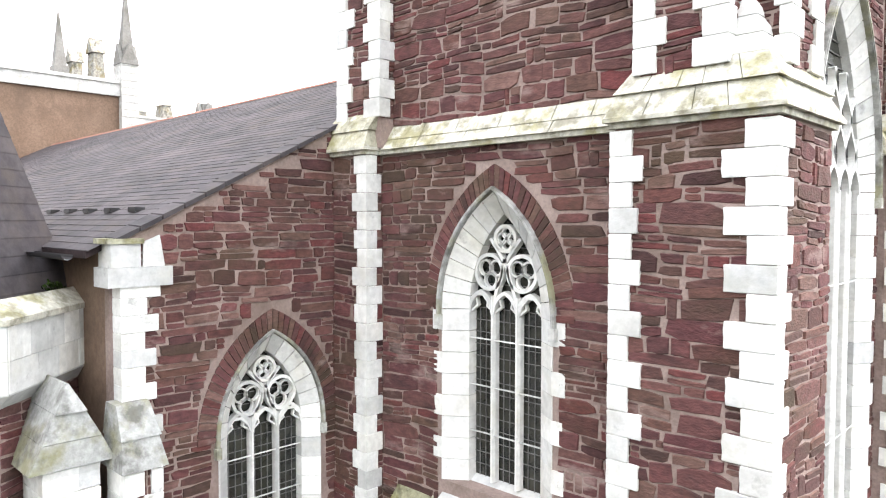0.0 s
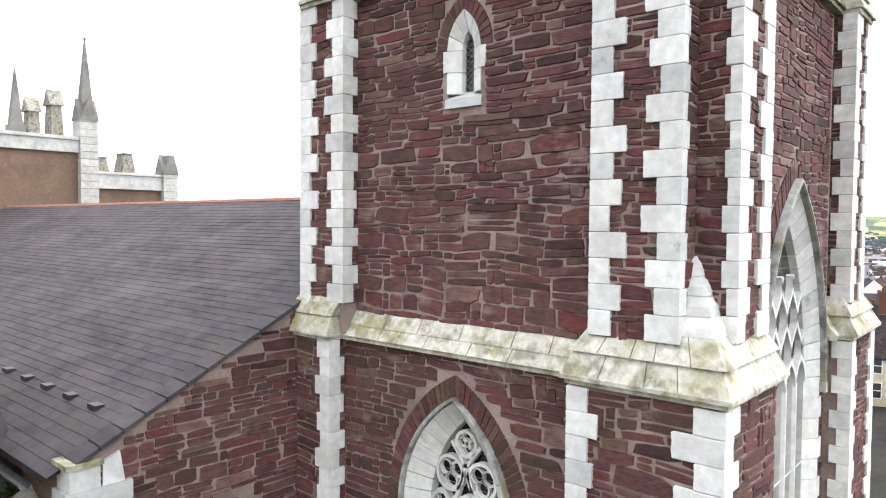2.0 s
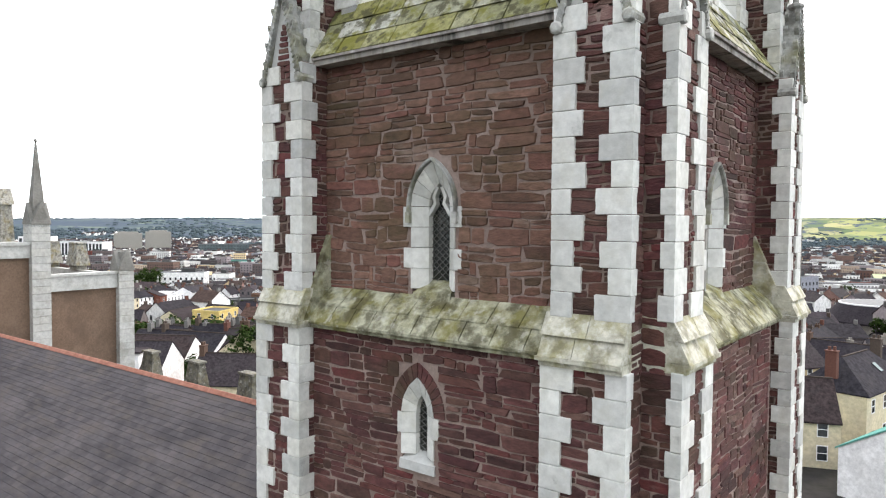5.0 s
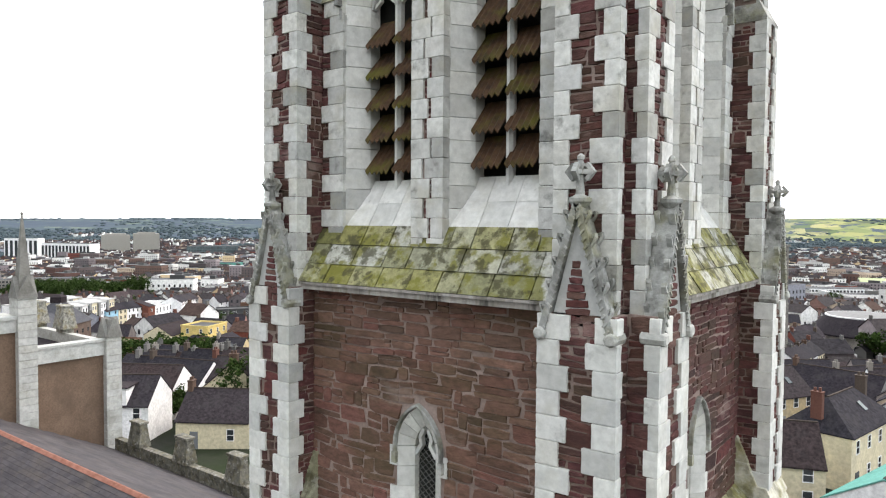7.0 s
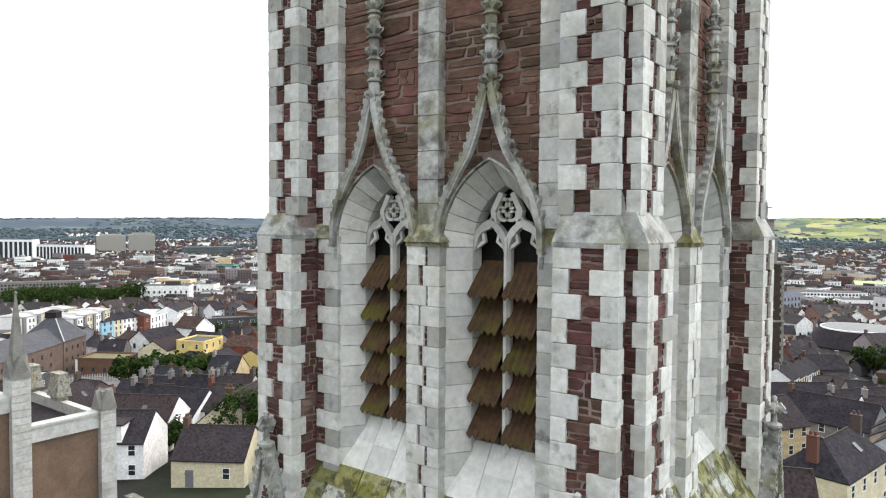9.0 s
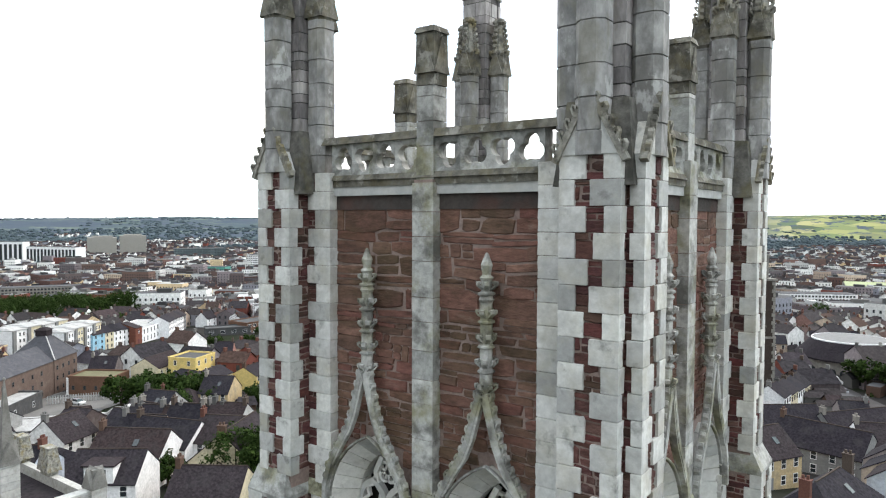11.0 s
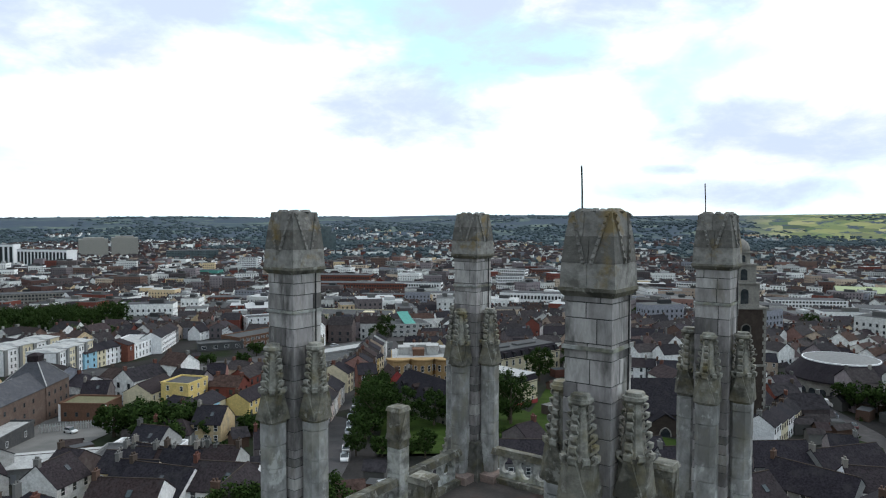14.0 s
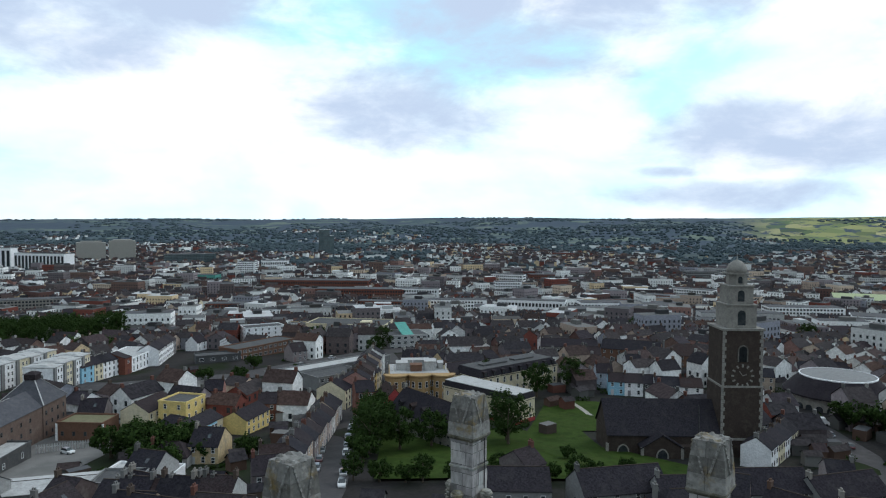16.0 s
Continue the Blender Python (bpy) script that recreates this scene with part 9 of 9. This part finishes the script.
for i in range(30000):
    r = 150 + 3600 * rnd.random() ** 2.0
    b = math.radians(rnd.uniform(-8, 80))
    x, y = 7.4 - r * math.sin(b), -12.8 + r * math.cos(b)
    rr_ = math.hypot(x, y)
    if rr_ < 190 and 0 < math.degrees(b) < 73:
        continue
    woods = noise.noise((x * .0026, y * .0026, 3.3)) + (rr_ - 1350) / 2600
    if rr_ > 650 and woods > rnd.uniform(.12, .5):
        continue
    turn_ = .5 + 1.3 * noise.noise((x * .004, y * .004, 8.8))
    centre = 380 < rr_ < 1350
    if centre and rnd.random() < .24:
        w, d, h, rh = rnd.uniform(14, 34), rnd.uniform(11, 20), rnd.choice((9, 10, 12, 13, 15, 18)), 0
    elif rr_ > 1500 and rnd.random() < .08:
        w, d, h, rh = rnd.uniform(25, 60), rnd.uniform(14, 25), rnd.choice((6, 8, 10)), 0
    else:
        w, d, h, rh = rnd.uniform(7, 16), rnd.uniform(7.5, 10), rnd.choice((5.2, 5.8, 6.4, 8.6, 9)), rnd.uniform(2.2, 3.6)
    if not gap_ok(x, y, math.sqrt(w * d) * (.42 if rr_ > 350 else .5)):
        continue
    a_ = turn_ + rnd.choice((0, 0, math.pi / 2))
    far_house(x, y, a_, w, d, h, rh, rr_ < 1300)
    if rr_ < 1100 and rh:
        for e in (-1, 1):
            cx_, cy_ = x + e * (w / 2 - .6) * math.cos(a_), y + e * (w / 2 - .6) * math.sin(a_)
            stacks.box(cx_ - .45, cx_ + .45, cy_ - .45, cy_ + .45, terrain(x, y) + h + rh * .4, terrain(x, y) + h + rh + 1.1)
solo("yard_sheds", yard_sheds, M_STACK_I, "many small brick and block sheds in the back yards", "sheds", kind="stuff")
solo("town_walls", walls, M_WALL_I, "many small rendered and brick buildings of the town", "town", kind="stuff")
solo("town_roofs", roofs, M_ROOF_I, "many dark slate roofs of the town", "town", kind="stuff")
solo("town_flat_roofs", flats, M_FLAT_I, "many flat grey roofs of the town", "town", kind="stuff")
solo("town_chimneys", stacks, M_STACK_I, "many brick chimneys of the town", "town", kind="stuff")
solo("town_windows", panes, M_GLASSB, "many dark windows of the town", "town", kind="stuff")

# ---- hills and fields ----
# woodland green paled and blued: the distance haze is put into the colour
M_HAZED_WOODS = mat("hazed_far_woodland", [(0.044, 0.060, 0.070), (0.066, 0.088, 0.096), (0.054, 0.075, 0.088)], 0.95, vary="island", bump=0, grain=.1, spec=.03)


def leaf_clump(mb, x, y, s, n=70):
    """A round tree of loose leaf tufts."""
    c0 = Vector((x, y, terrain(x, y) + s * .8))
    for j in range(n):
        d_ = Vector((rnd.gauss(0, 1), rnd.gauss(0, 1), rnd.gauss(0, 1))).normalized()
        q = c0 + d_ * s * rnd.uniform(.5, 1) + Vector((0, 0, rnd.uniform(-.3, .3)))
        u = d_.orthogonal().normalized() * rnd.uniform(.5, 1.1)
        v = (d_ + Vector((0, 0, .4))).cross(u).normalized() * rnd.uniform(.5, 1.0)
        k = len(mb.v)
        mb.v += [q - u, q - v, q + u, q + v]
        mb.f.append((k, k + 1, k + 2, k + 3))


rnd = random.Random(31)
woods = Mb()
near_woods = Mb()
for i in range(15000):
    r = 230 + 3300 * rnd.random() ** 1.3
    b = math.radians(rnd.uniform(-8, 80))
    x, y = 7.4 - r * math.sin(b), -12.8 + r * math.cos(b)
    n_ = noise.noise((x * .0026, y * .0026, 3.3)) + .5 * noise.noise((x * .012, y * .012, 6.3)) + (r - 1600) / 2600
    if n_ < rnd.uniform(0, .4) or not (r > 1000 or gap_ok(x, y, 1.5)):
        continue
    s = rnd.uniform(3.0, 6.0) * (1 + r / 6000)
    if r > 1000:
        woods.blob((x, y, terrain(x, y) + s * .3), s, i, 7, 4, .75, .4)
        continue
    leaf_clump(near_woods, x, y, s)
for x, y, s in grove:
    leaf_clump(near_woods, x, y, s, 150)
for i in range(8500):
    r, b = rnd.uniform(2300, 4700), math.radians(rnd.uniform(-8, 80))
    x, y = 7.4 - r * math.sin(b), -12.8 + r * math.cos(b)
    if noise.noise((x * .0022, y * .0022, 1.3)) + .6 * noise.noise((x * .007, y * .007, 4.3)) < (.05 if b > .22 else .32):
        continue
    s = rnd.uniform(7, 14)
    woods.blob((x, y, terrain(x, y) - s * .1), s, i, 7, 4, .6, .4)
solo("far_woods", woods, M_HAZED_WOODS, "dark clumps of trees among the far houses and hills", "trees", kind="stuff")
solo("town_trees", near_woods, M_LEAF, "dark green trees between the roofs of the town", "trees", kind="stuff")


# ---- trees ----
def tree(seed, h, r, label, thin=1.0):
    rnd = random.Random(seed)
    t = thing("tree", label, "tree", "trees")
    tr = Mb()
    ring = lambda c, q, n=7: [(c[0] + q * math.cos(6.2832 * j / n), c[1] + q * math.sin(6.2832 * j / n), c[2]) for j in range(n)]
    tr.rings([ring((0, 0, -1), .42), ring((.05, 0, h * .2), .30), ring((.1, .1, h * .45), .2), ring((0, .2, h * .75), .07)])
    for i in range(7):
        a = i * .9 + rnd.random()
        z0 = h * rnd.uniform(.2, .5)
        tr.bar([(.05, .05, z0), (math.cos(a) * r * .35, math.sin(a) * r * .35, z0 + h * .14), (math.cos(a) * r * .75, math.sin(a) * r * .75, z0 + h * .26)], .14, .14, up=(0, 0, 1))
    part("trunk", tr, M_BARK, t)
    lf = Mb()
    for c in range(int(75 * thin)):
        while True:
            p = Vector((rnd.uniform(-1, 1), rnd.uniform(-1, 1), rnd.uniform(-1, 1)))
            if .25 < p.length < 1:
                break
        c0 = Vector((p.x * r, p.y * r, h * .60 + p.z * h * .40))
        cr = r * rnd.uniform(.16, .30)
        for i in range(44):
            d = Vector((rnd.gauss(0, 1), rnd.gauss(0, 1), rnd.gauss(0, 1))).normalized()
            q = c0 + d * cr * rnd.random() ** .4
            nrm = (d + Vector((rnd.gauss(0, .6), rnd.gauss(0, .6), rnd.gauss(0, .6) + .4))).normalized()
            u = nrm.orthogonal().normalized() * rnd.uniform(.16, .30)
            v = nrm.cross(u) * rnd.uniform(.7, 1.1)
            k = len(lf.v)
            lf.v += [q - u, q - v, q + u, q + v]
            lf.f.append((k, k + 1, k + 2, k + 3))
    part("crown", lf, M_LEAF, t)
    return t


def plant(t, x, y, s=1.0):
    rz = (x * 7 + y * 13) % 360
    return copy_thing(t, pose(x, y, terrain(x, y), 0, 0, rz) @ Matrix.Scale(s, 4))


T1 = tree(1, 13, 5.2, "broad leafy green tree")
T1.matrix_basis = pose(-108, 117, terrain(-108, 117))
T2 = tree(2, 10, 4.2, "rounded green tree with dense crown")
T2.matrix_basis = pose(-100, 132, terrain(-100, 132))
T3 = tree(3, 6, 3.4, "low bushy green tree", .7)
T3.matrix_basis = pose(-138, 90, terrain(-138, 90))
for t_, x, y, s in ((T1, -113, 123, 1.0), (T1, -118, 130, 1.05), (T2, -104, 124, 1.1), (T2, -96, 138, 1.0), (T1, -85, 146, 1.15), (T2, -88, 150, 1.0), (T3, -104, 110, 1.2), (T2, -122, 137, 1.1), (T2, -108, 205, 1.2), (T1, -103, 222, 1.0), (T2, -128, 205, 1.1),
                    (T3, -146, 86, 1.5), (T3, -152, 82, 1.6), (T3, -157, 88, 1.5), (T3, -162, 80, 1.4), (T3, -150, 92, 1.4), (T3, -166, 90, 1.3), (T3, -136, 78, 1.2), (T3, -144, 78, 1.1), (T3, -131, 98, 1.0),
                    (T3, -94, 46, .8), (T3, -84, 44, .8), (T2, -66, 48, 1.0), (T1, -60, 52, .9), (T3, -72, 56, 1.0), (T3, -224, 152, 1.0), (T3, -214, 160, 1.0), (T3, -232, 182, 1.1),
                    (T2, -250, 240, 1.2), (T2, -262, 248, 1.2), (T1, -228, 262, 1.0), (T2, -214, 240, 1.0), (T3, -14, 226, 1.6), (T3, -4, 222, 1.7), (T3, 2, 230, 1.6), (T3, -50, 140, .6), (T3, -66, 142, .6), (T2, -46, 232, 1.0), (T1, -150, 420, 1.2), (T1, -60, 470, 1.2)):
    plant(t_, x, y, s)
for x, y, q in ((-66, 40, .6), (-70, 44, .75), (-73, 39, .55), (-63, 45, .7), (-77, 45, .6), (-68, 36, .5)):
    plant(T3, x, y, q)
for i in range(12):
    plant(T3 if i % 3 else T2, -94 + 4.2 * i + (i * 7 % 5) * .5, 96 + 3.1 * i - (i * 5 % 4) * .7, (.62, .8, .7)[i % 3])
rnd = random.Random(41)
for i in range(64):
    u, v = i / 63, rnd.random()
    plant(rnd.choice((T1, T2, T1)), -360 - 30 * u - 70 * v + rnd.uniform(-5, 5), 128 + 100 * u + 22 * v + rnd.uniform(-5, 5), rnd.uniform(1.15, 1.65))
plant(T1, -69, 44.6, .8)

bush = Mb()
rnd = random.Random(51)
for i in range(1100):
    r, b = 50 + 290 * math.sqrt(rnd.random()), math.radians(rnd.uniform(-2, 74))
    x, y = 7.4 - r * math.sin(b), -12.8 + r * math.cos(b)
    if not free_of(x, y, .3):
        continue
    s = rnd.uniform(.7, 2.0)
    for j in range(46):
        d = Vector((rnd.gauss(0, 1), rnd.gauss(0, 1), abs(rnd.gauss(0, 1)))).normalized() * s * rnd.random() ** .35
        q = Vector((x, y, terrain(x, y) + .1)) + d
        u = Vector((rnd.gauss(0, 1), rnd.gauss(0, 1), rnd.gauss(0, .6))).normalized() * rnd.uniform(.2, .4)
        v = u.cross(Vector((rnd.gauss(0, 1), rnd.gauss(0, 1), rnd.gauss(0, 1)))).normalized() * rnd.uniform(.2, .35)
        k = len(bush.v)
        bush.v += [q - u, q - v, q + u, q + v]
        bush.f.append((k, k + 1, k + 2, k + 3))
solo("garden_bushes", bush, M_LEAF, "green garden bushes between the houses", "bushes", kind="stuff")

# ---- parked cars ----
car = thing("parked_car", "small hatchback car parked at the kerb", "car", "parked cars")
bd = Mb()
sec = lambda x, w, z0, z1: [(x, -w, z0), (x, w, z0), (x, w, z1), (x, -w, z1)]
bd.rings([sec(-2.0, .72, .35, .75), sec(-1.8, .84, .28, .92), sec(.6, .86, .25, .92), sec(1.8, .82, .28, .80), sec(2.0, .70, .35, .62)])
part("body", bd, M_CAR, car)
cb = Mb()
cb.taper((-1.7, .9, -.78, .78), .9, (-1.3, .25, -.62, .62), 1.42)
part("window_glass", cb, M_GLASSB, car)
part("roof", Mb().box(-1.28, .22, -.60, .60, 1.42, 1.46), M_CAR, car)
for sx in (-1.25, 1.25):
    for sy in (-.8, .8):
        part("wheel", Mb().rings([[(sx + .31 * math.cos(j * .524), sy + q, .31 + .31 * math.sin(j * .524)) for j in range(12)] for q in (-.1, .1)]), M_TYRE, car)
LINE = [(-95, 89), (-130, 128), (-167, 180)]
first = True
for i in range(22):
    u = i / 11
    a, b = (LINE[0], LINE[1]) if i < 11 else (LINE[1], LINE[2])
    v = u if i < 11 else u - 1
    x, y = a[0] + (b[0] - a[0]) * v, a[1] + (b[1] - a[1]) * v
    an = math.atan2(b[1] - a[1], b[0] - a[0])
    o = 3.1 if i % 2 else -3.1
    x, y = x - math.sin(an) * o, y + math.cos(an) * o
    m_ = pose(x, y, terrain(x, y) + .2, 0, 0, math.degrees(an) + (180 if i % 3 == 0 else 0))
    if first:
        car.matrix_basis, first = m_, False
    elif i % 7 != 4:
        copy_thing(car, m_)
for x, y, a in ((-236, 134, 30), (-228, 142, 28), (-224, 130, 40), (-222, 200, 85), (-225, 222, 85), (-12, 205, 110), (-18, 214, 120), (6, 118, 95), (7, 112, 95), (-24, 228, 150), (-176, 76, 10)):
    copy_thing(car, pose(x, y, terrain(x, y) + .3, 0, 0, a))
van = thing("white_van", "white delivery van parked by the round hall", "van", at=(-22, 226, terrain(-22, 226) + .25), turn=15)
part("body", Mb().rings([[(x, -.95, .35), (x, .95, .35), (x, .95, z), (x, -.95, z)] for x, z in ((-2.7, 2.3), (1.2, 2.35), (2.0, 1.5), (2.6, 1.2))]), M_WHITE, van)
part("windscreen", Mb().hexa([(1.3, -.85, 2.1), (1.3, .85, 2.1), (1.25, .85, 2.2), (1.25, -.85, 2.2), (2.0, -.85, 1.52), (2.0, .85, 1.52), (2.02, .85, 1.58), (2.02, -.85, 1.58)]), M_GLASSB, van)
for sx in (-1.8, 1.7):
    for sy in (-.9, .9):
        part("wheel", Mb().rings([[(sx + .36 * math.cos(j * .524), sy + q, .36 + .36 * math.sin(j * .524)) for j in range(12)] for q in (-.12, .12)]), M_TYRE, van)
